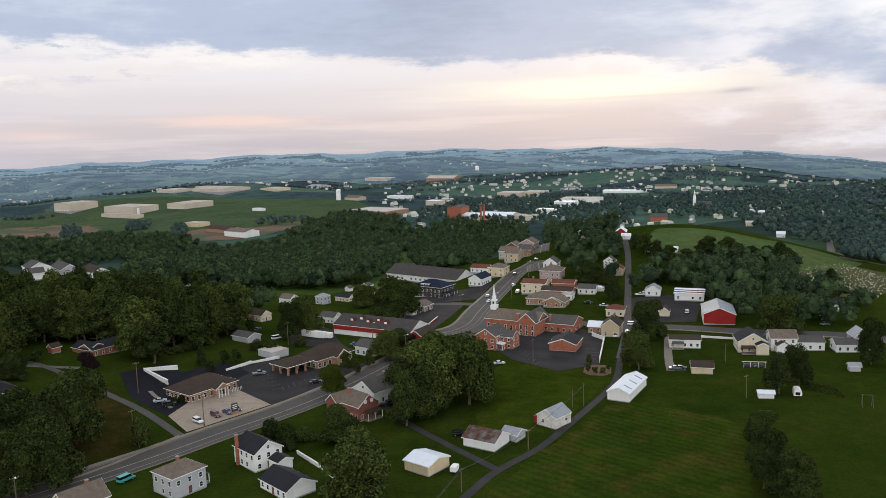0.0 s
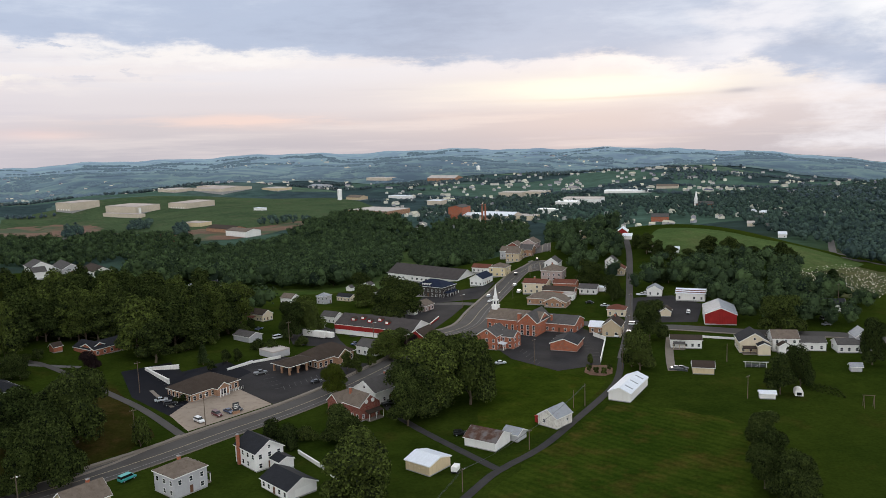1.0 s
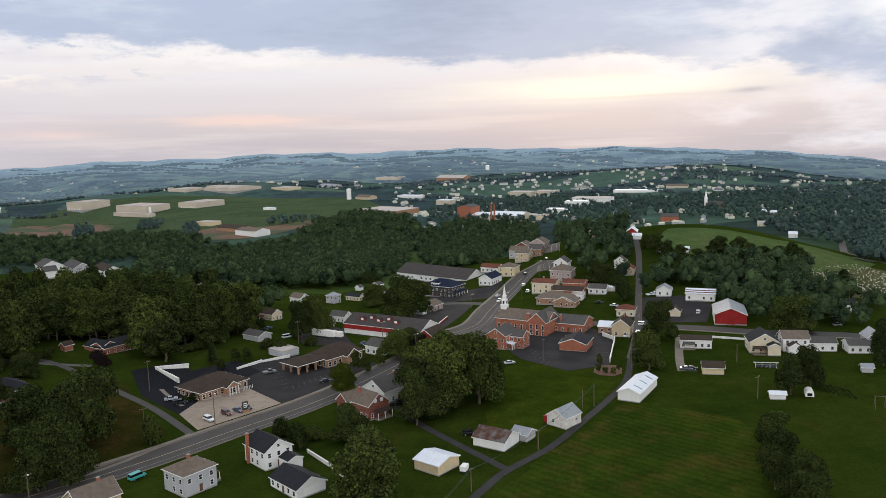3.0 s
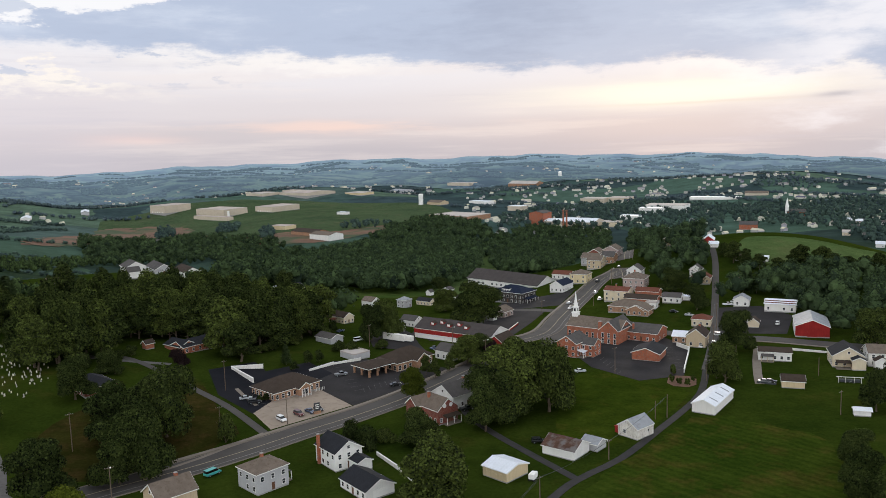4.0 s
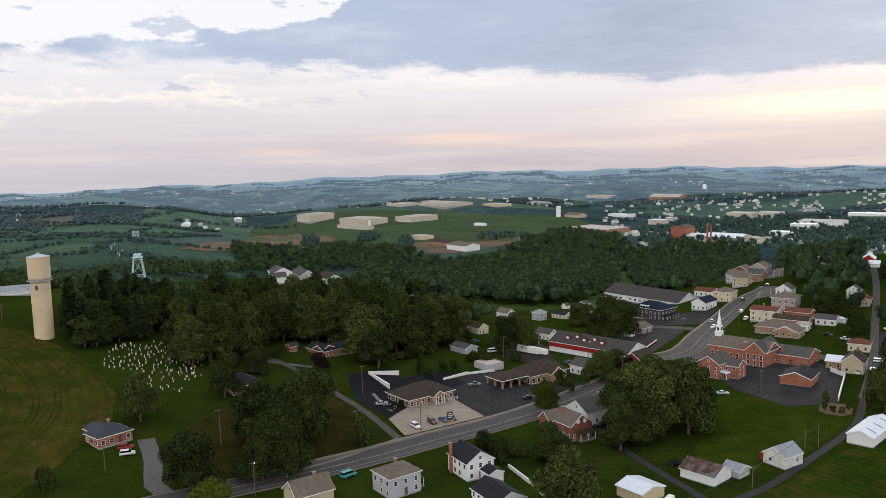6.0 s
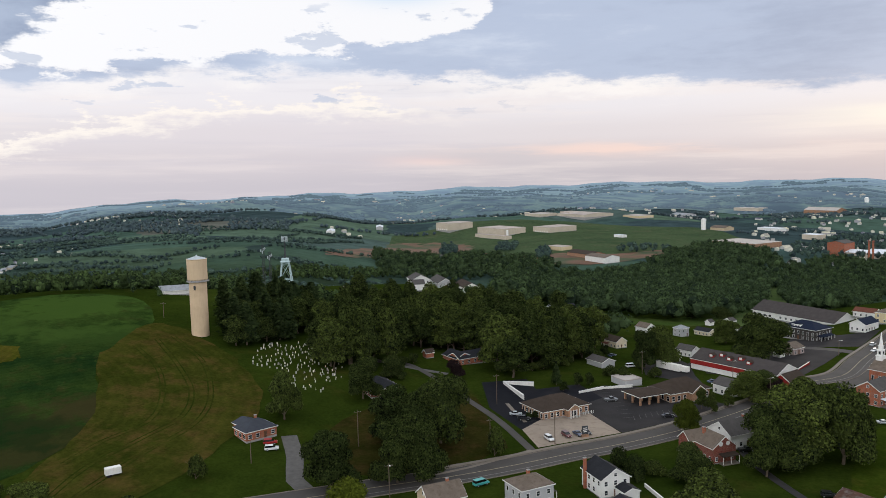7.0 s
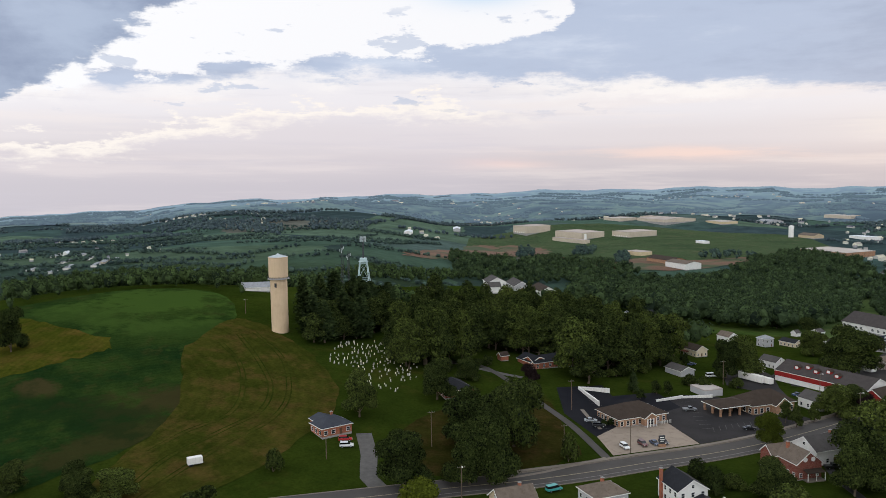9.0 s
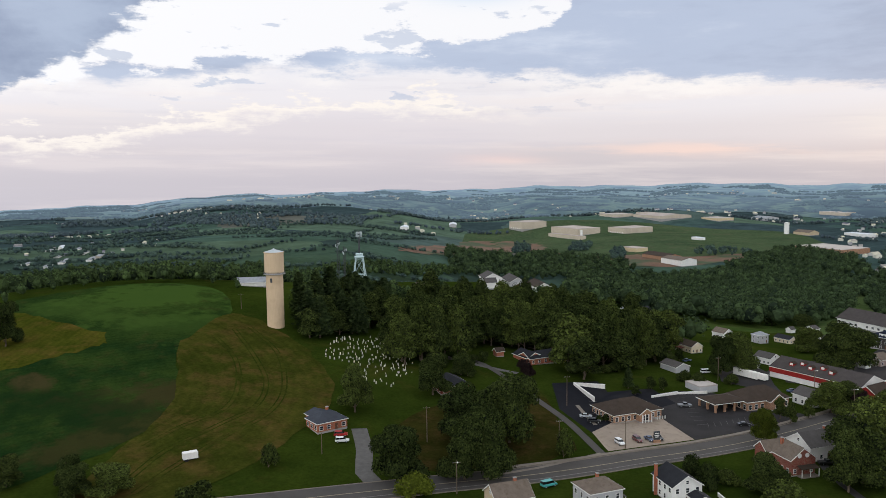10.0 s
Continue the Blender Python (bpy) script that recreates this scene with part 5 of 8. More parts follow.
wall_run([(-21.0, 386.8), (-16.6, 404.4), (-11.5, 423.7)], 1.0, 0.3, RED_BOARDS, "red display fence beside the store", "display_fence", "fence")
house(-39.7, 352.5, 55, 9, 10, 4.0, "white frame house with a grey roof by the store", WHITE, ROOF_GREY, ridge="y", rise=2.4, gap=3)

# ---- shops and houses along the far stretch of the street ----
ML = thing("shop_block", -19.7, 569.3, 53, "long white shop block with a dark grey-brown roof", "shops")
shell(ML, 22, 62, 4.2, "gable", "y", 5.4, WHITE, ROOF_SHOP, 0.6)
windows_on(ML, 22, 62, 4.2, (0, 1, 3), 4.0, 1.6, 1.4, storeys=1, z0=0.3)
BH = thing("corner_house", -15.3, 499.4, 57, "dark clapboard corner building with a dark blue roof", "building")
shell(BH, 15, 21, 6.5, "hip", "y", 3.6, BLUEGREY, ROOF_BLUE, 0.6)
windows_on(BH, 15, 21, 6.5, (0, 1, 2, 3), 3.0, 1.1, 1.6, skip=0.05, door_side=3)
shell(BH, 2.6, 5.6, 8.4, "flat", "x", 1.4, WHITE, ROOF_BLUE, 0.3, x=-5.4, y=2)
windows_on(BH, 2.6, 5.6, 8.4, (3,), 1.8, 1.0, 0.9, storeys=1, x=-5.4, y=2, z0=5.9, skip=0)
porch(BH, 0, -10.6, 12, 3, 3.0, ROOF_BLUE, 5, 0)
ob = house(-21.4, 450.6, 60, 9, 10, 3.4, "brown frame shop with a porch", PINKISH, ROOF_TAN, ridge="x", rise=2.2)
porch(ob, -4.5, 0, 8, 2, 2.5, ROOF_TAN, 4, 270)
house(-26.0, 437.6, 60, 4, 4, 2.6, "small white garden shed", WHITE, ROOF_GREY, ridge="x", rise=1.8, win=False, name="shed", category="shed")
ob = house(14.1, 519.8, 62, 15, 9, 4.6, "white shop with a dark blue sloping front", WHITE, ROOF_BLUE, ridge="x", rise=2.6)
house(16.6, 562.3, 65, 9, 13, 3.4, "low red-roofed shop with a white front", WHITE, ROOF_RED, ridge="y", rise=2)
house(27.2, 537.9, 66, 11, 11, 6.0, "tan two-storey house with a hipped roof", YELLOW, ROOF_TAN, "hip", rise=2.6)
house(40.1, 577.7, 68, 12, 10, 6.0, "tan frame house with a tan roof", TAN, ROOF_TAN, ridge="y", rise=2.8)
house(43.9, 630.9, 68, 12, 10, 6.0, "red brick house front on the street", DARK_BRICK, ROOF_TAN, ridge="x", rise=2.8)
house(38.8, 602.5, 68, 12, 13, 5.0, "grey frame house with a tan roof", LIGHTGREY, ROOF_TAN, ridge="y", rise=2.8)
house(54.6, 613.0, 68, 13, 11, 6.0, "pinkish frame house with a tan roof", PINKISH, ROOF_TAN, ridge="x", rise=3)
house(49.7, 585.9, 68, 10, 9, 5.0, "tan brick house with a grey roof", TAN_BRICK, ROOF_GREY, ridge="y", rise=3)
house(45.9, 478.5, 68, 12, 14, 6.2, "cream two-storey shop with a red-brown roof", CREAM, ROOF_RED, ridge="y", rise=1.6, flue=(2, 2))
house(58.7, 503.3, 70, 13, 13, 6.5, "faded pink two-storey house with grey roofs", PINKISH, ROOF_TAN, "hip", rise=3.2, flue=(1, 1))
house(60.9, 524.5, 70, 10, 9, 6.0, "white frame house among trees", WHITE, ROOF_GREY, ridge="x", rise=3)
house(62.6, 476.1, 68, 9, 13, 4.8, "red brick shop with an orange-brown roof", BRICK, ROOF_RED, ridge="y", rise=1.6)
house(57.6, 464.1, 67, 9, 18, 3.8, "low brick wing with a brown roof", BRICK, ROOF_BROWN, ridge="y", rise=1.8)
house(61.7, 454.4, 67, 7, 6, 3.4, "small white block shop with a flat front", WHITE, ROOF_FLAT, "flat")
ob = house(48.7, 450.4, 66, 13, 19, 3.4, "low brown brick building with a wide tan roof", TAN_BRICK, ROOF_TAN, "hip", "y", rise=3.0)
shell(ob, 8, 9, 3.4, "gable", "x", 2.4, TAN_BRICK, ROOF_TAN, 0.5, x=-7, y=-7)
house(53.5, 441.6, 66, 10, 12, 3.2, "brown gabled chapel building", TAN_BRICK, ROOF_TAN, ridge="x", rise=2.6)
house(74.5, 465.1, 70, 8, 10, 3.2, "white garage with a grey roof", WHITE, ROOF_GREY, ridge="y", rise=2.0, name="garage", category="garage")
house(83.3, 466.3, 70, 3, 6, 2.4, "small white storage building", WHITE, ROOF_WHITE, ridge="y", rise=0.6, win=False, name="shed", category="shed")
house(96.7, 499.1, 72, 9, 11, 3.6, "brown frame house with a red-brown roof", TAN, ROOF_RED, ridge="x", rise=3.0)
house(96.0, 511.5, 72, 7, 7, 5.0, "small white frame house", WHITE, ROOF_GREY, ridge="x", rise=2.6)
house(80.6, 413.7, 72, 8, 9, 3.6, "small cream house with an orange-brown roof", CREAM, ROOF_RED, "hip", rise=2.2)
house(117.1, 580.2, 75, 11, 7, 3.6, "red barn with a white roof on the side street", RED_BOARDS, ROOF_WHITE, ridge="x", rise=2.6, win=False, name="barn", category="barn")
house(118.0, 569.0, 75, 7, 6, 2.4, "white shed beside the red barn", WHITE, ROOF_WHITE, ridge="y", rise=1.5, win=False, name="shed", category="shed")
house(270.1, 1402.2, 75, 12, 11, 6, "white frame house above the barn", WHITE, ROOF_GREY, ridge="x", rise=3)
house(95.5, 598.0, 72, 10, 11, 5, "tan frame house among trees", TAN, ROOF_TAN, ridge="x", rise=3)
house(-37.4, 1199.2, 60, 10, 16, 4.0, "brown and white house in the paddock", WHITE, ROOF_BROWN, ridge="y", rise=2.4)
house(-61.9, 1355.2, 60, 12, 14, 6.0, "grey frame house in the trees", LIGHTGREY, ROOF_GREY, ridge="y", rise=3)

# ---- right-hand rows ----
ob = house(126.9, 394.8, 76, 22, 14.5, 5.0, "red gabled barn with a grey tin roof", RED_BOARDS, ROOF_TIN, ridge="x", rise=3.0, win=False, name="barn", category="barn", over=0.35)
bm = bmesh.new()
box(bm, 0, 7.32, 2.4, 21.8, 0.12, 4.9)
part("side_cladding", bm, WHITE_METAL, ob, "white metal side wall")
bm = bmesh.new()
box(bm, -11.06, 0, 2.0, 0.1, 4.2, 3.8)
part("barn_door", bm, RED_BOARDS, ob, "wide red sliding door")
ob = house(125.0, 436.5, 70, 11, 15, 4.0, "white building with a red and white striped roof", WHITE_METAL, ROOF_WHITE, ridge="y", rise=1.6, gap=3.4, name="workshop", category="workshop")
for k in (-4.6, -2.5):
    bm = bmesh.new()
    box(bm, k, 0, 4.27 + 1.6 * (1 - abs(k) / 5.5), 0.95, 15.7, 0.06, Matrix.Rotation(-math.atan2(1.6, 5.5), 4, "Y"))
    part("roof_stripe", bm, ROOF_RED, ob, "dull red band along the roof")
house(108.5, 449.7, 72, 8, 8, 3.6, "small white house with a grey porch", WHITE, ROOF_TIN, ridge="x", rise=2.2)
house(104.1, 407.5, 72, 6, 5, 2.8, "cream shed with a brown roof", CREAM, ROOF_BROWN, ridge="x", rise=1.8, win=False, name="shed", category="shed")
ob = house(98.4, 351.0, 78, 8, 13, 3.8, "low white bungalow with a dark flat-pitched roof", WHITE, ROOF_BROWN, ridge="y", rise=1.2, gap=2.6)
porch(ob, -4.0, 3.0, 5, 2.4, 2.4, ROOF_GREY, 3, 270, post_mat=TAN)
ob = house(124.2, 342.6, 81, 11.5, 12.0, 4.8, "cream gabled house with a black roof and rear deck", CREAM, ROOF_DARK, ridge="x", rise=3.6, attic=True, gap=2.8)
shell(ob, 4.5, 5, 4.0, "gable", "x", 1.2, CREAM, ROOF_DARK, 0.3, x=-7.2, y=-3.2)
porch(ob, -5.8, 2.2, 5.5, 3.0, 2.5, ROOF_BROWN, 3, 270, post_mat=DOOR)
ob = house(137.1, 342.0, 83, 9, 10.5, 5.6, "white two-storey house with a tan roof", WHITE, ROOF_TAN, ridge="y", rise=2.6, gap=3)
shell(ob, 4, 5, 3.2, "gable", "x", 1.5, WHITE, ROOF_BROWN, 0.3, x=-6.2, y=1.2)
shell(ob, 8, 11.5, 3.6, "gable", "y", 1.8, WHITE, ROOF_GREY, 0.3, x=0.5, y=-10.8)
windows_on(ob, 8, 11.5, 3.6, (1, 3), 3.2, x=0.5, y=-10.8)
ob = house(162.8, 336.6, 84, 8, 12, 3.4, "white and grey house with a tin-roofed upper storey", WHITE, ROOF_GREY, ridge="y", rise=1.8)
shell(ob, 8, 7, 6.0, "gable", "x", 2.8, LIGHTGREY, ROOF_TIN, 0.3, x=3, y=-5.5)
windows_on(ob, 8, 7, 6.0, (0, 3), 2.8, x=3, y=-5.5)
house(185.3, 405.8, 80, 9, 13, 3.4, "white bungalow with a dark roof among trees", WHITE, ROOF_DARK, ridge="y", rise=2.2)
house(94.7, 313.2, 78, 5.5, 8, 2.8, "tan garden shed with a brown roof", TAN_METAL, ROOF_BROWN, ridge="y", rise=1.8, name="shed", category="shed", win=False)
house(107.9, 281.5, 80, 2.6, 5.2, 2.1, "small white field shed", WHITE, ROOF_WHITE, ridge="y", rise=0.7, win=False, name="shed", category="shed")
house(152.2, 309.2, 80, 3, 4, 2.2, "small grey garden shed", LIGHTGREY, ROOF_TIN, ridge="y", rise=1.0, win=False, name="shed", category="shed")
house(209.4, 439.7, 80, 4, 5, 3.0, "small cream cemetery chapel shed", CREAM, ROOF_WHITE, ridge="x", rise=2.0, win=False, name="shed", category="shed")

# ---- houses left of the store ----
house(-68.1, 424.0, 60, 9, 12, 4.2, "white frame house with a grey roof", WHITE, ROOF_GREY, ridge="y", rise=2.6, attic=True)
house(-71.6, 406.4, 60, 5, 5, 2.6, "white single garage with gabled roof", WHITE, ROOF_GREY, ridge="x", rise=1.6, win=False, name="garage", category="garage")
house(-102.5, 483.8, 58, 9, 11, 4.8, "white house with a tan-grey roof", WHITE, ROOF_TAN, ridge="y", rise=2.8)
house(-82.2, 486.0, 58, 8, 8, 6.0, "tall grey house with a tin roof", LIGHTGREY, ROOF_TIN, "hip", rise=2.4)
ob = house(-106.8, 427.9, 55, 9, 13, 4.4, "cream house with a brown roof at the wood's edge", CREAM, ROOF_BROWN, ridge="y", rise=2.8)
porch(ob, -4.5, 3, 6, 2.5, 2.4, ROOF_RED, 3, 270)
house(-101.4, 378.4, 55, 8, 11, 2.8, "low grey shed with a dark roof", LIGHTGREY, ROOF_GREY, ridge="y", rise=1.6, win=False, name="shed", category="shed")
house(-70.3, 497.4, 60, 8, 13, 3.4, "cream bungalow with a dark roof", CREAM, ROOF_DARK, ridge="y", rise=2)
house(-51.7, 504.6, 60, 5, 4, 3.6, "small white gabled shed", WHITE, ROOF_GREY, ridge="x", rise=2, win=False, name="shed", category="shed")
house(-74.5, 547.4, 60, 5, 5, 3.0, "small white outbuilding with grey roof", WHITE, ROOF_GREY, ridge="x", rise=2, win=False, name="shed", category="shed")
house(-63.1, 557.1, 60, 7, 8, 3.6, "white frame house behind the paddock", WHITE, ROOF_GREY, ridge="x", rise=2)

for o in scene.collection.objects:
    if o.get("category") in ("house", "garage", "shed") and -112 < o.location.x < -50 and 395 < o.location.y < 560:
        o.scale = (0.8, 0.8, 0.8)

# ---- houses at and behind the wood ----
ob = house(-155.2, 351.6, 58, 24, 10, 3.2, "red brick bungalow with a dark roof below the wood", BRICK, ROOF_DARK, ridge="x", rise=2.2, gap=3.2)
shell(ob, 9, 12, 3.2, "gable", "y", 2.2, BRICK, ROOF_DARK, 0.4, x=-8, y=3)
house(-175.4, 342.1, 58, 4, 3.5, 2.6, "small brick garden shed", BRICK, ROOF_BROWN, ridge="x", rise=1.4, win=False, name="shed", category="shed")
ob = house(-167.9, 282.2, 52, 12, 15, 3.0, "dark-roofed brick house beside the cemetery", DARK_BRICK, ROOF_DARK, "hip", rise=3.4)
ob = house(-252.0, 480.3, 40, 12, 16, 6.0, "white two-storey house on the ridge", WHITE, ROOF_GREY, ridge="y", rise=3)
shell(ob, 8, 9, 4, "gable", "x", 2.6, WHITE, ROOF_GREY, 0.3, x=-3, y=-11)
house(-245.1, 501.1, 40, 11, 24, 3.6, "grey-roofed house on the ridge", LIGHTGREY, ROOF_GREY, ridge="y", rise=3)
house(-225.1, 499.0, 40, 11, 24, 3.4, "low dark-roofed house on the ridge", WHITE, ROOF_BROWN, ridge="y", rise=2.6)
house(-270.9, 426.2, 35, 8, 8, 4.0, "small cream house in the trees", CREAM, ROOF_TAN, ridge="x", rise=2.4)
house(-155.9, 499.2, 45, 10, 12, 4.4, "white house with a dark roof in the wood", WHITE, ROOF_DARK, ridge="x", rise=2.6)
house(-160.3, 493.7, 45, 9, 9, 4.8, "grey house with a pale roof in the wood", LIGHTGREY, ROOF_TIN, ridge="y", rise=2.6)
ob = house(-180.3, 219.1, 66, 11.5, 9.0, 3.2, "red brick bungalow with a dark grey hipped roof", BRICK, ROOF_SLATE, "hip", rise=3.0, flue=(0.5, 0.5), gap=2.4, w=1.3)
shell(ob, 7, 6, 3.0, "gable", "y", 1.3, BRICK, ROOF_SLATE, 0.5, x=0.5, y=7.4)
house(-344.7, 354.1, 130, 8, 17, 2.6, "long white metal barn with a pale roof", WHITE_METAL, ROOF_TIN, ridge="y", rise=2.4, win=False, name="barn", category="barn")


# ---- trees ----
def crown_data(seed, lobes, spread, height, low, leaves, size, solid=0.80):
    """Vertices and faces of a crown: uneven lobes, each a rough core with many small leaf clumps round it."""
    rng = np.random.RandomState(seed)
    V, Fc, count = [], [], 0
    ico = bmesh.new()
    bmesh.ops.create_icosphere(ico, subdivisions=1, radius=1.0)
    iv = np.array([v.co[:] for v in ico.verts])
    ifc = [[v.index for v in f.verts] for f in ico.faces]
    ico.free()
    for k in range(lobes):
        if k == 0:
            c, r = np.array([0, 0, low + (height - low) * 0.5]), np.array([spread * 0.62, spread * 0.62, (height - low) * 0.44])
        else:
            a = 2 * math.pi * (k * 0.381966 + rng.rand() * 0.12)
            q = (rng.rand() * 0.95 + 0.05) * (0.25 if k % 3 == 0 else 1.0)
            rad = spread * (0.44 + 0.40 * rng.rand()) * (1 - 0.55 * max(0, q - 0.45))
            c = np.array([rad * math.cos(a), rad * math.sin(a), low + (height - low) * (0.16 + 0.70 * q)])
            s = spread * (0.24 + 0.20 * rng.rand())
            r = np.array([s, s, s * (0.75 + 0.35 * rng.rand())])
        w = 1 + 0.22 * np.sin(iv @ rng.randn(3) * 3.0 + rng.rand() * 6) + 0.13 * rng.randn(len(iv))
        core = c + iv * w[:, None] * r * solid
        V.append(core)
        Fc += [[i + count for i in f] for f in ifc]
        count += len(core)
        m = int(leaves * (r[0] * r[1] + r[0] * r[2]) / (spread * spread * 0.5))
        d = rng.randn(m, 3)
        d /= np.linalg.norm(d, axis=1)[:, None]
        d[:, 2] = np.where(d[:, 2] < -0.5, -d[:, 2], d[:, 2])
        pos = c + d * r * (0.74 + 0.44 * rng.rand(m) ** 0.9)[:, None]
        nrm = d + 0.55 * rng.randn(m, 3)
        nrm[:, 2] += 0.3
        nrm /= np.linalg.norm(nrm, axis=1)[:, None]
        t = np.cross(nrm, rng.randn(m, 3))
        t /= np.linalg.norm(t, axis=1)[:, None]
        b = np.cross(nrm, t)
        sz = size * (0.55 + 0.9 * rng.rand(m))[:, None]
        quad = np.stack([pos - t * sz, pos - b * sz * 0.7 + nrm * sz * 0.25, pos + t * sz, pos + b * sz * 0.7 + nrm * sz * 0.25], 1)
        V.append(quad.reshape(-1, 3))
        Fc += [[count + 4 * i, count + 4 * i + 1, count + 4 * i + 2, count + 4 * i + 3] for i in range(m)]
        count += 4 * m
    return np.concatenate(V), Fc


def mesh_from(name, V, Fc, mat):
    me = bpy.data.meshes.new(name)
    me.from_pydata([tuple(v) for v in V], [], Fc)
    me.materials.append(mat)
    return me


def trunk_mesh(seed, height, low, spread, r):
    rng = random.Random(seed)
    bm = bmesh.new()
    p, rad = Vector((0, 0, -0.4)), r
    n = 6
    top = height * 0.72
    for i in range(n):
        q = Vector((p.x + rng.uniform(-0.25, 0.25), p.y + rng.uniform(-0.25, 0.25), -0.4 + (top + 0.4) * (i + 1) / n))
        rod(bm, p, q, rad, rad * 0.8, 8)
        if q.z > low * 0.7:
            for _ in range(2):
                a = rng.uniform(0, 2 * math.pi)
                e = q + Vector((math.cos(a), math.sin(a), rng.uniform(0.4, 1.0))) * spread * rng.uniform(0.35, 0.6)
                rod(bm, q, e, rad * 0.45, rad * 0.12, 6)
        p, rad = q, rad * 0.8
    me = bpy.data.meshes.new("trunk")
    bm.to_mesh(me)
    bm.free()
    me.materials.append(BARK)
    return me


def pine_data(seed, height, spread, low):
    """Whorls of drooping boughs, each a spray of needle clumps."""
    rng = np.random.RandomState(seed)
    V, Fc, count = [], [], 0
    levels = 17
    for i in range(levels):
        f = i / (levels - 1)
        z = low + (height - low) * f
        rad = spread * (1 - f) ** 0.55 * (0.8 + 0.4 * rng.rand()) + 0.35
        for j in range(9):
            a = 2 * math.pi * (j / 9 + rng.rand() * 0.09) + i
            ln = rad * (0.65 + 0.5 * rng.rand())
            for s in np.linspace(0.15, 1, 6):
                c = np.array([math.cos(a) * ln * s, math.sin(a) * ln * s, z - 0.16 * ln * s + 0.25 * rng.randn()])
                for _ in range(3):
                    w = 0.75 * (1.15 - 0.5 * s)
                    t = np.array([math.cos(a), math.sin(a), -0.2]) + 0.45 * rng.randn(3)
                    b = np.array([-math.sin(a), math.cos(a), 0.2]) + 0.45 * rng.randn(3)
                    o = c + 0.3 * rng.randn(3)
                    V.append(np.array([o - t * w * 0.6, o - b * w * 0.5 - np.array([0, 0, 0.15]), o + t * w * 0.8, o + b * w * 0.5]))
                    Fc.append([count, count + 1, count + 2, count + 3])
                    count += 4
    return np.concatenate(V), Fc


TREES = {}


def tree_kinds():
    specs = [("round", 11, 14, 5.6, 12, 0.2), ("round", 12, 15, 5.2, 13, 0.4), ("round", 13, 13, 6.0, 11.5, 0.1),
             ("tall", 21, 15, 4.6, 16, 0.6), ("tall", 22, 16, 4.9, 17, 1.0), ("tall", 23, 14, 4.4, 15, 0.4), ("tall", 24, 16, 5.0, 16, 0.8),
             ("bush", 31, 7, 2.6, 3.6, 0.1), ("bush", 32, 8, 2.8, 4.2, 0.1)]
    for kind, seed, lobes, spread, height, low in specs:
        V, Fc = crown_data(seed, lobes, spread, height, low, {"round": 1500, "tall": 750, "bush": 420}[kind], {"round": 0.22, "tall": 0.31, "bush": 0.16}[kind])
        mats = (LEAF, LEAF_DARK, LEAF_LIGHT, LEAF_PURPLE)
        crowns = []
        base = mesh_from("crown", V, Fc, LEAF)
        for mt in mats:
            me = base.copy()
            me.materials.clear()
            me.materials.append(mt)
            crowns.append(me)
        TREES.setdefault(kind, []).append((trunk_mesh(seed, height, low, spread, 0.34 if kind != "bush" else 0.1), crowns, height, spread))
    for seed, height, spread, low in ((41, 15, 3.6, 2.5), (42, 16, 3.9, 3.5), (43, 14, 3.4, 1.5)):
        V, Fc = pine_data(seed, height, spread, low)
        bm = bmesh.new()
        rod(bm, (0, 0, -0.4), (0, 0, height * 0.97), 0.3, 0.04, 8)
        tm = bpy.data.meshes.new("trunk")
        bm.to_mesh(tm)
        bm.free()
        tm.materials.append(BARK)
        TREES.setdefault("pine", []).append((tm, [mesh_from("crown", V, Fc, NEEDLE)], height, spread))


tree_kinds()
TREE_RNG = random.Random(5)


def tree(x, y, height, width, kind="round", tone=None, label="", group="", name="tree"):
    trunk, crowns, h0, s0 = TREE_RNG.choice(TREES[kind])
    tone = TREE_RNG.choice((0, 0, 1)) if tone is None else tone
    ob = thing(name, x, y, TREE_RNG.uniform(0, 360), label or "leafy green broadleaf tree with a full crown", "tree" if kind != "bush" else "shrub", group)
    ob.scale = (width / (2.15 * s0), width / (2.15 * s0), height / (h0 * 1.03))
    on_mesh("trunk", trunk, ob)
    on_mesh("crown", crowns[min(tone, len(crowns) - 1)], ob)
    return ob


BIG = "large full-crowned broadleaf tree on the grass"
# clump beside the bank's drive
for spec in ((-121.9, 245.5, 25.0, 21.0), (-135.0, 235.4, 20.5, 19.0), (-114.5, 214.2, 21.5, 18.5), (-121.9, 226.4, 21.0, 17.0), (-133.2, 257.5, 15.5, 18.9)):
    tree(*spec, "round", 1, "large dark broadleaf tree in a dense clump", "trees beside the bank drive")
tree(-134.5, 196.9, 18.3, 16.8, "round", 1, "round dark broadleaf tree by the driveway")
tree(-125.1, 190.9, 8.1, 12.8, "bush", 2, "light green shrub at the roadside", name="shrub")
tree(-181.0, 236.4, 17.9, 13.3, "round", 0, "broadleaf tree at the cemetery's edge")
tree(-168.5, 271.2, 16.7, 14.2, "round", 1, "broadleaf tree at the cemetery's edge")
tree(-174.5, 183.8, 7.9, 7.4, "bush", 0, "small round tree alone on the grass", name="shrub")
tree(-206.2, 319.0, 6.1, 4.3, "bush", 1, "small dark round cemetery shrub", name="shrub")
tree(-206.0, 137.8, 10.0, 11.0, "round", 1, "leafy roadside tree on the grass")
tree(-199.1, 145.6, 9.5, 13.3, "round", 0, "leafy roadside tree on the grass")
tree(-202.8, 67.8, 11.5, 12.9, "round", 1, "leafy roadside tree on the grass")
tree(-214.0, 141.7, 9.6, 9.3, "round", 1, "dark leafy roadside tree on the grass")
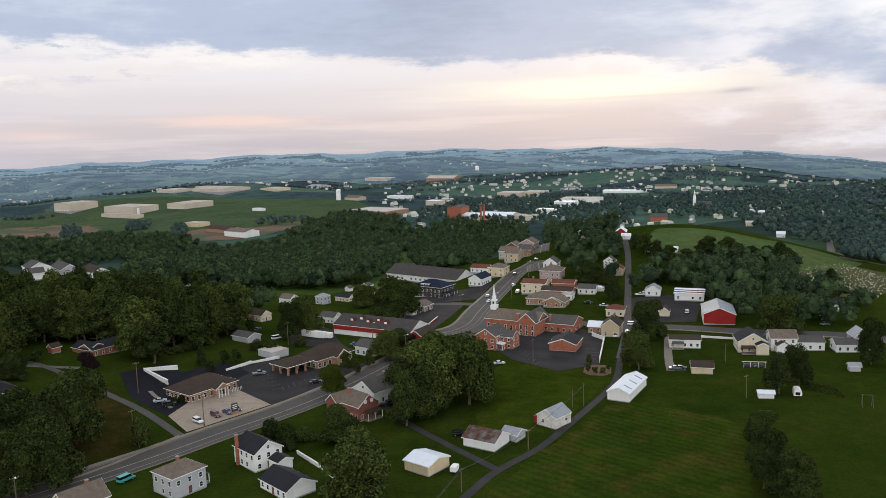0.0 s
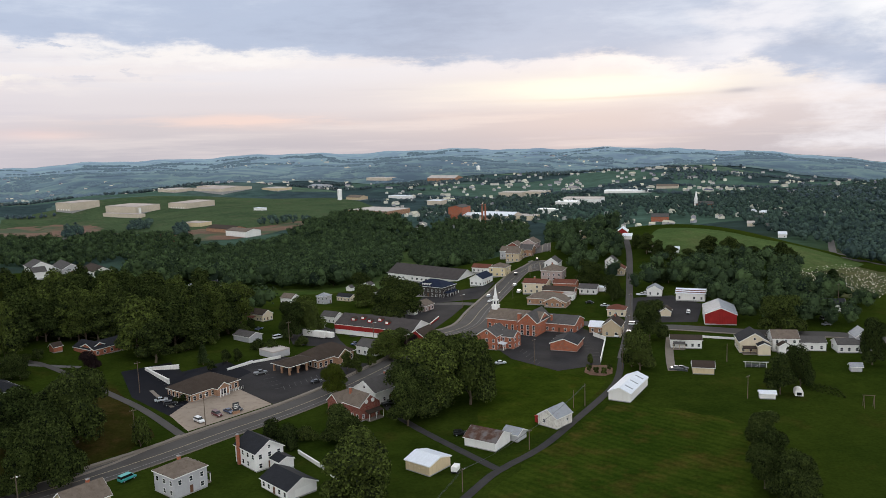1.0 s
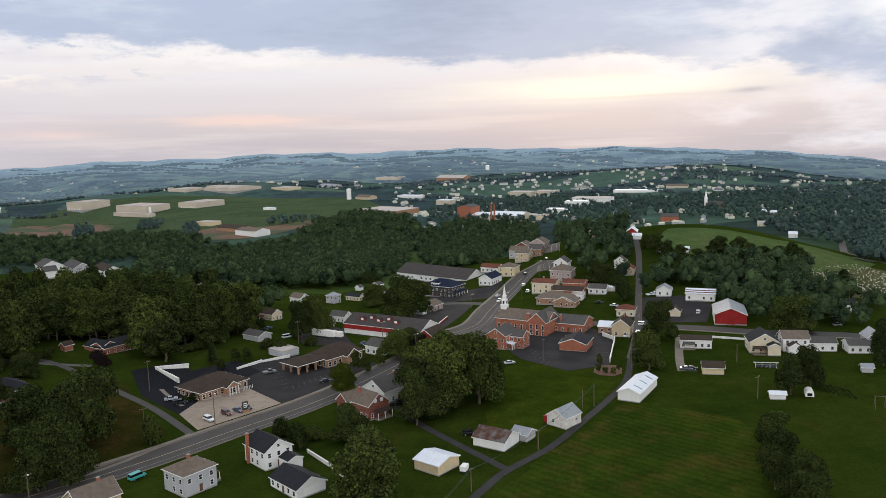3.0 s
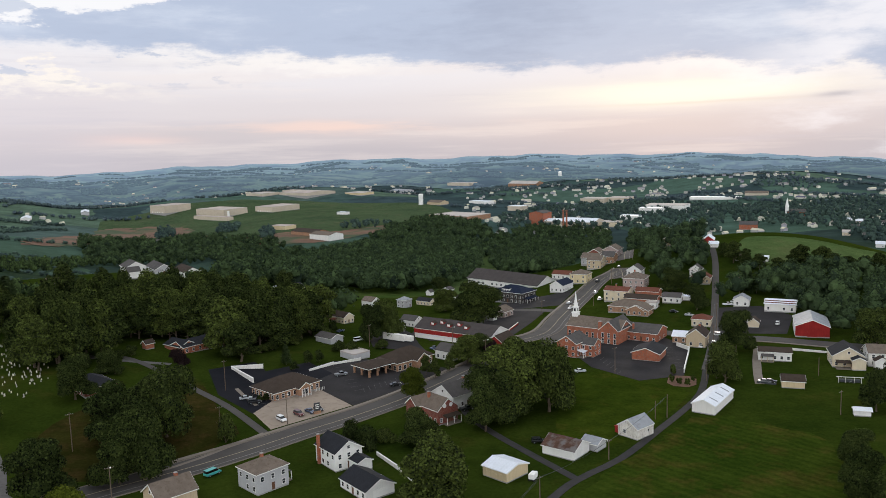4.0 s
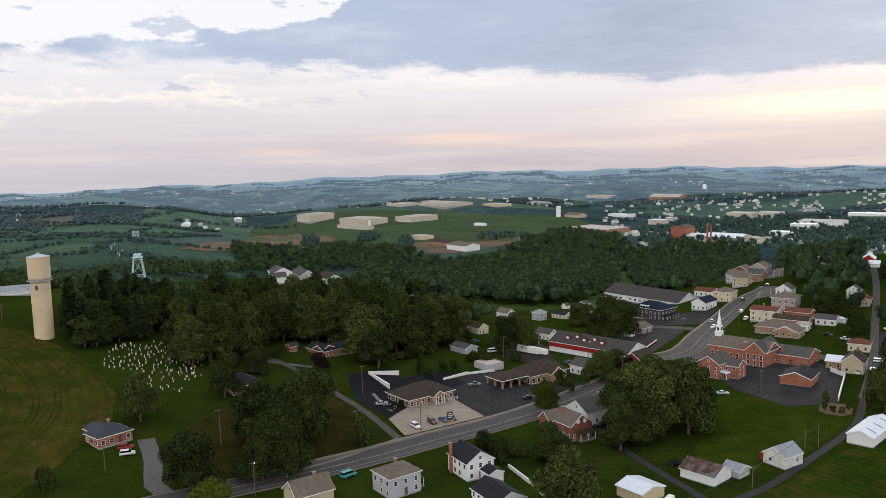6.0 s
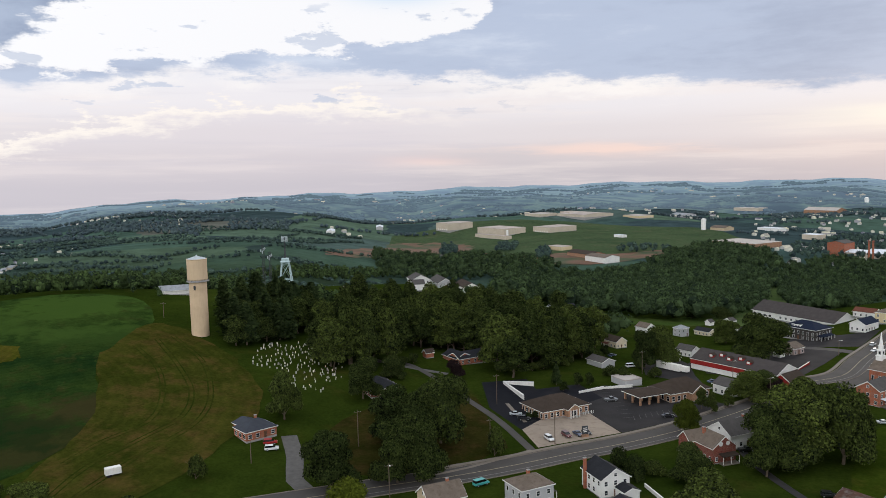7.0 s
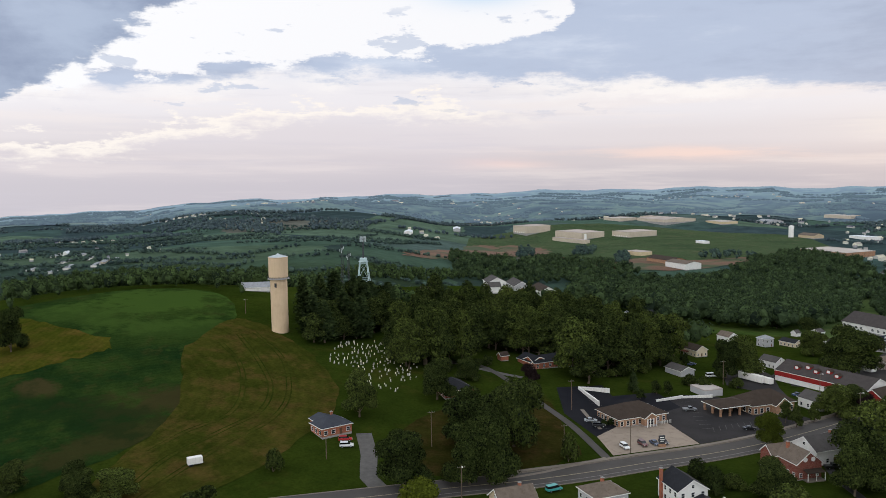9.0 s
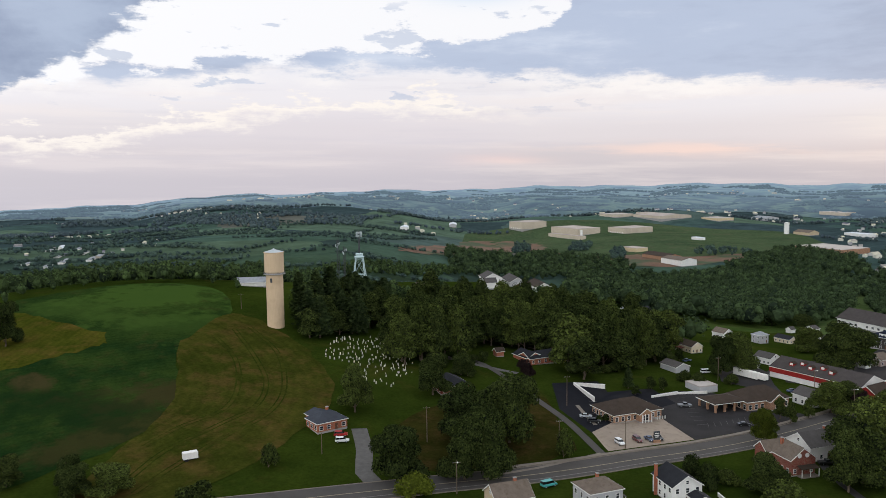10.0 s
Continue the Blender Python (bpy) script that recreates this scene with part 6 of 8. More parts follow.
tree(-228.6, 131.7, 9.3, 10.7, "round", 1, "dark leafy roadside tree on the grass")
tree(-119.4, 209.9, 19.0, 15.0, "round", 1, "large dark broadleaf tree in the roadside clump", "roadside clump")
tree(-118.2, 224.2, 16.9, 13.1, "round", 0, "large dark broadleaf tree in the roadside clump", "roadside clump")
tree(-338.0, 198.8, 19.6, 13.8, "round", 1, "lone broadleaf tree at the field's edge")
tree(-172.1, 152.0, 7.4, 12.0, "bush", 1, "dark leafy shrub at the roadside", name="shrub")
tree(-169.8, 302.1, 8.2, 7.9, "round", 1, "small round tree in the garden")
tree(-150.2, 318.7, 8.3, 8.5, "round", 3, "dark purple-leaved tree before the brick bungalow")
tree(-100.9, 243.8, 10.3, 7.7, "bush", 0, "leafy shrub beside the drive", name="shrub")
for spec in ((-104.1, 284.8, 2.3, 3.2), (-101.9, 285.6, 2.6, 3.2), (-99.4, 288.4, 1.6, 2.4), (-92.6, 294.5, 1.7, 2.4), (-90.6, 298.0, 1.7, 2.2)):
    tree(*spec, "bush", 1, "dark clipped shrub at the bank's foot", "bank shrubs", name="shrub")
# clump in the middle, beside the white house
for spec, tone in (((-15.2, 271.9, 20.6, 23.9), 1), ((2.7, 282.4, 27.3, 22.7), 0), ((-10.7, 276.9, 25.8, 23.3), 0), ((-18.5, 261.9, 18.5, 13.5), 1), ((6.6, 301.3, 18.4, 13.1), 0), ((-9.8, 294.3, 24.8, 20.3), 0), ((-14.1, 302.5, 16.1, 18.6), 1), ((-17.8, 283.3, 15.3, 14.5), 0)):
    tree(*spec, "round", tone, "tall full broadleaf tree in the garden clump", "trees beside the white house")
tree(-28.2, 203.2, 20.3, 21.2, "round", 0, BIG)
tree(-38.6, 246.4, 12.5, 13.3, "round", 1, "dense broadleaf tree on the lawn")
tree(-47.4, 292.5, 13.1, 9.7, "round", 2, "young yellow-green street tree")
tree(-60.6, 246.3, 7.6, 9.4, "bush", 1, "dark hedge shrub beside the house", name="shrub")
tree(-55.1, 244.5, 7.9, 9.3, "bush", 1, "dark hedge shrub beside the house", name="shrub")
tree(-50.4, 249.7, 5.0, 7.5, "bush", 0, "dark hedge shrub beside the house", name="shrub")
tree(-32.3, 423.2, 23.8, 25.6, "round", 1, "large broadleaf tree behind the store")
tree(-41.2, 434.2, 15.8, 15.4, "round", 1, "broadleaf tree behind the store")
tree(-31.1, 343.2, 13.3, 15.3, "round", 0, "broadleaf tree beside the street")
tree(-25.2, 352.9, 11.0, 12.1, "round", 1, "broadleaf tree beside the street")
tree(-21.2, 350.6, 8.3, 10.6, "round", 3, "low dark-leaved street tree")
for spec in ((-42.7, 320.9, 8.8, 5.1), (-47.1, 325.1, 8.9, 4.7), (-38.0, 331.5, 8.2, 4.8), (-46.3, 304.6, 7.0, 4.0)):
    tree(*spec, "tall", 0, "slim young street tree", "young street trees")
tree(-74.7, 389.9, 20.3, 17.5, "round", 0, "leafy tree among the small houses")
tree(-81.4, 383.2, 18.6, 13.9, "round", 1, "leafy tree among the small houses")
tree(-68.5, 562.5, 11.3, 16.7, "round", 1, "round tree in the paddock")
tree(-93.0, 593.1, 7.7, 12.6, "round", 1, "round tree in the paddock")
tree(-55.2, 471.0, 13.7, 16.7, "round", 0, "leafy tree among the small houses")
tree(85.2, 362.5, 19.2, 15.4, "round", 1, "tall dark tree at the street corner")
tree(71.1, 318.3, 17.2, 14.6, "round", 0, "broadleaf tree beside the lane")
tree(68.8, 323.3, 7.4, 9.5, "bush", 0, "leafy hedge shrub by the lane", name="shrub")
tree(77.8, 483.8, 14.7, 16.5, "round", 1, "broadleaf tree behind the houses")
tree(84.1, 445.0, 15.0, 13.4, "round", 1, "broadleaf tree behind the houses")
tree(113.9, 285.2, 15.9, 11.1, "tall", 1, "dark tree on the back lawn")
tree(123.9, 292.1, 16.8, 11.4, "round", 1, "dark tree on the back lawn")
for spec in ((88.5, 233.4, 13.3, 10.7), (86.1, 220.6, 13.0, 11.0), (85.2, 203.8, 13.7, 12.5), (91.8, 246.4, 5.6, 7.7), (84.7, 196.6, 10.7, 11.4), (80.3, 209.4, 12.9, 10.1)):
    tree(*spec, "round", 1, "dark tree in the hedgerow across the meadow", "hedgerow trees")
tree(145.1, 365.3, 18.4, 20.9, "round", 0, "broad tree behind the cream house")
tree(162.1, 316.1, 19.7, 11.4, "round", 1, "leafy garden tree at the roadside")
tree(195.3, 425.3, 16.1, 12.5, "pine", 0, "dark conifer by the cemetery")
tree(-108.8, 332.8, 8.6, 5.0, "pine", 0, "small conifer on the lawn")
tree(-173.2, 302.0, 9.0, 9.4, "round", 1, "small round tree in the garden")
for k, spec in enumerate(((115.4, 474.6, 10.5, 5.5), (118.2, 471.5, 11.8, 5.5), (121.1, 469.4, 10.7, 5.4))):
    tree(*spec, "pine", 0, "narrow conifer in a row", "conifer row")
for spec in ((-100.1, 336.8, 5.2, 6.0), (-95.8, 339.2, 5.2, 5.5), (-91.9, 359.3, 5.5, 6.9), (-84.6, 354.9, 6.7, 6.8), (-102.9, 325.1, 3.8, 4.9), (-73.2, 366.4, 5.2, 6.9)):
    tree(*spec, "bush", 1, "dark shrub along the lot's edge", "shrubs by the lot", name="shrub")
for spec in ((50.8, 318.3, 2.9, 2.8), (53.3, 315.3, 2.7, 2.8), (56.0, 313.9, 2.9, 2.8), (53.0, 328.8, 4.5, 3.4), (59.1, 319.6, 2.4, 2.3)):
    tree(*spec, "bush", 0, "small shrub in the planting bed", "bed shrubs", name="shrub")


def fill(poly, gap, seed, jitter=0.42):
    rng = random.Random(seed)
    xs, ys = [p[0] for p in poly], [p[1] for p in poly]
    out, y, k = [], min(ys), 0
    while y < max(ys):
        x = min(xs) + (gap / 2 if k % 2 else 0)
        while x < max(xs):
            px, py = x + rng.uniform(-jitter, jitter) * gap, y + rng.uniform(-jitter, jitter) * gap
            if inside(px, py, poly):
                out.append((px, py))
            x += gap
        y += gap * 0.87
        k += 1
    return out


HOUSES = [(o.location.x, o.location.y) for o in scene.collection.objects if o.get("category") in ("house", "shed", "garage", "barn", "building", "shops", "store")]


def free(x, y, r):
    return all((x - a) ** 2 + (y - b) ** 2 > r * r for a, b in HOUSES)


for spec in ((157.2, 511.2, 14.4, 12.7), (167.7, 505.2, 15.1, 13.4), (170.5, 498.4, 13.4, 10.3), (152.3, 509.8, 9.8, 8.9), (197.1, 498.5, 14.4, 12.7), (197.3, 486.8, 14.2, 11.0), (191.0, 499.9, 11.4, 10.5), (182.2, 503.3, 9.8, 10.5), (122.0, 529.0, 14.6, 11.4), (127.1, 519.9, 11.7, 9.7), (133.1, 511.0, 10.5, 10.3), (119.4, 543.0, 9.8, 9.3), (142.0, 503.3, 9.6, 10.2)):
    tree(*spec, "tall", 1, "dark broadleaf tree at the pasture's edge", "trees below the pasture")
# the near wood, tree by tree
WOOD_A = [(-204.0, 281.6), (-178.8, 325.0), (-167.5, 350.8), (-133.0, 340.4), (-119.4, 364.1), (-105.6, 400.0), (-109.1, 446.6), (-139.4, 452.3), (-189.0, 423.6), (-247.1, 380.2)]
WOOD_A2 = [(-192.4, 299.7), (-187.1, 321.7), (-179.8, 354.6), (-148.8, 346.1), (-129.4, 331.0), (-122.2, 345.7), (-143.4, 412.2), (-181.3, 420.2), (-214.4, 398.3), (-226.6, 350.4)]
rng_ = random.Random(9)
WOOD_SPOTS = sorted((p for p in fill(WOOD_A, 11, 3) + fill(WOOD_A2, 11, 4) if free(*p, 14)), key=lambda p: p[0] ** 2 + p[1] ** 2)
for px, py in WOOD_SPOTS[:150]:
    tree(px, py, rng_.uniform(17, 29), rng_.uniform(12, 18), "tall", rng_.choice((0, 0, 1, 1, 1)), "tall broadleaf tree in the dense wood", "trees of the near wood")
# the pine grove beside the water tower
for px, py in fill([(-262.2, 294.8), (-247.8, 291.4), (-237.8, 311.2), (-241.7, 344.3), (-258.8, 373.7), (-273.7, 367.7), (-286.4, 343.7), (-278.0, 314.3)], 8.5, 5)[:60]:
    if rng_.random() < 0.4:
        tree(px, py, rng_.uniform(12, 19), rng_.uniform(10, 14), "tall", 1, "dark broadleaf tree among the grove's pines", "trees of the grove")
    else:
        tree(px, py, rng_.uniform(14, 22), rng_.uniform(10, 15), "pine", 0, "tall dark pine in the grove by the tower", "pines of the grove")
# undergrowth along the edge of the wood
for a_, b_ in zip([(-186.5, 300.1), (-178.0, 323.4), (-166.6, 348.9), (-132.3, 338.6), (-118.8, 362.0), (-104.9, 397.4)], [(-178.0, 323.4), (-166.6, 348.9), (-132.3, 338.6), (-118.8, 362.0), (-104.9, 397.4), (-107.2, 445.3)]):
    for k in range(4):
        t = (k + rng_.random()) / 4
        px, py = a_[0] + (b_[0] - a_[0]) * t, a_[1] + (b_[1] - a_[1]) * t
        if free(px, py, 11):
            tree(px, py, rng_.uniform(3.5, 7), rng_.uniform(5, 8), "bush", rng_.choice((0, 1, 1)), "leafy undergrowth at the edge of the wood", "undergrowth", "shrub")


def woodland(name, spots, mat, seed, hmin, hmax, leaves, label, wide=(0.6, 0.85), lobes=3, fine=0.075):
    """Many trees as one mass: crowns of several uneven lobes thick with leaf clumps."""
    rng = np.random.RandomState(seed)
    ico = bmesh.new()
    bmesh.ops.create_icosphere(ico, subdivisions=1, radius=1.0)
    iv = np.array([v.co[:] for v in ico.verts])
    ifc = np.array([[v.index for v in f.verts] for f in ico.faces])
    ico.free()
    V, T, count = [], [], 0
    for x, y in spots:
        h = hmin + (hmax - hmin) * rng.rand() ** 1.3
        w = h * rng.uniform(*wide) * 0.5
        z = ground(x, y)
        for k in range(lobes):
            if k == 0:
                o, r = np.array([x, y, z + h * 0.47]), np.array([w * 0.85, w * 0.85, h * 0.46])
            else:
                a = 2.4 * k + rng.uniform(0, 1.4)
                o = np.array([x + 0.62 * w * math.cos(a), y + 0.62 * w * math.sin(a), z + h * rng.uniform(0.34, 0.80)])
                r = np.array([w, w, w]) * rng.uniform(0.42, 0.68)
            rough = 1 + 0.14 * rng.randn(len(iv))
            V.append(o + iv * rough[:, None] * r * 0.74)
            T.append(ifc + count)
            count += len(iv)
            m = leaves if k == 0 else leaves // 2
            d = rng.randn(m, 3)
            d /= np.linalg.norm(d, axis=1)[:, None]
            d[:, 2] = np.where(d[:, 2] < -0.4, -d[:, 2], d[:, 2])
            pos = o + d * r * (0.74 + 0.38 * rng.rand(m))[:, None]
            nrm = d + 0.6 * rng.randn(m, 3)
            nrm /= np.linalg.norm(nrm, axis=1)[:, None]
            t = np.cross(nrm, rng.randn(m, 3))
            t /= np.linalg.norm(t, axis=1)[:, None]
            q = np.cross(nrm, t)
            s = h * fine * (0.55 + 0.8 * rng.rand(m))[:, None]
            tri = np.stack([pos - t * s, pos + t * s * 0.7 + q * s * 0.8, pos + t * s * 0.4 - q * s * 0.9], 1).reshape(-1, 3)
            V.append(tri)
            T.append(np.arange(m * 3).reshape(-1, 3) + count)
            count += m * 3
    V, T = np.concatenate(V), np.concatenate(T)
    me = bpy.data.meshes.new(name)
    me.from_pydata(V.tolist(), [], T.tolist())
    me.materials.append(mat)
    return tagged(new(name, me), label, "woodland", kind="stuff")


spots = fill([(-618.9, 1039.0), (-453.7, 1122.2), (-385.0, 1216.7), (-405.4, 1283.6), (-529.1, 1316.2), (-751.5, 1269.0)], 15, 31) + fill([(-270.0, 1286.9), (-202.7, 1295.7), (-127.1, 1271.9), (-80.4, 1084.6), (-67.0, 1185.3), (-80.2, 1371.4), (-141.5, 1523.8), (-223.9, 1537.0), (-260.9, 1433.4)], 13, 32)
spots += fill([(-186.9, 457.3), (-135.7, 545.3), (-88.9, 553.9), (-65.8, 604.6), (-57.6, 736.6), (-80.4, 1084.6), (-127.1, 1271.9), (-223.7, 1320.4), (-304.7, 1209.2), (-439.8, 1120.0)], 12, 11)
low_spots = fill([(-269.5, 323.3), (-260.6, 349.9), (-245.6, 390.6), (-189.0, 437.8), (-178.1, 510.1), (-328.3, 939.7), (-204.1, 472.4), (-240.4, 440.5), (-281.5, 409.6), (-313.0, 376.0), (-300.8, 339.6)], 9.5, 12)
low_spots += fill([(-360.9, 393.6), (-587.0, 705.7), (-564.9, 822.5), (-608.8, 1116.2), (-498.7, 1174.5), (-385.4, 1102.1), (-426.5, 1219.0), (-623.7, 1228.2), (-641.9, 935.2), (-616.1, 740.8), (-641.9, 692.3)], 10, 25)
low_spots += fill([(-402.5, 234.0), (-410.6, 258.2), (-395.9, 298.2), (-367.3, 329.1), (-332.5, 330.7), (-360.9, 389.0), (-713.7, 770.3), (-854.8, 729.4), (-917.9, 652.2), (-914.0, 533.3)], 11, 19)
woodland("woodland", [p for p in low_spots if free(*p, 22)], RIDGE_LEAF, 7, 7, 13, 60, "dark green broadleaf trees along the ridge", fine=0.05)
woodland("woodland", [p for p in spots if free(*p, 16)] + WOOD_SPOTS[150:], MID_LEAF, 1, 11, 21, 110, "dense dark green broadleaf woodland", (0.75, 1.0), 4, 0.042)
spots = fill([(120.1, 467.5), (131.2, 446.3), (136.4, 401.2), (139.1, 386.0), (154.8, 368.2), (190.5, 378.6), (212.9, 418.3), (186.4, 438.0), (190.6, 470.0), (177.3, 494.0), (153.5, 500.8), (136.0, 489.6)], 9.5, 13)
spots += fill([(66.1, 520.4), (86.2, 476.1), (96.3, 482.2), (109.7, 548.3), (221.0, 1332.0), (148.6, 1372.7), (72.1, 580.7)], 10, 14) + fill([(-57.9, 962.2), (-4.5, 611.3), (48.4, 1068.4), (103.9, 1177.8), (117.2, 1373.5), (1.4, 1425.6), (-78.1, 1333.2)], 12, 15)
spots += fill([(98.4, 458.0), (124.1, 471.9), (129.3, 503.4), (111.4, 510.9)], 14, 24)
woodland("woodland", [p for p in spots if free(*p, 13)], MID_LEAF, 2, 9, 17, 120, "dark green trees among the houses and behind the barn", (0.7, 0.95), 4, 0.038)
spots = fill([(346.0, 1493.4), (428.3, 1268.3), (396.0, 949.1), (421.6, 886.4), (437.6, 828.5), (986.5, 1141.9), (3315.3, 3492.1), (762.6, 1895.8), (568.9, 1904.4), (425.7, 1982.2)], 17, 16) + fill([(247.8, 523.2), (285.9, 540.4), (351.9, 620.2), (515.6, 914.1), (442.6, 930.9)], 9, 17)
spots += fill([(-67.5, 1430.8), (151.6, 1400.0), (293.6, 1364.9), (444.0, 1971.3), (292.2, 2175.7), (117.8, 2226.7), (-77.1, 1645.0)], 19, 18)
spots += fill([(-591.4, 1446.2), (-561.4, 1470.3), (-625.4, 1657.3), (-677.4, 1691.7)], 12, 41) + fill([(-667.7, 1362.0), (-649.7, 1396.8), (-788.8, 1699.3), (-820.6, 1698.1)], 13, 42) + fill([(-462.9, 1307.2), (-445.4, 1337.6), (-494.2, 1488.2), (-512.8, 1471.2)], 12, 43) + fill([(-360.9, 1442.1), (-266.8, 1467.4), (-279.0, 1536.6), (-358.0, 1517.2)], 17, 44)
woodland("woodland", [p for p in spots if free(*p, 16)], LEAF_HAZE, 3, 9, 16, 18, "dark trees spread through the distant town", (0.7, 1.0), 2)


# ---- water tower and masts on the hill ----
WT = thing("water_tower", -270.9, 293.2, 0, "tall buff standpipe water tower with a ringed upper tank", "water tower")
bm = bmesh.new()
lathe(bm, [(3.95, -2.0), (3.95, 27.6)], 48)
part("shaft", bm, TANK, WT)
bm = bmesh.new()
lathe(bm, [(4.3, 28.3), (4.5, 28.5), (4.5, 38.6), (4.65, 38.7), (4.65, 39.0), (4.4, 39.05), (2.2, 39.7), (0.3, 40.4)], 48)
part("tank", bm, TANK, WT)
bm = bmesh.new()
lathe(bm, [(4.42, 39.07), (2.25, 39.75), (0.35, 40.45), (0.35, 40.9), (0.05, 41.0)], 48)
part("tank_roof", bm, STEEL, WT, "pale grey domed cap")
WT.scale = (1.03, 1.03, 0.925)
bm = bmesh.new()
lathe(bm, [(4.1, 27.3), (5.1, 27.5), (5.1, 27.75), (4.2, 28.35)], 48)
WALKWAY = part("walkway", bm, STONE_BASE, WT, "dark ring walkway round the tank")
bm = bmesh.new()
for k in range(36):
    a = 2 * math.pi * k / 36
    rod(bm, (5.0 * math.cos(a), 5.0 * math.sin(a), 27.7), (5.0 * math.cos(a), 5.0 * math.sin(a), 28.8), 0.04, seg=5)
for zz in (28.3, 28.8):
    for k in range(36):
        a, b = 2 * math.pi * k / 36, 2 * math.pi * (k + 1) / 36
        rod(bm, (5.0 * math.cos(a), 5.0 * math.sin(a), zz), (5.0 * math.cos(b), 5.0 * math.sin(b), zz), 0.035, seg=5)
part("handrail", bm, DARK_STEEL, WALKWAY)
bm = bmesh.new()
box(bm, 1.4, -3.75, 24.6, 1.0, 0.3, 2.2)
part("hatch", bm, DARK_STEEL, WT, "dark access hatch")
for zz in (5.0, 11.0, 17.0, 22.5):
    bm = bmesh.new()
    lathe(bm, [(3.91, zz), (3.99, zz + 0.04), (3.99, zz + 0.16), (3.91, zz + 0.2)], 48)
    part("weld_seam", bm, TANK, WT)

CT = thing("antenna_tower", -281.6, 375.5, 30, "pale blue four-legged steel tower with a tall antenna pole", "tower")
for sx in (-1, 1):
    for sy in (-1, 1):
        bm = bmesh.new()
        rod(bm, (sx * 7.0, sy * 7.0, -1), (sx * 2.7, sy * 2.7, 31), 0.42, 0.34, 8)
        part("leg", bm, PALE_STEEL, CT)
for zz in (9, 19, 30):
    r = 7.0 - 4.3 * zz / 31
    bm = bmesh.new()
    for a, b in (((-r, -r), (r, -r)), ((r, -r), (r, r)), ((r, r), (-r, r)), ((-r, r), (-r, -r))):
        rod(bm, (*a, zz), (*b, zz), 0.2, seg=6)
    part("girt", bm, PALE_STEEL, CT)
for z0, z1 in ((0, 9), (9, 19), (19, 30)):
    bm = bmesh.new()
    r0, r1 = 7.0 - 4.3 * z0 / 31, 7.0 - 4.3 * z1 / 31
    for sx, sy, tx, ty in ((-1, -1, 1, -1), (1, -1, 1, 1), (1, 1, -1, 1), (-1, 1, -1, -1)):
        rod(bm, (sx * r0, sy * r0, z0), (tx * r1, ty * r1, z1), 0.09, seg=5)
        rod(bm, (tx * r0, ty * r0, z0), (sx * r1, sy * r1, z1), 0.09, seg=5)
    part("bracing", bm, PALE_STEEL, CT)
bm = bmesh.new()
lathe(bm, [(3.6, 31), (4.0, 31.2), (4.0, 31.7), (3.0, 32.0), (3.0, 33.6), (2.6, 34.0)], 24)
part("platform", bm, PALE_STEEL, CT)
CT.scale = (0.72, 0.72, 0.80)
bm = bmesh.new()
rod(bm, (0, 0, 33), (0, 0, 49), 0.75, 0.5, 12)
part("antenna_pole", bm, DARK_STEEL, CT)
for zz in (46.5, 48.5):
    bm = bmesh.new()
    for k in range(12):
        a = 2 * math.pi * k / 12
        box(bm, 2.3 * math.cos(a), 2.3 * math.sin(a), zz, 0.35, 0.5, 1.7, Matrix.Rotation(a, 4, "Z"))
    for k in range(3):
        a = 2 * math.pi * k / 3
        rod(bm, (0, 0, zz), (2.3 * math.cos(a), 2.3 * math.sin(a), zz), 0.1, seg=5)
        rod(bm, (2.3 * math.cos(a), 2.3 * math.sin(a), zz), (2.3 * math.cos(a + 2.09), 2.3 * math.sin(a + 2.09), zz), 0.1, seg=5)
    part("antenna_array", bm, STEEL, CT, "ring of grey antenna panels")


def lattice_mast(x, y, h, w, label):
    ob = thing("lattice_mast", x, y, 20, label, "mast")
    bm = bmesh.new()
    c = [(w * math.cos(k * 2.094), w * math.sin(k * 2.094)) for k in range(3)]
    bm.free()
    for a in c:
        bm = bmesh.new()
        rod(bm, (*a, -1), (*a, h), 0.11, seg=5)
        part("upright", bm, DARK_STEEL, ob)
    bm = bmesh.new()
    z = 0.0
    while z < h - w:
        for k in range(3):
            rod(bm, (*c[k], z), (*c[(k + 1) % 3], z + 2 * w), 0.05, seg=4)
            rod(bm, (*c[k], z + 2 * w), (*c[(k + 1) % 3], z + 2 * w), 0.05, seg=4)
        z += 2 * w
    part("lacing", bm, DARK_STEEL, ob)
    for k in range(4):
        bm = bmesh.new()
        a = k * 1.57
        box(bm, 1.2 * math.cos(a), 1.2 * math.sin(a), h - 2 - k * 0.7, 0.25, 0.35, 1.5, Matrix.Rotation(a, 4, "Z"))
        rod(bm, (0, 0, h - 2), (1.5 * math.cos(a), 1.5 * math.sin(a), h - 2 - k * 0.7), 0.06, seg=5)
        part("antenna", bm, STEEL, ob)
    return ob


lattice_mast(-294.6, 372.4, 33, 0.8, "thin steel lattice mast with white antennas")
lattice_mast(-289.6, 371.9, 30, 0.7, "thin steel lattice mast in the trees")


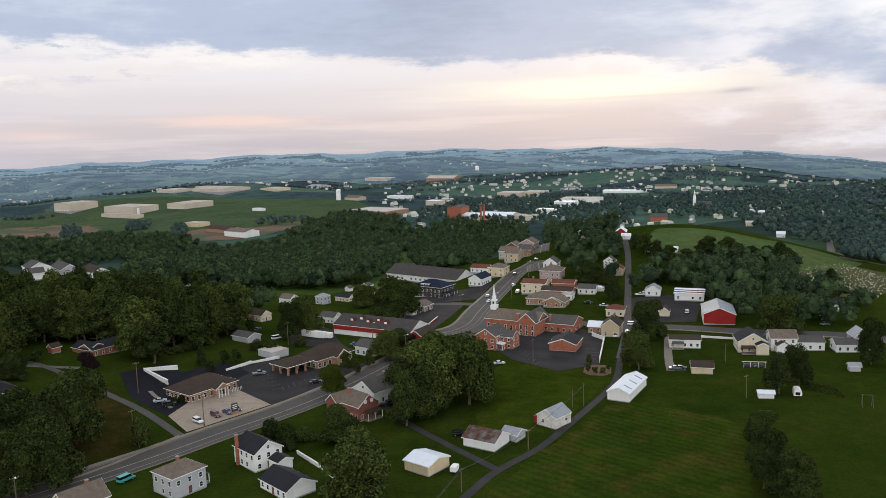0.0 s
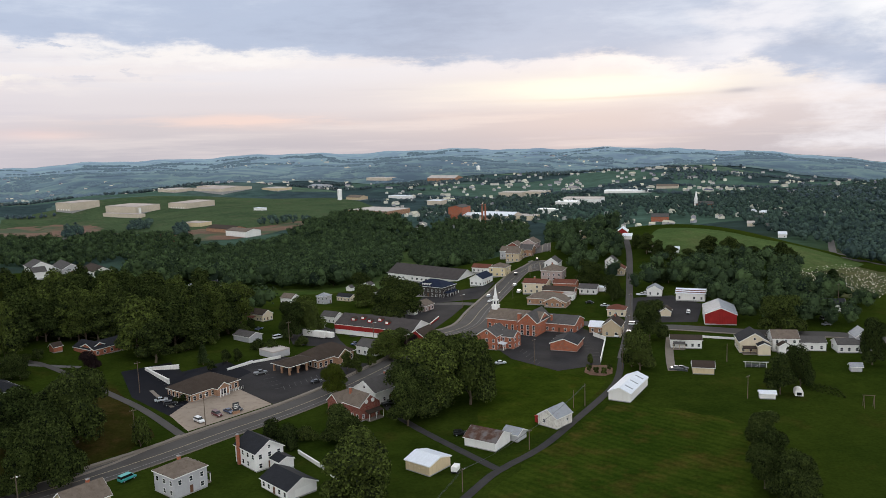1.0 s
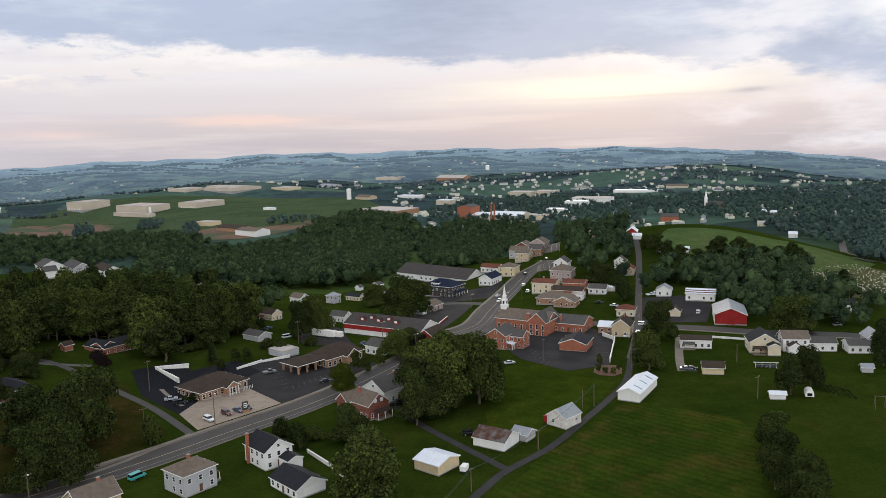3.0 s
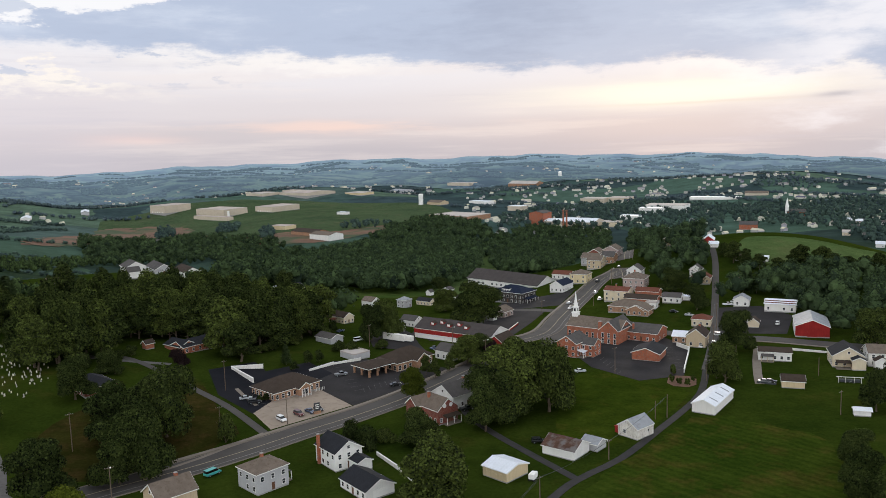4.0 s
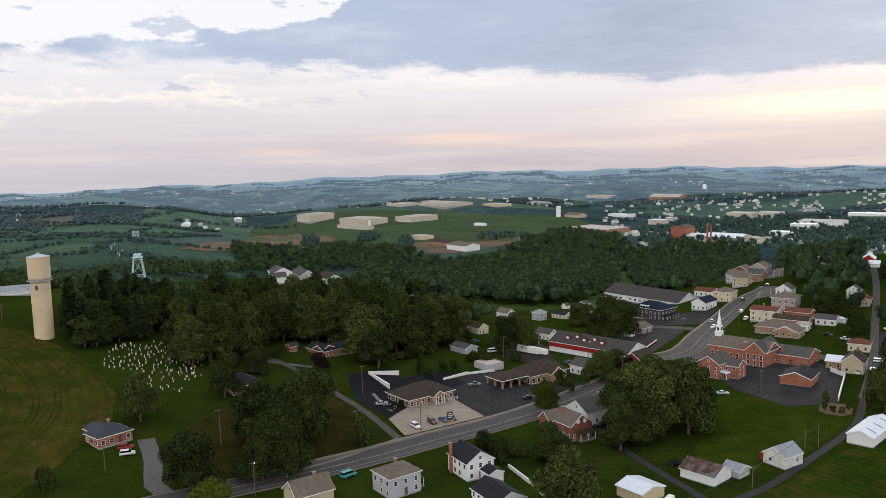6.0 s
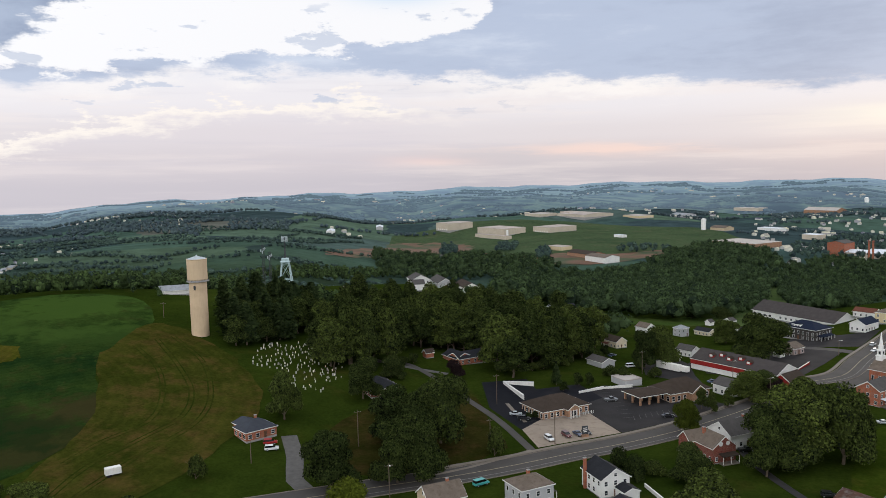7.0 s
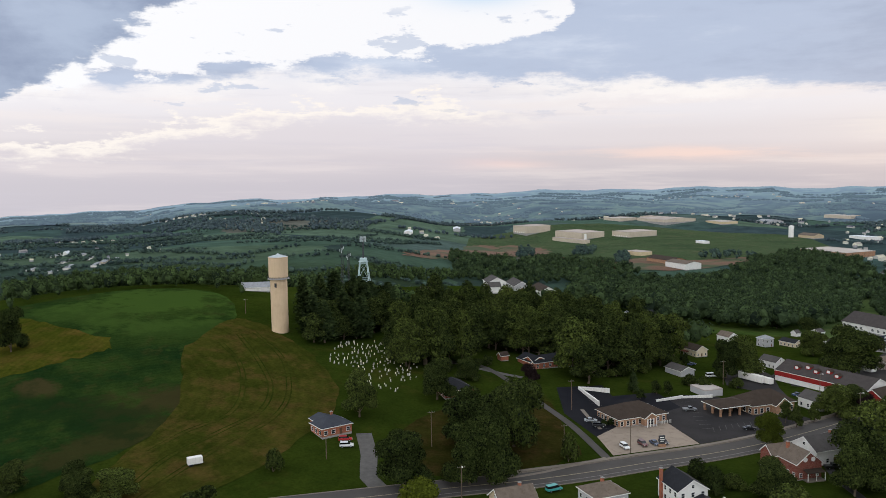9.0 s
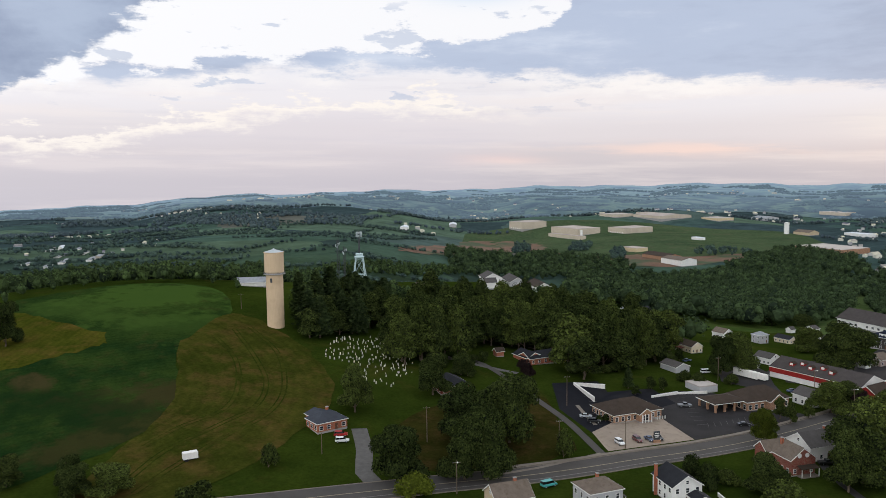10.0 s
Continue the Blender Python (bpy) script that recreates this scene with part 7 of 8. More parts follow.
# ---- poles and wires ----
def pole(x, y, h, arm=True, lamp=False, ang=40, mat=None, label="", group="utility poles"):
    ob = thing("utility_pole" if arm or not lamp else "street_lamp", x, y, ang, label or ("weathered wooden utility pole with a crossarm" if arm else "plain weathered wooden pole"), "pole", group)
    bm = bmesh.new()
    rod(bm, (0, 0, -0.8), (0, 0, h), 0.17, 0.11, 8)
    part("shaft", bm, mat or WOOD_POLE, ob)
    if arm:
        bm = bmesh.new()
        box(bm, 0, 0.12, h - 0.7, 2.4, 0.12, 0.14)
        am = part("crossarm", bm, WOOD_POLE, ob)
        for s in (-1.05, -0.4, 0.4, 1.05):
            bm = bmesh.new()
            rod(bm, (s, 0.12, h - 0.64), (s, 0.12, h - 0.42), 0.06, 0.04, 6)
            part("insulator", bm, STEEL, am)
    if lamp:
        bm = bmesh.new()
        rod(bm, (0, 0, h - 0.5), (0, -1.6, h + 0.1), 0.05, seg=6)
        part("lamp_arm", bm, STEEL, ob)
        bm = bmesh.new()
        box(bm, 0, -1.8, h + 0.08, 0.32, 0.7, 0.18)
        part("lamp_head", bm, TRIM, ob)
    return ob


POLES = ((-120.8, 294.1, 12.2, 1.1, 1, 0), (-108.3, 256.9, 7.5, 1.0, 1, 0), (-79.9, 370.3, 10.9, 1.3, 1, 0), (42.9, 277.7, 8.3, 1.0, 0, 0), (38.7, 276.0, 5.0, 1.0, 0, 0),
         (20.0, 239.7, 6.4, 0.9, 1, 0), (-0.7, 211.1, 6.9, 0.8, 1, 0), (30.2, 330.7, 10.9, 1.2, 1, 0), (101.1, 281.7, 8.7, 1.1, 1, 0), (108.3, 326.3, 7.4, 1.2, 0, 0),
         (1.2, 449.7, 8.1, 1.6, 1, 1), (85.9, 405.2, 17.8, 1.5, 1, 0), (74.9, 359.0, 14.1, 1.3, 1, 0), (64.4, 319.7, 9.3, 1.2, 1, 0), (-460.2, 1123.2, 27.3, 4.2, 0, 0),
         (-116.5, 200.0, 10.1, 0.9, 1, 1), (-228.3, 324.2, 6.3, 1.4, 1, 0), (-301.4, 301.1, 7.9, 1.5, 1, 0), (-443.6, 1107.8, 25.2, 4.2, 0, 0), (-167.4, 200.6, 7.1, 1.0, 0, 0),
         (-86.6, 262.6, 11.1, 1.0, 0, 1), (-41.5, 379.6, 8.4, 1.4, 1, 1), (30.8, 467.6, 8.4, 1.7, 1, 1), (20.2, 436.5, 10.5, 1.5, 1, 1), (-23.5, 345.8, 10.3, 1.2, 1, 1),
         (193.5, 413.9, 11.5, 1.6, 1, 0), (110.7, 464.7, 12.0, 1.7, 1, 0), (-145.0, 229.2, 12.6, 1.0, 1, 0), (45.4, 519.1, 10.4, 1.8, 1, 1))
for x_, y_, h_, w_, arm_, lamp_ in POLES:
    pole(x_, y_, max(6.5, min(h_, 13)), bool(arm_), bool(lamp_))


def cable(points, name="power_line", sag=0.9):
    """One thin cable hung between pole tops."""
    cu = bpy.data.curves.new(name, "CURVE")
    cu.dimensions, cu.bevel_depth, cu.bevel_resolution = "3D", 0.02, 1
    for (x1, y1, h1), (x2, y2, h2) in zip(points, points[1:]):
        sp = cu.splines.new("POLY")
        sp.points.add(12)
        z1, z2 = ground(x1, y1) + h1, ground(x2, y2) + h2
        for i in range(13):
            t = i / 12
            sp.points[i].co = (x1 + (x2 - x1) * t, y1 + (y2 - y1) * t, z1 + (z2 - z1) * t - sag * 4 * t * (1 - t), 1)
    cu.materials.append(DARK_STEEL)
    return tagged(new(name, cu), "thin dark overhead cable between poles", "cable")


ROW = [(POLES[k][0], POLES[k][1], max(6.5, min(POLES[k][2], 13)) - 0.45) for k in (6, 5, 3)]
for s in (-0.9, 0, 0.9):
    cable([(x + s * 0.6, y + s * 0.8, z) for x, y, z in [(-14, 172, 9.5)] + ROW])
ROW2 = [(POLES[k][0], POLES[k][1], max(6.5, min(POLES[k][2], 13)) - 0.45) for k in (13, 12, 11)]
for s in (-0.8, 0.8):
    cable([(x + s, y, z) for x, y, z in ROW2])


# ---- vehicles ----
CAR_MESH = {}


def car_parts(kind):
    if kind in CAR_MESH:
        return CAR_MESH[kind]
    L, Wd = {"sedan": (4.7, 1.8), "suv": (4.7, 1.9), "pickup": (5.5, 1.95), "van": (5.1, 2.0)}[kind]
    h = L / 2
    body = {"sedan": [(-h, 0.35), (-h, 0.95), (-h + 0.9, 1.02), (h - 1.35, 0.98), (h - 0.1, 0.78), (h, 0.35)],
            "suv": [(-h, 0.4), (-h, 1.1), (h - 1.2, 1.1), (h - 0.1, 0.9), (h, 0.4)],
            "pickup": [(-h, 0.5), (-h, 1.15), (h - 1.5, 1.15), (h - 0.1, 0.98), (h, 0.45)],
            "van": [(-h, 0.4), (-h, 1.15), (h - 0.8, 1.12), (h - 0.05, 0.85), (h, 0.4)]}[kind]
    cabin = {"sedan": [(-h + 0.75, 0.98), (-h + 1.35, 1.42), (0.35, 1.44), (1.15, 0.98)],
             "suv": [(-h + 0.05, 1.08), (-h + 0.3, 1.72), (0.45, 1.74), (1.25, 1.08)],
             "pickup": [(-0.7, 1.13), (-0.55, 1.78), (0.6, 1.8), (1.35, 1.13)],
             "van": [(-h + 0.05, 1.13), (-h + 0.15, 1.92), (1.0, 1.92), (1.75, 1.1)]}[kind]

    def made(name, fn):
        bm = bmesh.new()
        fn(bm)
        bmesh.ops.bevel(bm, geom=bm.edges[:], offset=0.05, segments=1, affect="EDGES") if name in ("body", "cabin") else None
        me = bpy.data.meshes.new(name)
        bm.to_mesh(me)
        bm.free()
        return me

    def side(bm, prof, w):
        prism(bm, prof, -w / 2, w / 2, True)

    bd = made("body", lambda bm: side(bm, body, Wd))
    cb = made("cabin", lambda bm: side(bm, cabin, Wd * 0.86))
    x0, x1 = cabin[1][0], cabin[2][0]
    top = cabin[1][1]
    rf = made("roof", lambda bm: box(bm, (x0 + x1) / 2, 0, top + 0.03, (x1 - x0) * 1.02, Wd * 0.84, 0.07))
    ty = made("tyre", lambda bm: bmesh.ops.create_cone(bm, cap_ends=True, segments=14, radius1=0.34, radius2=0.34, depth=0.22, matrix=pose(0, 0, 0, 90)))
    rm = made("rim", lambda bm: bmesh.ops.create_cone(bm, cap_ends=True, segments=10, radius1=0.2, radius2=0.2, depth=0.25, matrix=pose(0, 0, 0, 90)))
    lt = made("headlight", lambda bm: box(bm, 0, 0, 0, 0.08, 0.35, 0.16))
    for me, mt in ((cb, CAR_GLASS), (ty, RUBBER), (rm, STEEL), (lt, TRIM)):
        me.materials.append(mt)
    CAR_MESH[kind] = (bd, cb, rf, ty, rm, lt, L, Wd)
    return CAR_MESH[kind]


PAINTED = {}


def car(x, y, ang, color, kind="sedan", where="parked on the asphalt"):
    bd, cb, rf, ty, rm, lt, L, Wd = car_parts(kind)
    ob = thing("car" if kind != "pickup" else "pickup_truck", x, y, ang, f"{color} {kind} {where}", "car", z=ground(x, y) + 0.12)
    for nm, me in (("body", bd), ("roof", rf)):
        key = (kind, nm, color)
        if key not in PAINTED:
            c = me.copy()
            c.materials.append(PAINTS[color])
            PAINTED[key] = c
        on_mesh(nm, PAINTED[key], ob)
    on_mesh("glasshouse", cb, ob, label="dark glazed cabin")
    for sx in (-1, 1):
        for sy in (-1, 1):
            w = on_mesh("wheel", ty, ob, pose(sx * L * 0.31, sy * (Wd / 2 - 0.1), 0.34))
            on_mesh("rim", rm, w)
    for sy in (-1, 1):
        on_mesh("headlight", lt, ob, pose(L / 2 - 0.02, sy * Wd * 0.33, 0.7))
    return ob


for spec in ((-89.6, 265.5, -42, "white", "suv"), (-85.3, 271.7, -42, "maroon", "suv"), (-82.1, 274.9, -42, "blue", "sedan"), (-79.7, 277.6, -42, "black", "sedan"),
             (-109.6, 285.4, 25, "silver", "sedan"), (-104.9, 281.7, 25, "black", "suv"), (-81.7, 320.4, 30, "grey", "pickup"), (-50.0, 354.6, 50, "black", "suv"),
             (-48.8, 368.0, 50, "blue", "sedan"), (-57.0, 309.2, 30, "black", "sedan")):
    car(*spec, "parked on the bank's asphalt lot")
for spec in ((3462.4, 2935.4, 55, "white", "suv"), (17.2, 477.2, 68, "silver", "sedan"), (17.4, 462.7, 248, "white", "sedan"), (37.3, 529.6, 70, "black", "suv"),
             (54.1, 560.1, 70, "black", "sedan"), (34.1, 499.7, 70, "white", "sedan"), (35.4, 480.9, 70, "white", "suv"), (78.7, 376.5, 75, "white", "sedan")):
    car(*spec, "standing on the grey street")
for spec in ((-95.9, 219.5, 58, "teal", "van"), (71.2, 441.7, -28, "black", "sedan"), (77.9, 432.8, -28, "silver", "sedan"), (84.2, 390.9, -20, "white", "suv"),
             (101.3, 450.2, 10, "white", "pickup"), (115.8, 408.9, 70, "white", "suv"), (177.4, 400.8, 60, "white", "sedan"), (174.9, 387.1, 10, "black", "suv"),
             (171.3, 377.1, 10, "grey", "sedan"), (-87.6, 381.4, 40, "white", "van"), (-101.5, 400.7, 60, "blue", "sedan"), (-64.2, 421.5, 30, "grey", "sedan"),
             (72.5, 370.8, 60, "white", "sedan"), (58.8, 476.7, 20, "white", "van"), (106.0, 454.5, 10, "white", "sedan")):
    car(*spec, "parked beside the houses")
for spec in ((16.2, 331.3, 15, "silver", "sedan"), (-1.0, 252.5, 10, "black", "suv"), (-26.4, 282.8, 35, "black", "pickup"), (-171.5, 215.8, 36, "red", "suv"),
             (-168.0, 212.0, 36, "white", "suv"), (85.6, 317.6, -10, "grey", "sedan"), (87.7, 317.6, -10, "black", "sedan")):
    car(*spec, "parked on a gravel drive by the grass")


def box_trailer(x, y, ang, L, Wd, h, mat, label, name="box_trailer"):
    ob = thing(name, x, y, ang, label, "trailer")
    bm = bmesh.new()
    box(bm, 0, 0, h / 2 + 0.7, L, Wd, h)
    bmesh.ops.bevel(bm, geom=bm.edges[:], offset=0.08, segments=2, affect="EDGES")
    part("box_body", bm, mat, ob)
    bm = bmesh.new()
    box(bm, 0, 0, 0.6, L * 0.96, Wd * 0.6, 0.25)
    box(bm, L * 0.55, 0, 0.55, L * 0.16, 0.2, 0.15)
    part("chassis", bm, DARK_STEEL, ob)
    for sx in (-0.34, -0.24):
        for sy in (-1, 1):
            bm = bmesh.new()
            bmesh.ops.create_cone(bm, cap_ends=True, segments=14, radius1=0.42, radius2=0.42, depth=0.25, matrix=pose(0, 0, 0, 90))
            part("wheel", bm, RUBBER, ob).matrix_basis = pose(sx * L, sy * Wd * 0.42, 0.42)
    for k in range(6):
        bm = bmesh.new()
        for sy in (-1, 1):
            box(bm, (k - 2.5) * L / 6, sy * (Wd / 2 + 0.015), h / 2 + 0.7, 0.06, 0.03, h - 0.2)
        part("rib", bm, mat, ob)
    return ob


box_trailer(-198.1, 173.3, 60, 4.6, 2.2, 2.1, WHITE_METAL, "white enclosed trailer standing on the mown grass")
box_trailer(-70.3, 383.9, -28, 13, 2.6, 2.9, WHITE_METAL, "white semi-trailer parked behind the lot")
box_trailer(-63.1, 381.9, -28, 4.5, 2.4, 2.4, WHITE_METAL, "small white box trailer beside the semi-trailer")
box_trailer(-2.6, 223.9, 70, 3.0, 1.8, 1.5, TRIM, "small white cart on the lawn", "garden_cart")
CAMPER = thing("camper", 119.6, 283.2, 75, "small round-topped white camper on the lawn", "camper")
bm = bmesh.new()
prism(bm, [(-1.4, 0.5), (-1.4, 1.9), (-0.95, 2.6), (0, 2.9), (0.95, 2.6), (1.4, 1.9), (1.4, 0.5)], -2.2, 2.2)
part("camper_body", bm, WHITE_METAL, CAMPER)
bm = bmesh.new()
box(bm, -2.23, 0, 1.3, 0.06, 1.6, 1.1)
part("camper_window", bm, CAR_GLASS, CAMPER)
for sy in (-1, 1):
    bm = bmesh.new()
    bmesh.ops.create_cone(bm, cap_ends=True, segments=14, radius1=0.36, radius2=0.36, depth=0.22, matrix=pose(0, sy * 1.25, 0.36, 90))
    part("wheel", bm, RUBBER, CAMPER)

# ---- painted parking bays ----
def bays(p, q, n, length, ang, label="white painted parking bay lines"):
    ob = thing("bay_marking", p[0], p[1], 0, label, "road marking")
    for k in range(n):
        t = k / max(1, n - 1)
        x, y = (q[0] - p[0]) * t, (q[1] - p[1]) * t
        bm = bmesh.new()
        box(bm, 0, 0, ground(p[0] + x, p[1] + y) - ground(*p) + 0.125, length, 0.14, 0.02)
        part("bay_line", bm, BAY_LINE, ob).matrix_basis = pose(x, y, 0, 0, 0, ang)


bays(*[(-124.8, 317.2), (-108.7, 297.6)], 9, 4.8, 30)
bays(*[(-109.8, 290.6), (-100.3, 278.0)], 5, 4.8, 30)
bays(*[(-86.7, 331.3), (-70.4, 302.3)], 8, 5.0, 35)
bays(*[(-68.4, 302.5), (-54.7, 322.1)], 9, 5.0, 110)
bays(*[(26.6, 351.8), (31.8, 330.7)], 6, 5.0, 65)
bays(*[(57.4, 371.8), (56.8, 335.0)], 8, 5.0, -20)

# ---- bank sign, garden things ----
SIGN = thing("bank_sign", -79.3, 274.1, 40, "dark sign board on a brick base by the street", "sign")
bm = bmesh.new()
box(bm, 0, 0, 0.5, 2.6, 0.7, 1.2)
part("sign_base", bm, TAN_BRICK, SIGN)
bm = bmesh.new()
box(bm, 0, 0, 2.6, 2.2, 0.35, 3.0)
BOARD = part("sign_board", bm, DARK_STEEL, SIGN)
for k, w in ((3.4, 1.5), (2.7, 1.7), (2.1, 1.2)):
    bm = bmesh.new()
    box(bm, 0, -0.19, k, w, 0.03, 0.28)
    part("text_bar", bm, TRIM, BOARD, "plain pale bar")
SW = thing("garden_pergola", 116.7, 317.0, 80, "white garden frame with dark netting on the lawn", "pergola")
for k in (-4, -1.5, 1.5, 4):
    bm = bmesh.new()
    box(bm, 0, k, 1.1, 0.14, 0.14, 2.4)
    part("post", bm, RAIL, SW)
bm = bmesh.new()
box(bm, 0, 0, 2.3, 0.2, 9.5, 0.2)
part("top_rail", bm, RAIL, SW)
bm = bmesh.new()
box(bm, -2.4, 0.2, 1.3, 4.8, 0.16, 0.16, Matrix.Rotation(0.4, 4, "Y"))
part("slide", bm, RAIL, SW, "white sloping slide rail")
bm = bmesh.new()
box(bm, 0.9, 0, 0.7, 1.4, 7.5, 1.0)
part("netting", bm, DARK_STEEL, SW)
AF = thing("swing_frame", 137.7, 269.6, 75, "weathered wooden swing frame on the grass", "swing")
for k in (-1.6, 1.6):
    for s in (-1, 1):
        bm = bmesh.new()
        rod(bm, (s * 1.4, k, 0), (0, k, 4.2), 0.1, seg=6)
        part("leg", bm, WOOD_POLE, AF)
bm = bmesh.new()
rod(bm, (0, -2.0, 4.2), (0, 2.0, 4.2), 0.1, seg=6)
part("top_beam", bm, WOOD_POLE, AF)
VG = random.Random(3)
for r in range(5):
    a_, b_ = [(126.4, 290.8), (134.3, 282.5)]
    for k in range(7):
        t = k / 6
        tree(a_[0] + (b_[0] - a_[0]) * t + r * 0.3, a_[1] + (b_[1] - a_[1]) * t + r * 2.4 - 3, VG.uniform(0.6, 0.9), VG.uniform(0.9, 1.3), "bush", 1, "leafy plant in a vegetable bed", "vegetable rows", "vegetable_plant")

# ---- gravestones ----
STONES = []
for k, (w, h, top) in enumerate(((0.8, 1.3, 0), (0.95, 1.0, 1), (0.55, 1.9, 2), (0.7, 1.6, 1))):
    bm = bmesh.new()
    if top == 0:
        box(bm, 0, 0, h / 2, w, 0.25, h)
    elif top == 1:
        prism(bm, [(-w / 2, 0), (-w / 2, h * 0.75), (-w * 0.3, h * 0.95), (0, h), (w * 0.3, h * 0.95), (w / 2, h * 0.75), (w / 2, 0)], -0.13, 0.13)
    else:
        rod(bm, (0, 0, 0), (0, 0, h), w * 0.55, w * 0.2, 4)
    me = bpy.data.meshes.new("stone")
    bm.to_mesh(me)
    bm.free()
    me.materials.append(STONE if k != 1 else STONE_DARK)
    bm = bmesh.new()
    box(bm, 0, 0, 0.05, w * 1.35, 0.6, 0.5)
    pl = bpy.data.meshes.new("plinth")
    bm.to_mesh(pl)
    bm.free()
    pl.materials.append(STONE_DARK)
    STONES.append((me, pl))
GR = random.Random(12)
YARD = [(-230.3, 276.6), (-241.2, 302.3), (-231.5, 319.7), (-205.5, 315.8), (-182.3, 275.6), (-186.1, 267.4), (-197.2, 264.7), (-216.7, 275.9)]
for px, py in fill(YARD, 3.0, 21, 0.5)[:330]:
    if GR.random() < 0.12 + 0.5 * (noise.noise(Vector((px * 0.07, py * 0.07, 1))) > 0.12):
        continue
    me, pl = GR.choice((STONES[0], STONES[0], STONES[1], STONES[2], STONES[3], STONES[3]))
    ob = thing("gravestone", px, py, 75 + GR.uniform(-8, 8), "weathered pale gravestone in the grass", "gravestone", "gravestones of the hill cemetery")
    s = GR.uniform(0.4, 0.72)
    ob.scale = (s, s, s)
    st = on_mesh("stone", me, ob, pose(0, 0, 0.2, GR.uniform(-4, 4), GR.uniform(-4, 4), 90 if me == STONES[1][0] or me == STONES[3][0] else 0))
    on_mesh("plinth", pl, ob)
drape("cemetery_lawn", [(186.3, 449.0), (201.1, 490.5), (243.4, 519.1), (262.4, 492.2), (577.9, 660.4), (600.0, 640.0), (226.4, 432.0), (198.1, 428.7)], CEMETERY, 0.12, 9, "dry mown turf of the cemetery slope", "lawn", soft=1, wobble=2.0)
bm = bmesh.new()
for px, py in fill([(196.3, 475.0), (205.1, 490.5), (245.4, 515.1), (254.4, 480.2), (577.9, 649.4), (226.4, 435.0), (223.1, 426.7), (211.6, 443.0), (191.1, 437.0)], 2.5, 22, 0.45):
    if GR.random() < 0.25 + 0.4 * (noise.noise(Vector((px * 0.05, py * 0.05, 4))) > 0.1):
        continue
    s = GR.uniform(0.25, 0.45)
    box(bm, px, py, ground(px, py) + 0.4 * s, 1.3 * s, 0.3, 1.4 * s, Matrix.Rotation(GR.uniform(0.1, 0.5), 4, "Z"))
me = bpy.data.meshes.new("gravestones")
bm.to_mesh(me)
bm.free()
me.materials.append(STONE)
tagged(new("gravestones", me), "rows of pale gravestones on the cemetery slope", "gravestones", kind="stuff")


# ---- distance ----


def far_woods():
    rng = random.Random(77)
    spots = []
    # hedgerows and wooded knolls
    for _ in range(330):
        az, d = rng.uniform(-34, 66), 1900 + 2600 * rng.random() ** 0.8
        if 6 < az < 30 and d < 2500:
            continue
        x, y = -d * math.sin(radians(az)), d * math.cos(radians(az))
        turn, ln, wd = radians(az) + rng.gauss(0, 0.5), rng.uniform(60, 520) * rng.choice((0.5, 1)), rng.choice((6, 8, 10, 30, 70))
        n = int(ln / 8 * (1 + wd / 22))
        for _ in range(min(n, 170)):
            u, v = rng.uniform(-0.5, 0.5) * ln, rng.gauss(0, 0.3) * wd
            spots.append((x + u * math.cos(turn) - v * math.sin(turn), y + u * math.sin(turn) + v * math.cos(turn)))
    return [p for p in spots if math.hypot(*p) < 4500]


FAR_SPOTS = far_woods()
KNOLLS = fill([(-1895.1, 1279.2), (-1777.0, 1397.3), (-2414.4, 1923.1), (-2348.1, 1639.1)], 15, 51) + fill([(-1651.0, 1363.0), (-1144.9, 1254.1), (-1330.4, 1458.8), (-1668.5, 1540.8), (-1782.4, 1509.7)], 16, 52) + fill([(-1221.6, 1420.8), (-1127.1, 1521.8), (-1201.5, 1665.6), (-1377.3, 1623.2)], 15, 53) + fill([(-1186.0, 1710.3), (-1428.0, 2358.6), (-1643.8, 2717.2), (-1760.9, 2575.3)], 17, 54)
KNOLLS += fill([(-1629.7, 2786.5), (-1502.8, 2868.4), (-1561.3, 2982.8), (-1730.6, 2948.7)], 17, 55) + fill([(586.6, 2350.4), (730.8, 2259.4), (808.6, 2451.6), (637.6, 2496.6)], 18, 56) + fill([(707.3, 1729.4), (757.6, 1464.1), (928.4, 1797.6), (901.9, 2174.4)], 17, 57) + fill([(-171.3, 2496.3), (4.9, 2482.7), (-12.5, 2824.0), (-184.8, 2938.2)], 18, 58)
FAR_SPOTS += KNOLLS[:7000]
HEDGE = random.Random(91)
HEDGES = []
for _ in range(95):
    az_, d_ = HEDGE.uniform(33, 64), HEDGE.uniform(820, 1950)
    turn_, ln_ = radians(az_) + HEDGE.gauss(0, 0.55), HEDGE.uniform(40, 240)
    for k in range(int(ln_ / 4)):
        u_ = (k / max(1, int(ln_ / 4)) - 0.5) * ln_
        HEDGES.append((-d_ * math.sin(radians(az_)) + u_ * math.cos(turn_) + HEDGE.gauss(0, 3), d_ * math.cos(radians(az_)) + u_ * math.sin(turn_) + HEDGE.gauss(0, 3)))
woodland("hedgerows", [p for p in HEDGES if free(*p, 30)], LEAF_HAZE, 8, 4, 9, 14, "dark hedgerows and small groves across the valley fields", (1.1, 1.6), 1)
woodland("far_woodland", [p for p in FAR_SPOTS if math.hypot(*p) < 2900], LEAF_HAZE_FAR, 4, 8, 14, 10, "far hedgerows and wooded knolls, green blued for haze", (0.9, 1.4), 1)


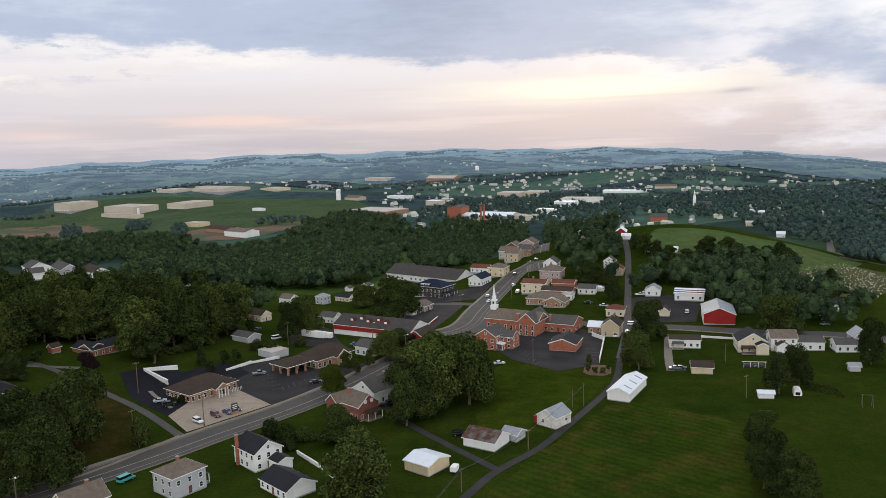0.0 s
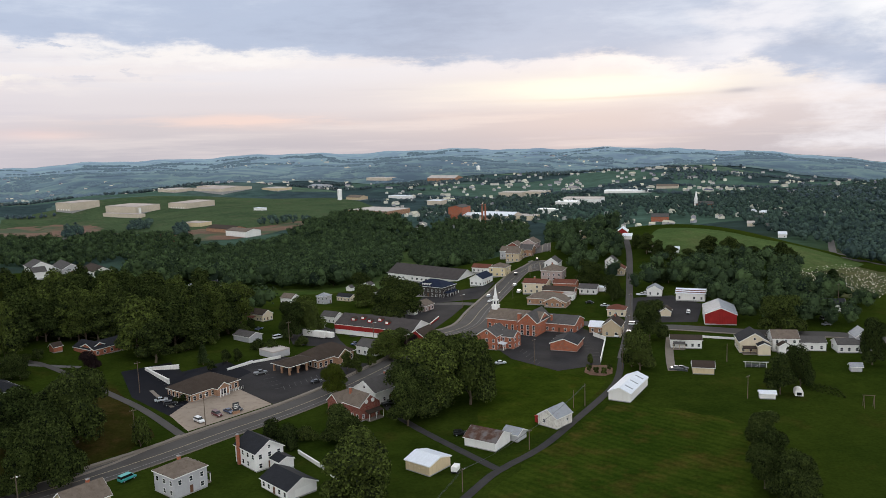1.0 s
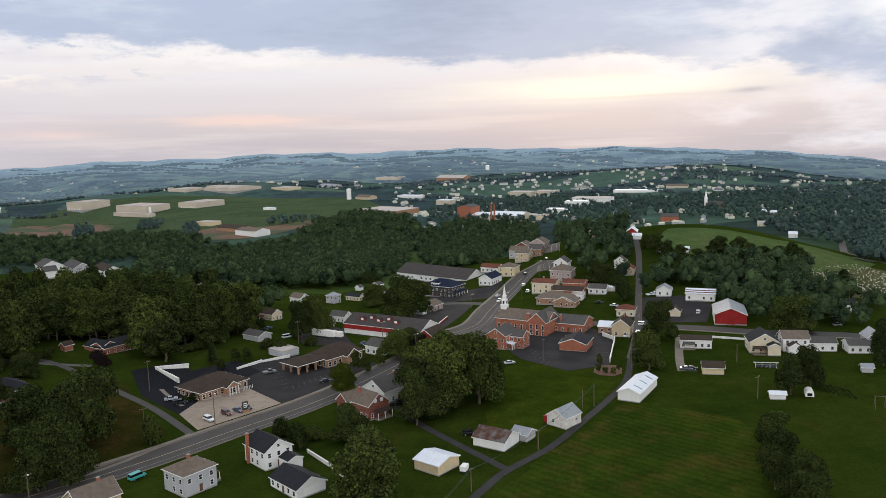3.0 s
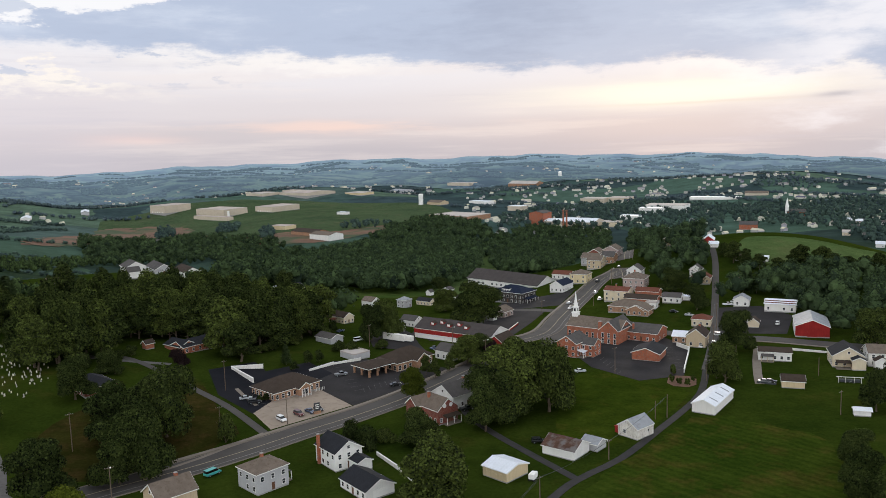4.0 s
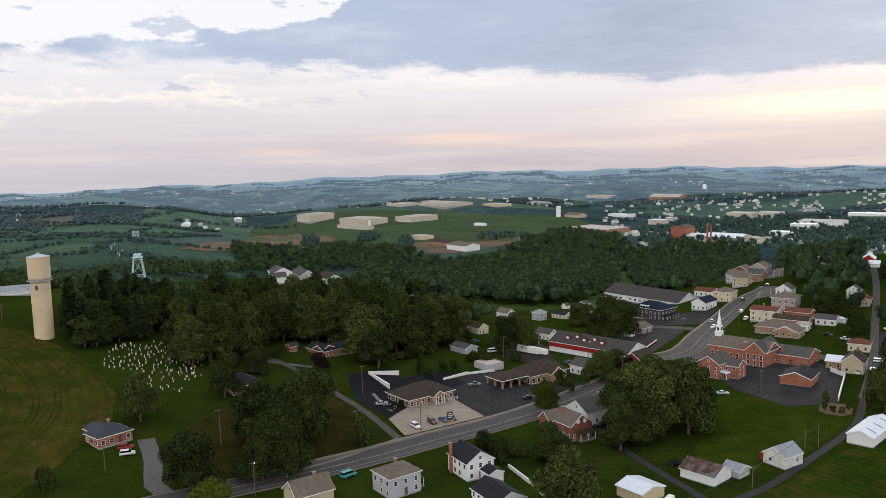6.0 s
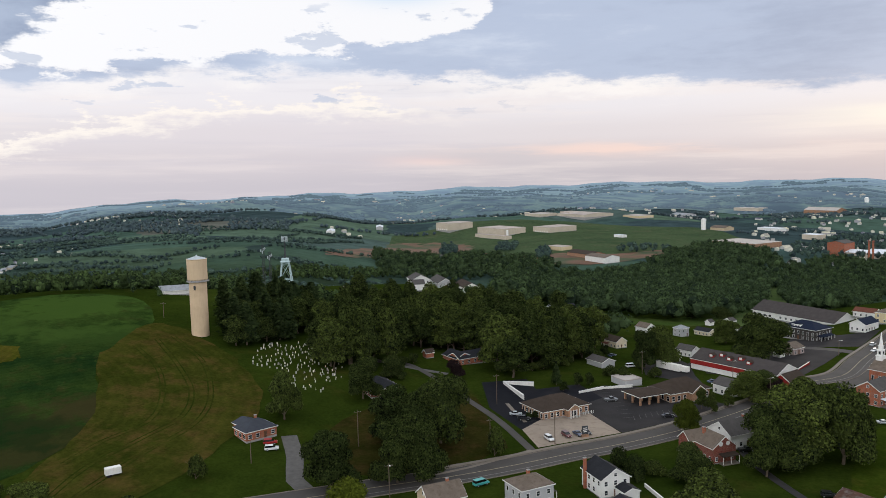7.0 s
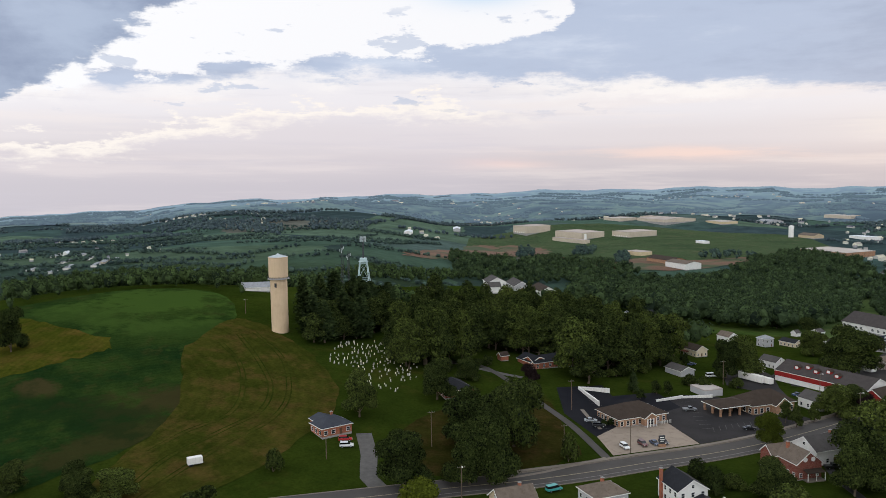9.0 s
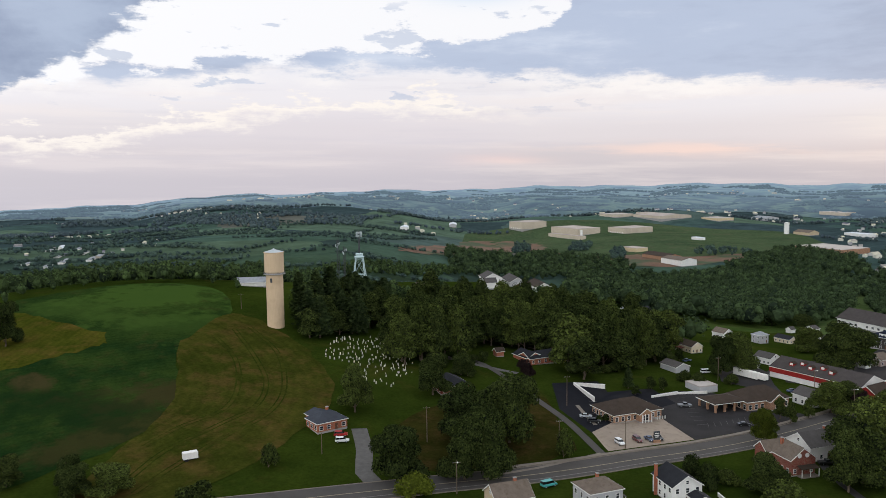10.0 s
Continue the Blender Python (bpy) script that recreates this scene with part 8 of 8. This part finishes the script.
def far_houses():
    """Scattered pale houses, barns and sheds of the far valley, too small to pick apart."""
    rng = random.Random(78)
    sets = {"white": [], "roof": []}
    spots = []
    for _ in range(70):
        az, d = rng.uniform(-30, 62), rng.uniform(1900, 4200)
        for _ in range(rng.randint(3, 12)):
            spots.append((az + rng.gauss(0, 1.1), d + rng.gauss(0, 60)))
    for _ in range(420):
        spots.append((rng.uniform(-30, 11), rng.uniform(1350, 2900)))
    for _ in range(14):
        spots.append((rng.uniform(50, 61), rng.uniform(1250, 1700)))
    bw, br = bmesh.new(), bmesh.new()
    for az, d in spots:
        if 5 < az < 30 and d < 2500:
            continue
        x, y = -d * math.sin(radians(az)), d * math.cos(radians(az))
        k = 0.5 if az > 46 else 0.8
        a, b, h = k * rng.uniform(8, 13), k * rng.uniform(7, 10), k * rng.uniform(4, 6)
        if rng.random() < 0.12:
            a, b, h = k * rng.uniform(18, 36), k * rng.uniform(9, 15), k * rng.uniform(3.5, 6)
        m = pose(x, y, ground(x, y) - 1.0, 0, 0, rng.uniform(0, 180))
        t = bmesh.new()
        prism(t, [(-b / 2, 0), (-b / 2, h + 1), (0, h + 1 + b * 0.3), (b / 2, h + 1), (b / 2, 0)], -a / 2, a / 2)
        t.transform(m)
        me = bpy.data.meshes.new("t")
        t.to_mesh(me)
        t.free()
        bw.from_mesh(me)
        bpy.data.meshes.remove(me)
        t = bmesh.new()
        e = b / 2 + 0.4
        prism(t, [(-e, h + 0.9), (0, h + 1.1 + b * 0.3), (e, h + 0.9), (e, h + 1.2), (0, h + 1.4 + b * 0.3), (-e, h + 1.2)], -a / 2 - 0.4, a / 2 + 0.4)
        t.transform(m)
        me = bpy.data.meshes.new("t")
        t.to_mesh(me)
        t.free()
        br.from_mesh(me)
        bpy.data.meshes.remove(me)
    for name, bm, mat, label in (("distant_house_walls", bw, FAR_WALL, "pale walls of far scattered houses"), ("distant_house_roofs", br, FAR_ROOF, "grey and white roofs of far scattered houses")):
        me = bpy.data.meshes.new(name)
        bm.to_mesh(me)
        bm.free()
        me.materials.append(mat)
        tagged(new(name, me), label, "houses", kind="stuff")


FAR_WALL = material("pale_far_walls", (0.50, 0.50, 0.50), 0.7, 0.1, 0.02, 1, 0, island=0.4)
FAR_ROOF = material("mixed_far_roofs", (0.34, 0.33, 0.33), 0.7, 0.1, 0.02, 1, 0, island=0.75)
far_houses()


ROOF_WARE = material("weathered_tan_flat_roof", (0.40, 0.345, 0.31), 0.85, 0.2, 0.03, 0.5, 0.05)


def hall(x, y, ang, a, b, h, label, wall=None, roof=None, style="flat", ridge="y", rise=3.0, name="warehouse", category="warehouse", doors=0):
    a, b, h, rise, d = a * 1.3, b * 1.1, h * 1.05, rise * 0.9, math.hypot(x, y)
    x, y = x * (1 + a * 0.5 / d), y * (1 + a * 0.5 / d)
    ob = thing(name, x, y, ang, label, category)
    shell(ob, a, b, h, style, ridge, rise, wall or CONCRETE_WALL, roof or ROOF_WARE, 0.5, trim=False, deep=14)
    (cx, cy), (dx, dy), turn, ln = wall_spots(a, b)[3]
    for k in range(doors):
        bm = bmesh.new()
        t = ((k + 0.5) / doors - 0.5) * ln * 0.8
        box(bm, cx + dx * t - 0.1, cy + dy * t, 1.9, 0.3, 3.0, 3.2)
        part("loading_door", bm, TRIM, ob, "white loading door")
    return ob


hall(-894.1, 1912.8, 62, 60, 52, 17, "large beige precast warehouse", doors=5)
hall(-747.8, 1872.1, 62, 55, 92, 14, "wide beige warehouse with a white silo", doors=0)
hall(-750.6, 1824.4, 62, 12, 110, 8, "long low beige warehouse front", doors=0)
hall(-625.8, 1918.4, 62, 70, 55, 12, "beige warehouse with a pale flat roof", doors=6)
hall(-473.8, 1478.9, 62, 22, 36, 7, "pale metal shed above the yard", TAN_METAL, ROOF_WARE)


def silo(x, y, r, h, mat, label, name="silo", category="silo"):
    ob = thing(name, x, y, 0, label, category)
    bm = bmesh.new()
    lathe(bm, [(r, -2), (r, h), (r * 1.03, h), (r * 1.03, h + 0.4), (r * 0.5, h + r * 0.35), (0.1, h + r * 0.45)], 24)
    part("tank_body", bm, mat, ob)
    bm = bmesh.new()
    for k in range(int(h / 0.8)):
        box(bm, r + 0.3, 0, 0.6 + k * 0.8, 0.06, 0.6, 0.06)
    for s in (-0.3, 0.3):
        box(bm, r + 0.3, s, h / 2, 0.08, 0.08, h)
    part("ladder", bm, STEEL, ob)
    return ob


silo(-288.6, 2009.9, 5.6, 25, TRIM, "tall white cylindrical silo on the hill")
silo(-720.1, 1841.1, 2.6, 17, TRIM, "white silo before the warehouse")
silo(86.6, 3244.9, 7.5, 16, TRIM, "far white water tank on the ridge", "water_tank", "water tank")
hall(-774.0, 2246.0, 60, 50, 62, 7, "pale far factory hall with flat roof", CONCRETE_WALL, ROOF_FLAT)
hall(-640.0, 2232.0, 55, 80, 112, 7, "wide far factory hall with pale roofs", CONCRETE_WALL, ROOF_WARE, "gable", "y", 4)
hall(-700.0, 2290.0, 55, 30, 40, 9, "far tan factory block behind the halls", CONCRETE_WALL, ROOF_WARE)
hall(-497.8, 2259.8, 55, 40, 60, 6, "far tan factory hall with flat roof", TAN_METAL, ROOF_FLAT)
hall(-420.1, 2516.3, 55, 40, 50, 8, "far grey factory hall with tin roof", LIGHTGREY, ROOF_TIN, "gable", "y", 5)
hall(-413.8, 1708.6, 55, 10, 24, 5, "long white trailer office on the slope", WHITE, ROOF_WHITE)
hall(-245.5, 1999.5, 55, 24, 40, 6, "tan farm hall with a low roof", TAN, ROOF_TAN, "gable", "y", 5)
hall(-151.6, 1582.7, 55, 55, 90, 9, "brown factory building with a flat roof", TAN_BRICK, ROOF_FLAT)
hall(-160.4, 1527.9, 55, 25, 60, 6, "low brown factory wing", TAN_BRICK, ROOF_TAN, "gable", "y", 4)
hall(-141.0, 2048.2, 55, 20, 55, 7, "long white shed in the far fields", WHITE, ROOF_WHITE)
hall(-46.1, 1846.2, 58, 22, 32, 10, "pale block building in the town", CONCRETE_WALL, ROOF_WHITE)
hall(-39.6, 2772.9, 58, 40, 100, 14, "far tan school block with a dome-like roof", TAN_BRICK, ROOF_FLAT, "gable", "y", 9)
hall(-275.5, 3001.3, 58, 40, 90, 9, "far pale school block with flat roof", CONCRETE_WALL, ROOF_FLAT)
hall(3.6, 1490.1, 62, 26, 26, 20, "tall red brick mill building", BRICK, ROOF_GREY, "gable", "x", 4, "mill", "mill")
hall(28.6, 1479.3, 62, 30, 40, 7, "low mill shed with a pale roof", CONCRETE_WALL, ROOF_WHITE, "gable", "y", 4)
hall(76.7, 1460.8, 62, 34, 60, 8, "mill hall with a broad white roof", CONCRETE_WALL, ROOF_WHITE, "gable", "y", 6)
hall(124.7, 1459.8, 62, 24, 34, 8, "cream block building in the town", CREAM, ROOF_FLAT)
for px_, py_ in ([(42.5, 1409.1), (47.9, 1408.9)]):
    ob = thing("chimney_stack", px_, py_, 0, "tall red brick mill chimney", "chimney")
    bm = bmesh.new()
    lathe(bm, [(2.0, -2), (2.0, 3), (1.7, 3.2), (1.4, 34), (1.7, 34.2), (1.7, 35.4), (1.3, 35.5)], 16)
    part("shaft", bm, BRICK, ob)
    bm = bmesh.new()
    lathe(bm, [(1.7, 33.0), (1.7, 33.5), (1.6, 33.6)], 16)
    part("iron_band", bm, DARK_STEEL, ob)
hall(152.8, 2230.2, 65, 40, 60, 11, "pale tan school building in the town", CONCRETE_WALL, ROOF_FLAT)
hall(220.5, 2230.8, 65, 40, 50, 9, "pale tan block in the town", CONCRETE_WALL, ROOF_FLAT)
hall(265.0, 1727.8, 68, 40, 75, 14, "pale hospital block with white roofs", WHITE, ROOF_FLAT)
hall(225.3, 1677.6, 68, 20, 40, 10, "white block building in the town", WHITE, ROOF_WHITE)
hall(173.8, 1556.1, 68, 18, 36, 8, "white shop block in the town", WHITE, ROOF_WHITE)
hall(440.2, 2108.9, 70, 24, 110, 6, "long white store far off", WHITE, ROOF_WHITE)
hall(556.4, 2174.9, 70, 24, 50, 6, "far tan-roofed store in the town", CONCRETE_WALL, ROOF_TAN, "gable", "y", 5)
hall(341.5, 1381.2, 74, 18, 26, 8, "red brick building above the pasture", BRICK, ROOF_GREY, "gable", "y", 5)
TC = thing("far_church", 448.6, 1490.6, 74, "far red brick church with a pale steeple", "church")
shell(TC, 13, 30, 8.5, "gable", "y", 4.5, BRICK, ROOF_GREY, 0.5, trim=False)
bm = bmesh.new()
box(bm, -2, 15, 8, 5.5, 5.5, 18)
rod(bm, (-2, 15, 17), (-2, 15, 33), 3.2, 0.15, 8)
part("steeple", bm, TRIM, TC, "pale pointed steeple")
for x, y, ln, mat in ((-1120.0, 780.0, 14, WHITE), (-1055.7, 745.6, 30, WHITE_METAL), (-1140.0, 745.9, 16, WHITE), (-1005.6, 734.3, 34, CONCRETE_WALL), (-997.0, 673.4, 40, WHITE_METAL),
                      (-986.8, 707.9, 36, WHITE_METAL), (-973.5, 633.1, 22, WHITE), (-1015.2, 632.5, 18, WHITE_METAL), (-1013.7, 757.3, 16, CONCRETE_WALL), (-1050.0, 700.0, 14, WHITE)):
    hall(x, y, 30 + ln * 0.4, 6, ln * 1.0, 2.2, "long low white works hall in the far valley", mat, ROOF_TIN, "gable", "y", 1.1)
hall(-1150.4, 775.4, 25, 6, 11, 3.4, "white farm barn in the far valley", WHITE, ROOF_WHITE, "gable", "y", 4, "barn", "barn")
hall(-1063.2, 1595.6, 30, 14, 50, 6, "long white poultry barn in the fields", WHITE, ROOF_WHITE, "gable", "y", 3, "barn", "barn")
hall(-1082.6, 1854.4, 30, 14, 60, 6, "long pale barn in the fields", LIGHTGREY, ROOF_WHITE, "gable", "y", 3, "barn", "barn")
hall(-464.4, 1289.0, 50, 16, 60, 6, "red-brown works sheds by the yard", DARK_BRICK, ROOF_RED, "gable", "y", 4, "shed", "shed")
hall(-568.4, 1323.8, 50, 16, 46, 6, "low red works shed by the yard", DARK_BRICK, ROOF_RED, "gable", "y", 4, "shed", "shed")
hall(-581.4, 1281.3, 50, 10, 60, 4, "low white works shed by the yard", WHITE, ROOF_WHITE, "gable", "y", 3, "shed", "shed")
hall(-351.5, 1325.8, 55, 24, 46, 9, "white-walled works hall behind the wood", WHITE, ROOF_TAN, "gable", "y", 4, "works_hall", "hall")
hall(-395.8, 1383.6, 55, 24, 60, 6, "brown-roofed works hall behind the wood", TAN_BRICK, ROOF_BROWN, "gable", "y", 5, "works_hall", "hall")
for x, y, mat, rf in ((270.7, 1418.7, WHITE, ROOF_GREY), (482.4, 1337.3, WHITE, ROOF_WHITE), (489.7, 1316.5, PINKISH, ROOF_WHITE), (452.4, 1230.9, WHITE, ROOF_GREY),
                      (413.5, 1155.5, CREAM, ROOF_FLAT), (516.3, 1290.6, WHITE, ROOF_GREY), (425.7, 1117.4, WHITE, ROOF_GREY), (467.0, 1074.6, PINKISH, ROOF_RED),
                      (400.7, 1011.0, WHITE, ROOF_WHITE), (139.8, 525.8, WHITE, ROOF_WHITE), (126.9, 532.9, CREAM, ROOF_TAN), (49.0, 1346.7, WHITE, ROOF_TAN), (94.4, 1387.1, TAN, ROOF_TAN),
                      (-89.2, 1268.7, TAN, ROOF_BROWN), (451.0, 879.4, WHITE, ROOF_WHITE), (87.6, 596.2, CREAM, ROOF_TAN)):
    k = min(1.0, math.hypot(x, y) / 1100)
    house(x, y, 70, 8.5 * k, 10 * k, 4.6 * k, "distant frame house among the trees", mat, rf, ridge="y", rise=3 * k, gap=4)


def backdrop():
    """The far hills, pale with distance: haze put into colour and a growing glow."""
    m = bpy.data.materials.new("hazed_hills")
    m.use_nodes = True
    n, ln = m.node_tree.nodes, m.node_tree.links
    p = n["Principled BSDF"]
    p.inputs["Roughness"].default_value, p.inputs["Specular IOR Level"].default_value = 1.0, 0.0
    co = n.new("ShaderNodeTexCoord").outputs["Object"]
    t = n.new("ShaderNodeTexNoise")
    t.inputs["Scale"].default_value, t.inputs["Detail"].default_value, t.inputs["Roughness"].default_value = 0.0034, 5, 0.58
    ln.new(co, t.inputs[0])
    r = n.new("ShaderNodeValToRGB")
    e = r.color_ramp.elements
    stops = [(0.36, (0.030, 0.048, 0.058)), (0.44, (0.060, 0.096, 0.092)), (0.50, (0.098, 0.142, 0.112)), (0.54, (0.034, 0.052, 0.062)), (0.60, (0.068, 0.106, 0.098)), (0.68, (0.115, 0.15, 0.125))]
    while len(e) < len(stops):
        e.new(0.5)
    for i, (q, c) in enumerate(stops):
        e[i].position, e[i].color = q, (*c, 1)
    ln.new(t.outputs[0], r.inputs[0])
    ln.new(r.outputs[0], p.inputs["Base Color"])
    # haze as a bluish glow, stronger with distance; the hills are no light source
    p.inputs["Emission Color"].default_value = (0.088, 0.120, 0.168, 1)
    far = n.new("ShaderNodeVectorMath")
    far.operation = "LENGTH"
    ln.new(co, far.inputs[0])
    haze_grade = n.new("ShaderNodeMapRange")
    haze_grade.inputs[1].default_value, haze_grade.inputs[2].default_value, haze_grade.inputs[3].default_value, haze_grade.inputs[4].default_value = 2900, 4700, 0.45, 2.1
    ln.new(far.outputs["Value"], haze_grade.inputs[0])
    ln.new(haze_grade.outputs[0], p.inputs["Emission Strength"])
    azs = np.arange(-60, 90, 0.5)
    radii = [2900 * 1.0125 ** i for i in range(41)]
    verts, faces = [], []
    for r_ in radii:
        for a in azs:
            x, y = -r_ * math.sin(radians(a)), r_ * math.cos(radians(a))
            nz = noise.fractal(Vector((x * 0.0016, y * 0.0016, 3.0)), 1.0, 2.0, 4)
            verts.append((x, y, ground(x, y) + 1.5 + 7 * max(0.0, nz) * min(1, (r_ - 2900) / 500)))
    k = len(azs)
    for j in range(len(radii) - 1):
        for i in range(k - 1):
            faces.append((j * k + i, (j + 1) * k + i, (j + 1) * k + i + 1, j * k + i + 1))
    me = bpy.data.meshes.new("backdrop")
    me.from_pydata(verts, [], faces)
    if me.polygons[10].normal.z < 0:
        me.flip_normals()
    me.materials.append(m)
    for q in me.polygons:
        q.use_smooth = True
    tagged(new("backdrop", me), "far blue-green hills with haze in colour and glow", "hills", kind="structure")


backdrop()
# farthest woods: bluish leaf colour and emission imitate haze
HAZE_GLOW_LEAF = leaf("backdrop_woods", (0.030, 0.055, 0.055), 0.3)
HAZE_GLOW_LEAF.node_tree.nodes["Principled BSDF"].inputs["Emission Color"].default_value = (0.088, 0.120, 0.168, 1)
HAZE_GLOW_LEAF.node_tree.nodes["Principled BSDF"].inputs["Emission Strength"].default_value = 1.0
woodland("backdrop_woods", [p for p in FAR_SPOTS if math.hypot(*p) >= 2900], HAZE_GLOW_LEAF, 6, 8, 13, 3, "blue-green woods on the farthest hills, haze in colour and glow", (1.6, 2.6), 1)
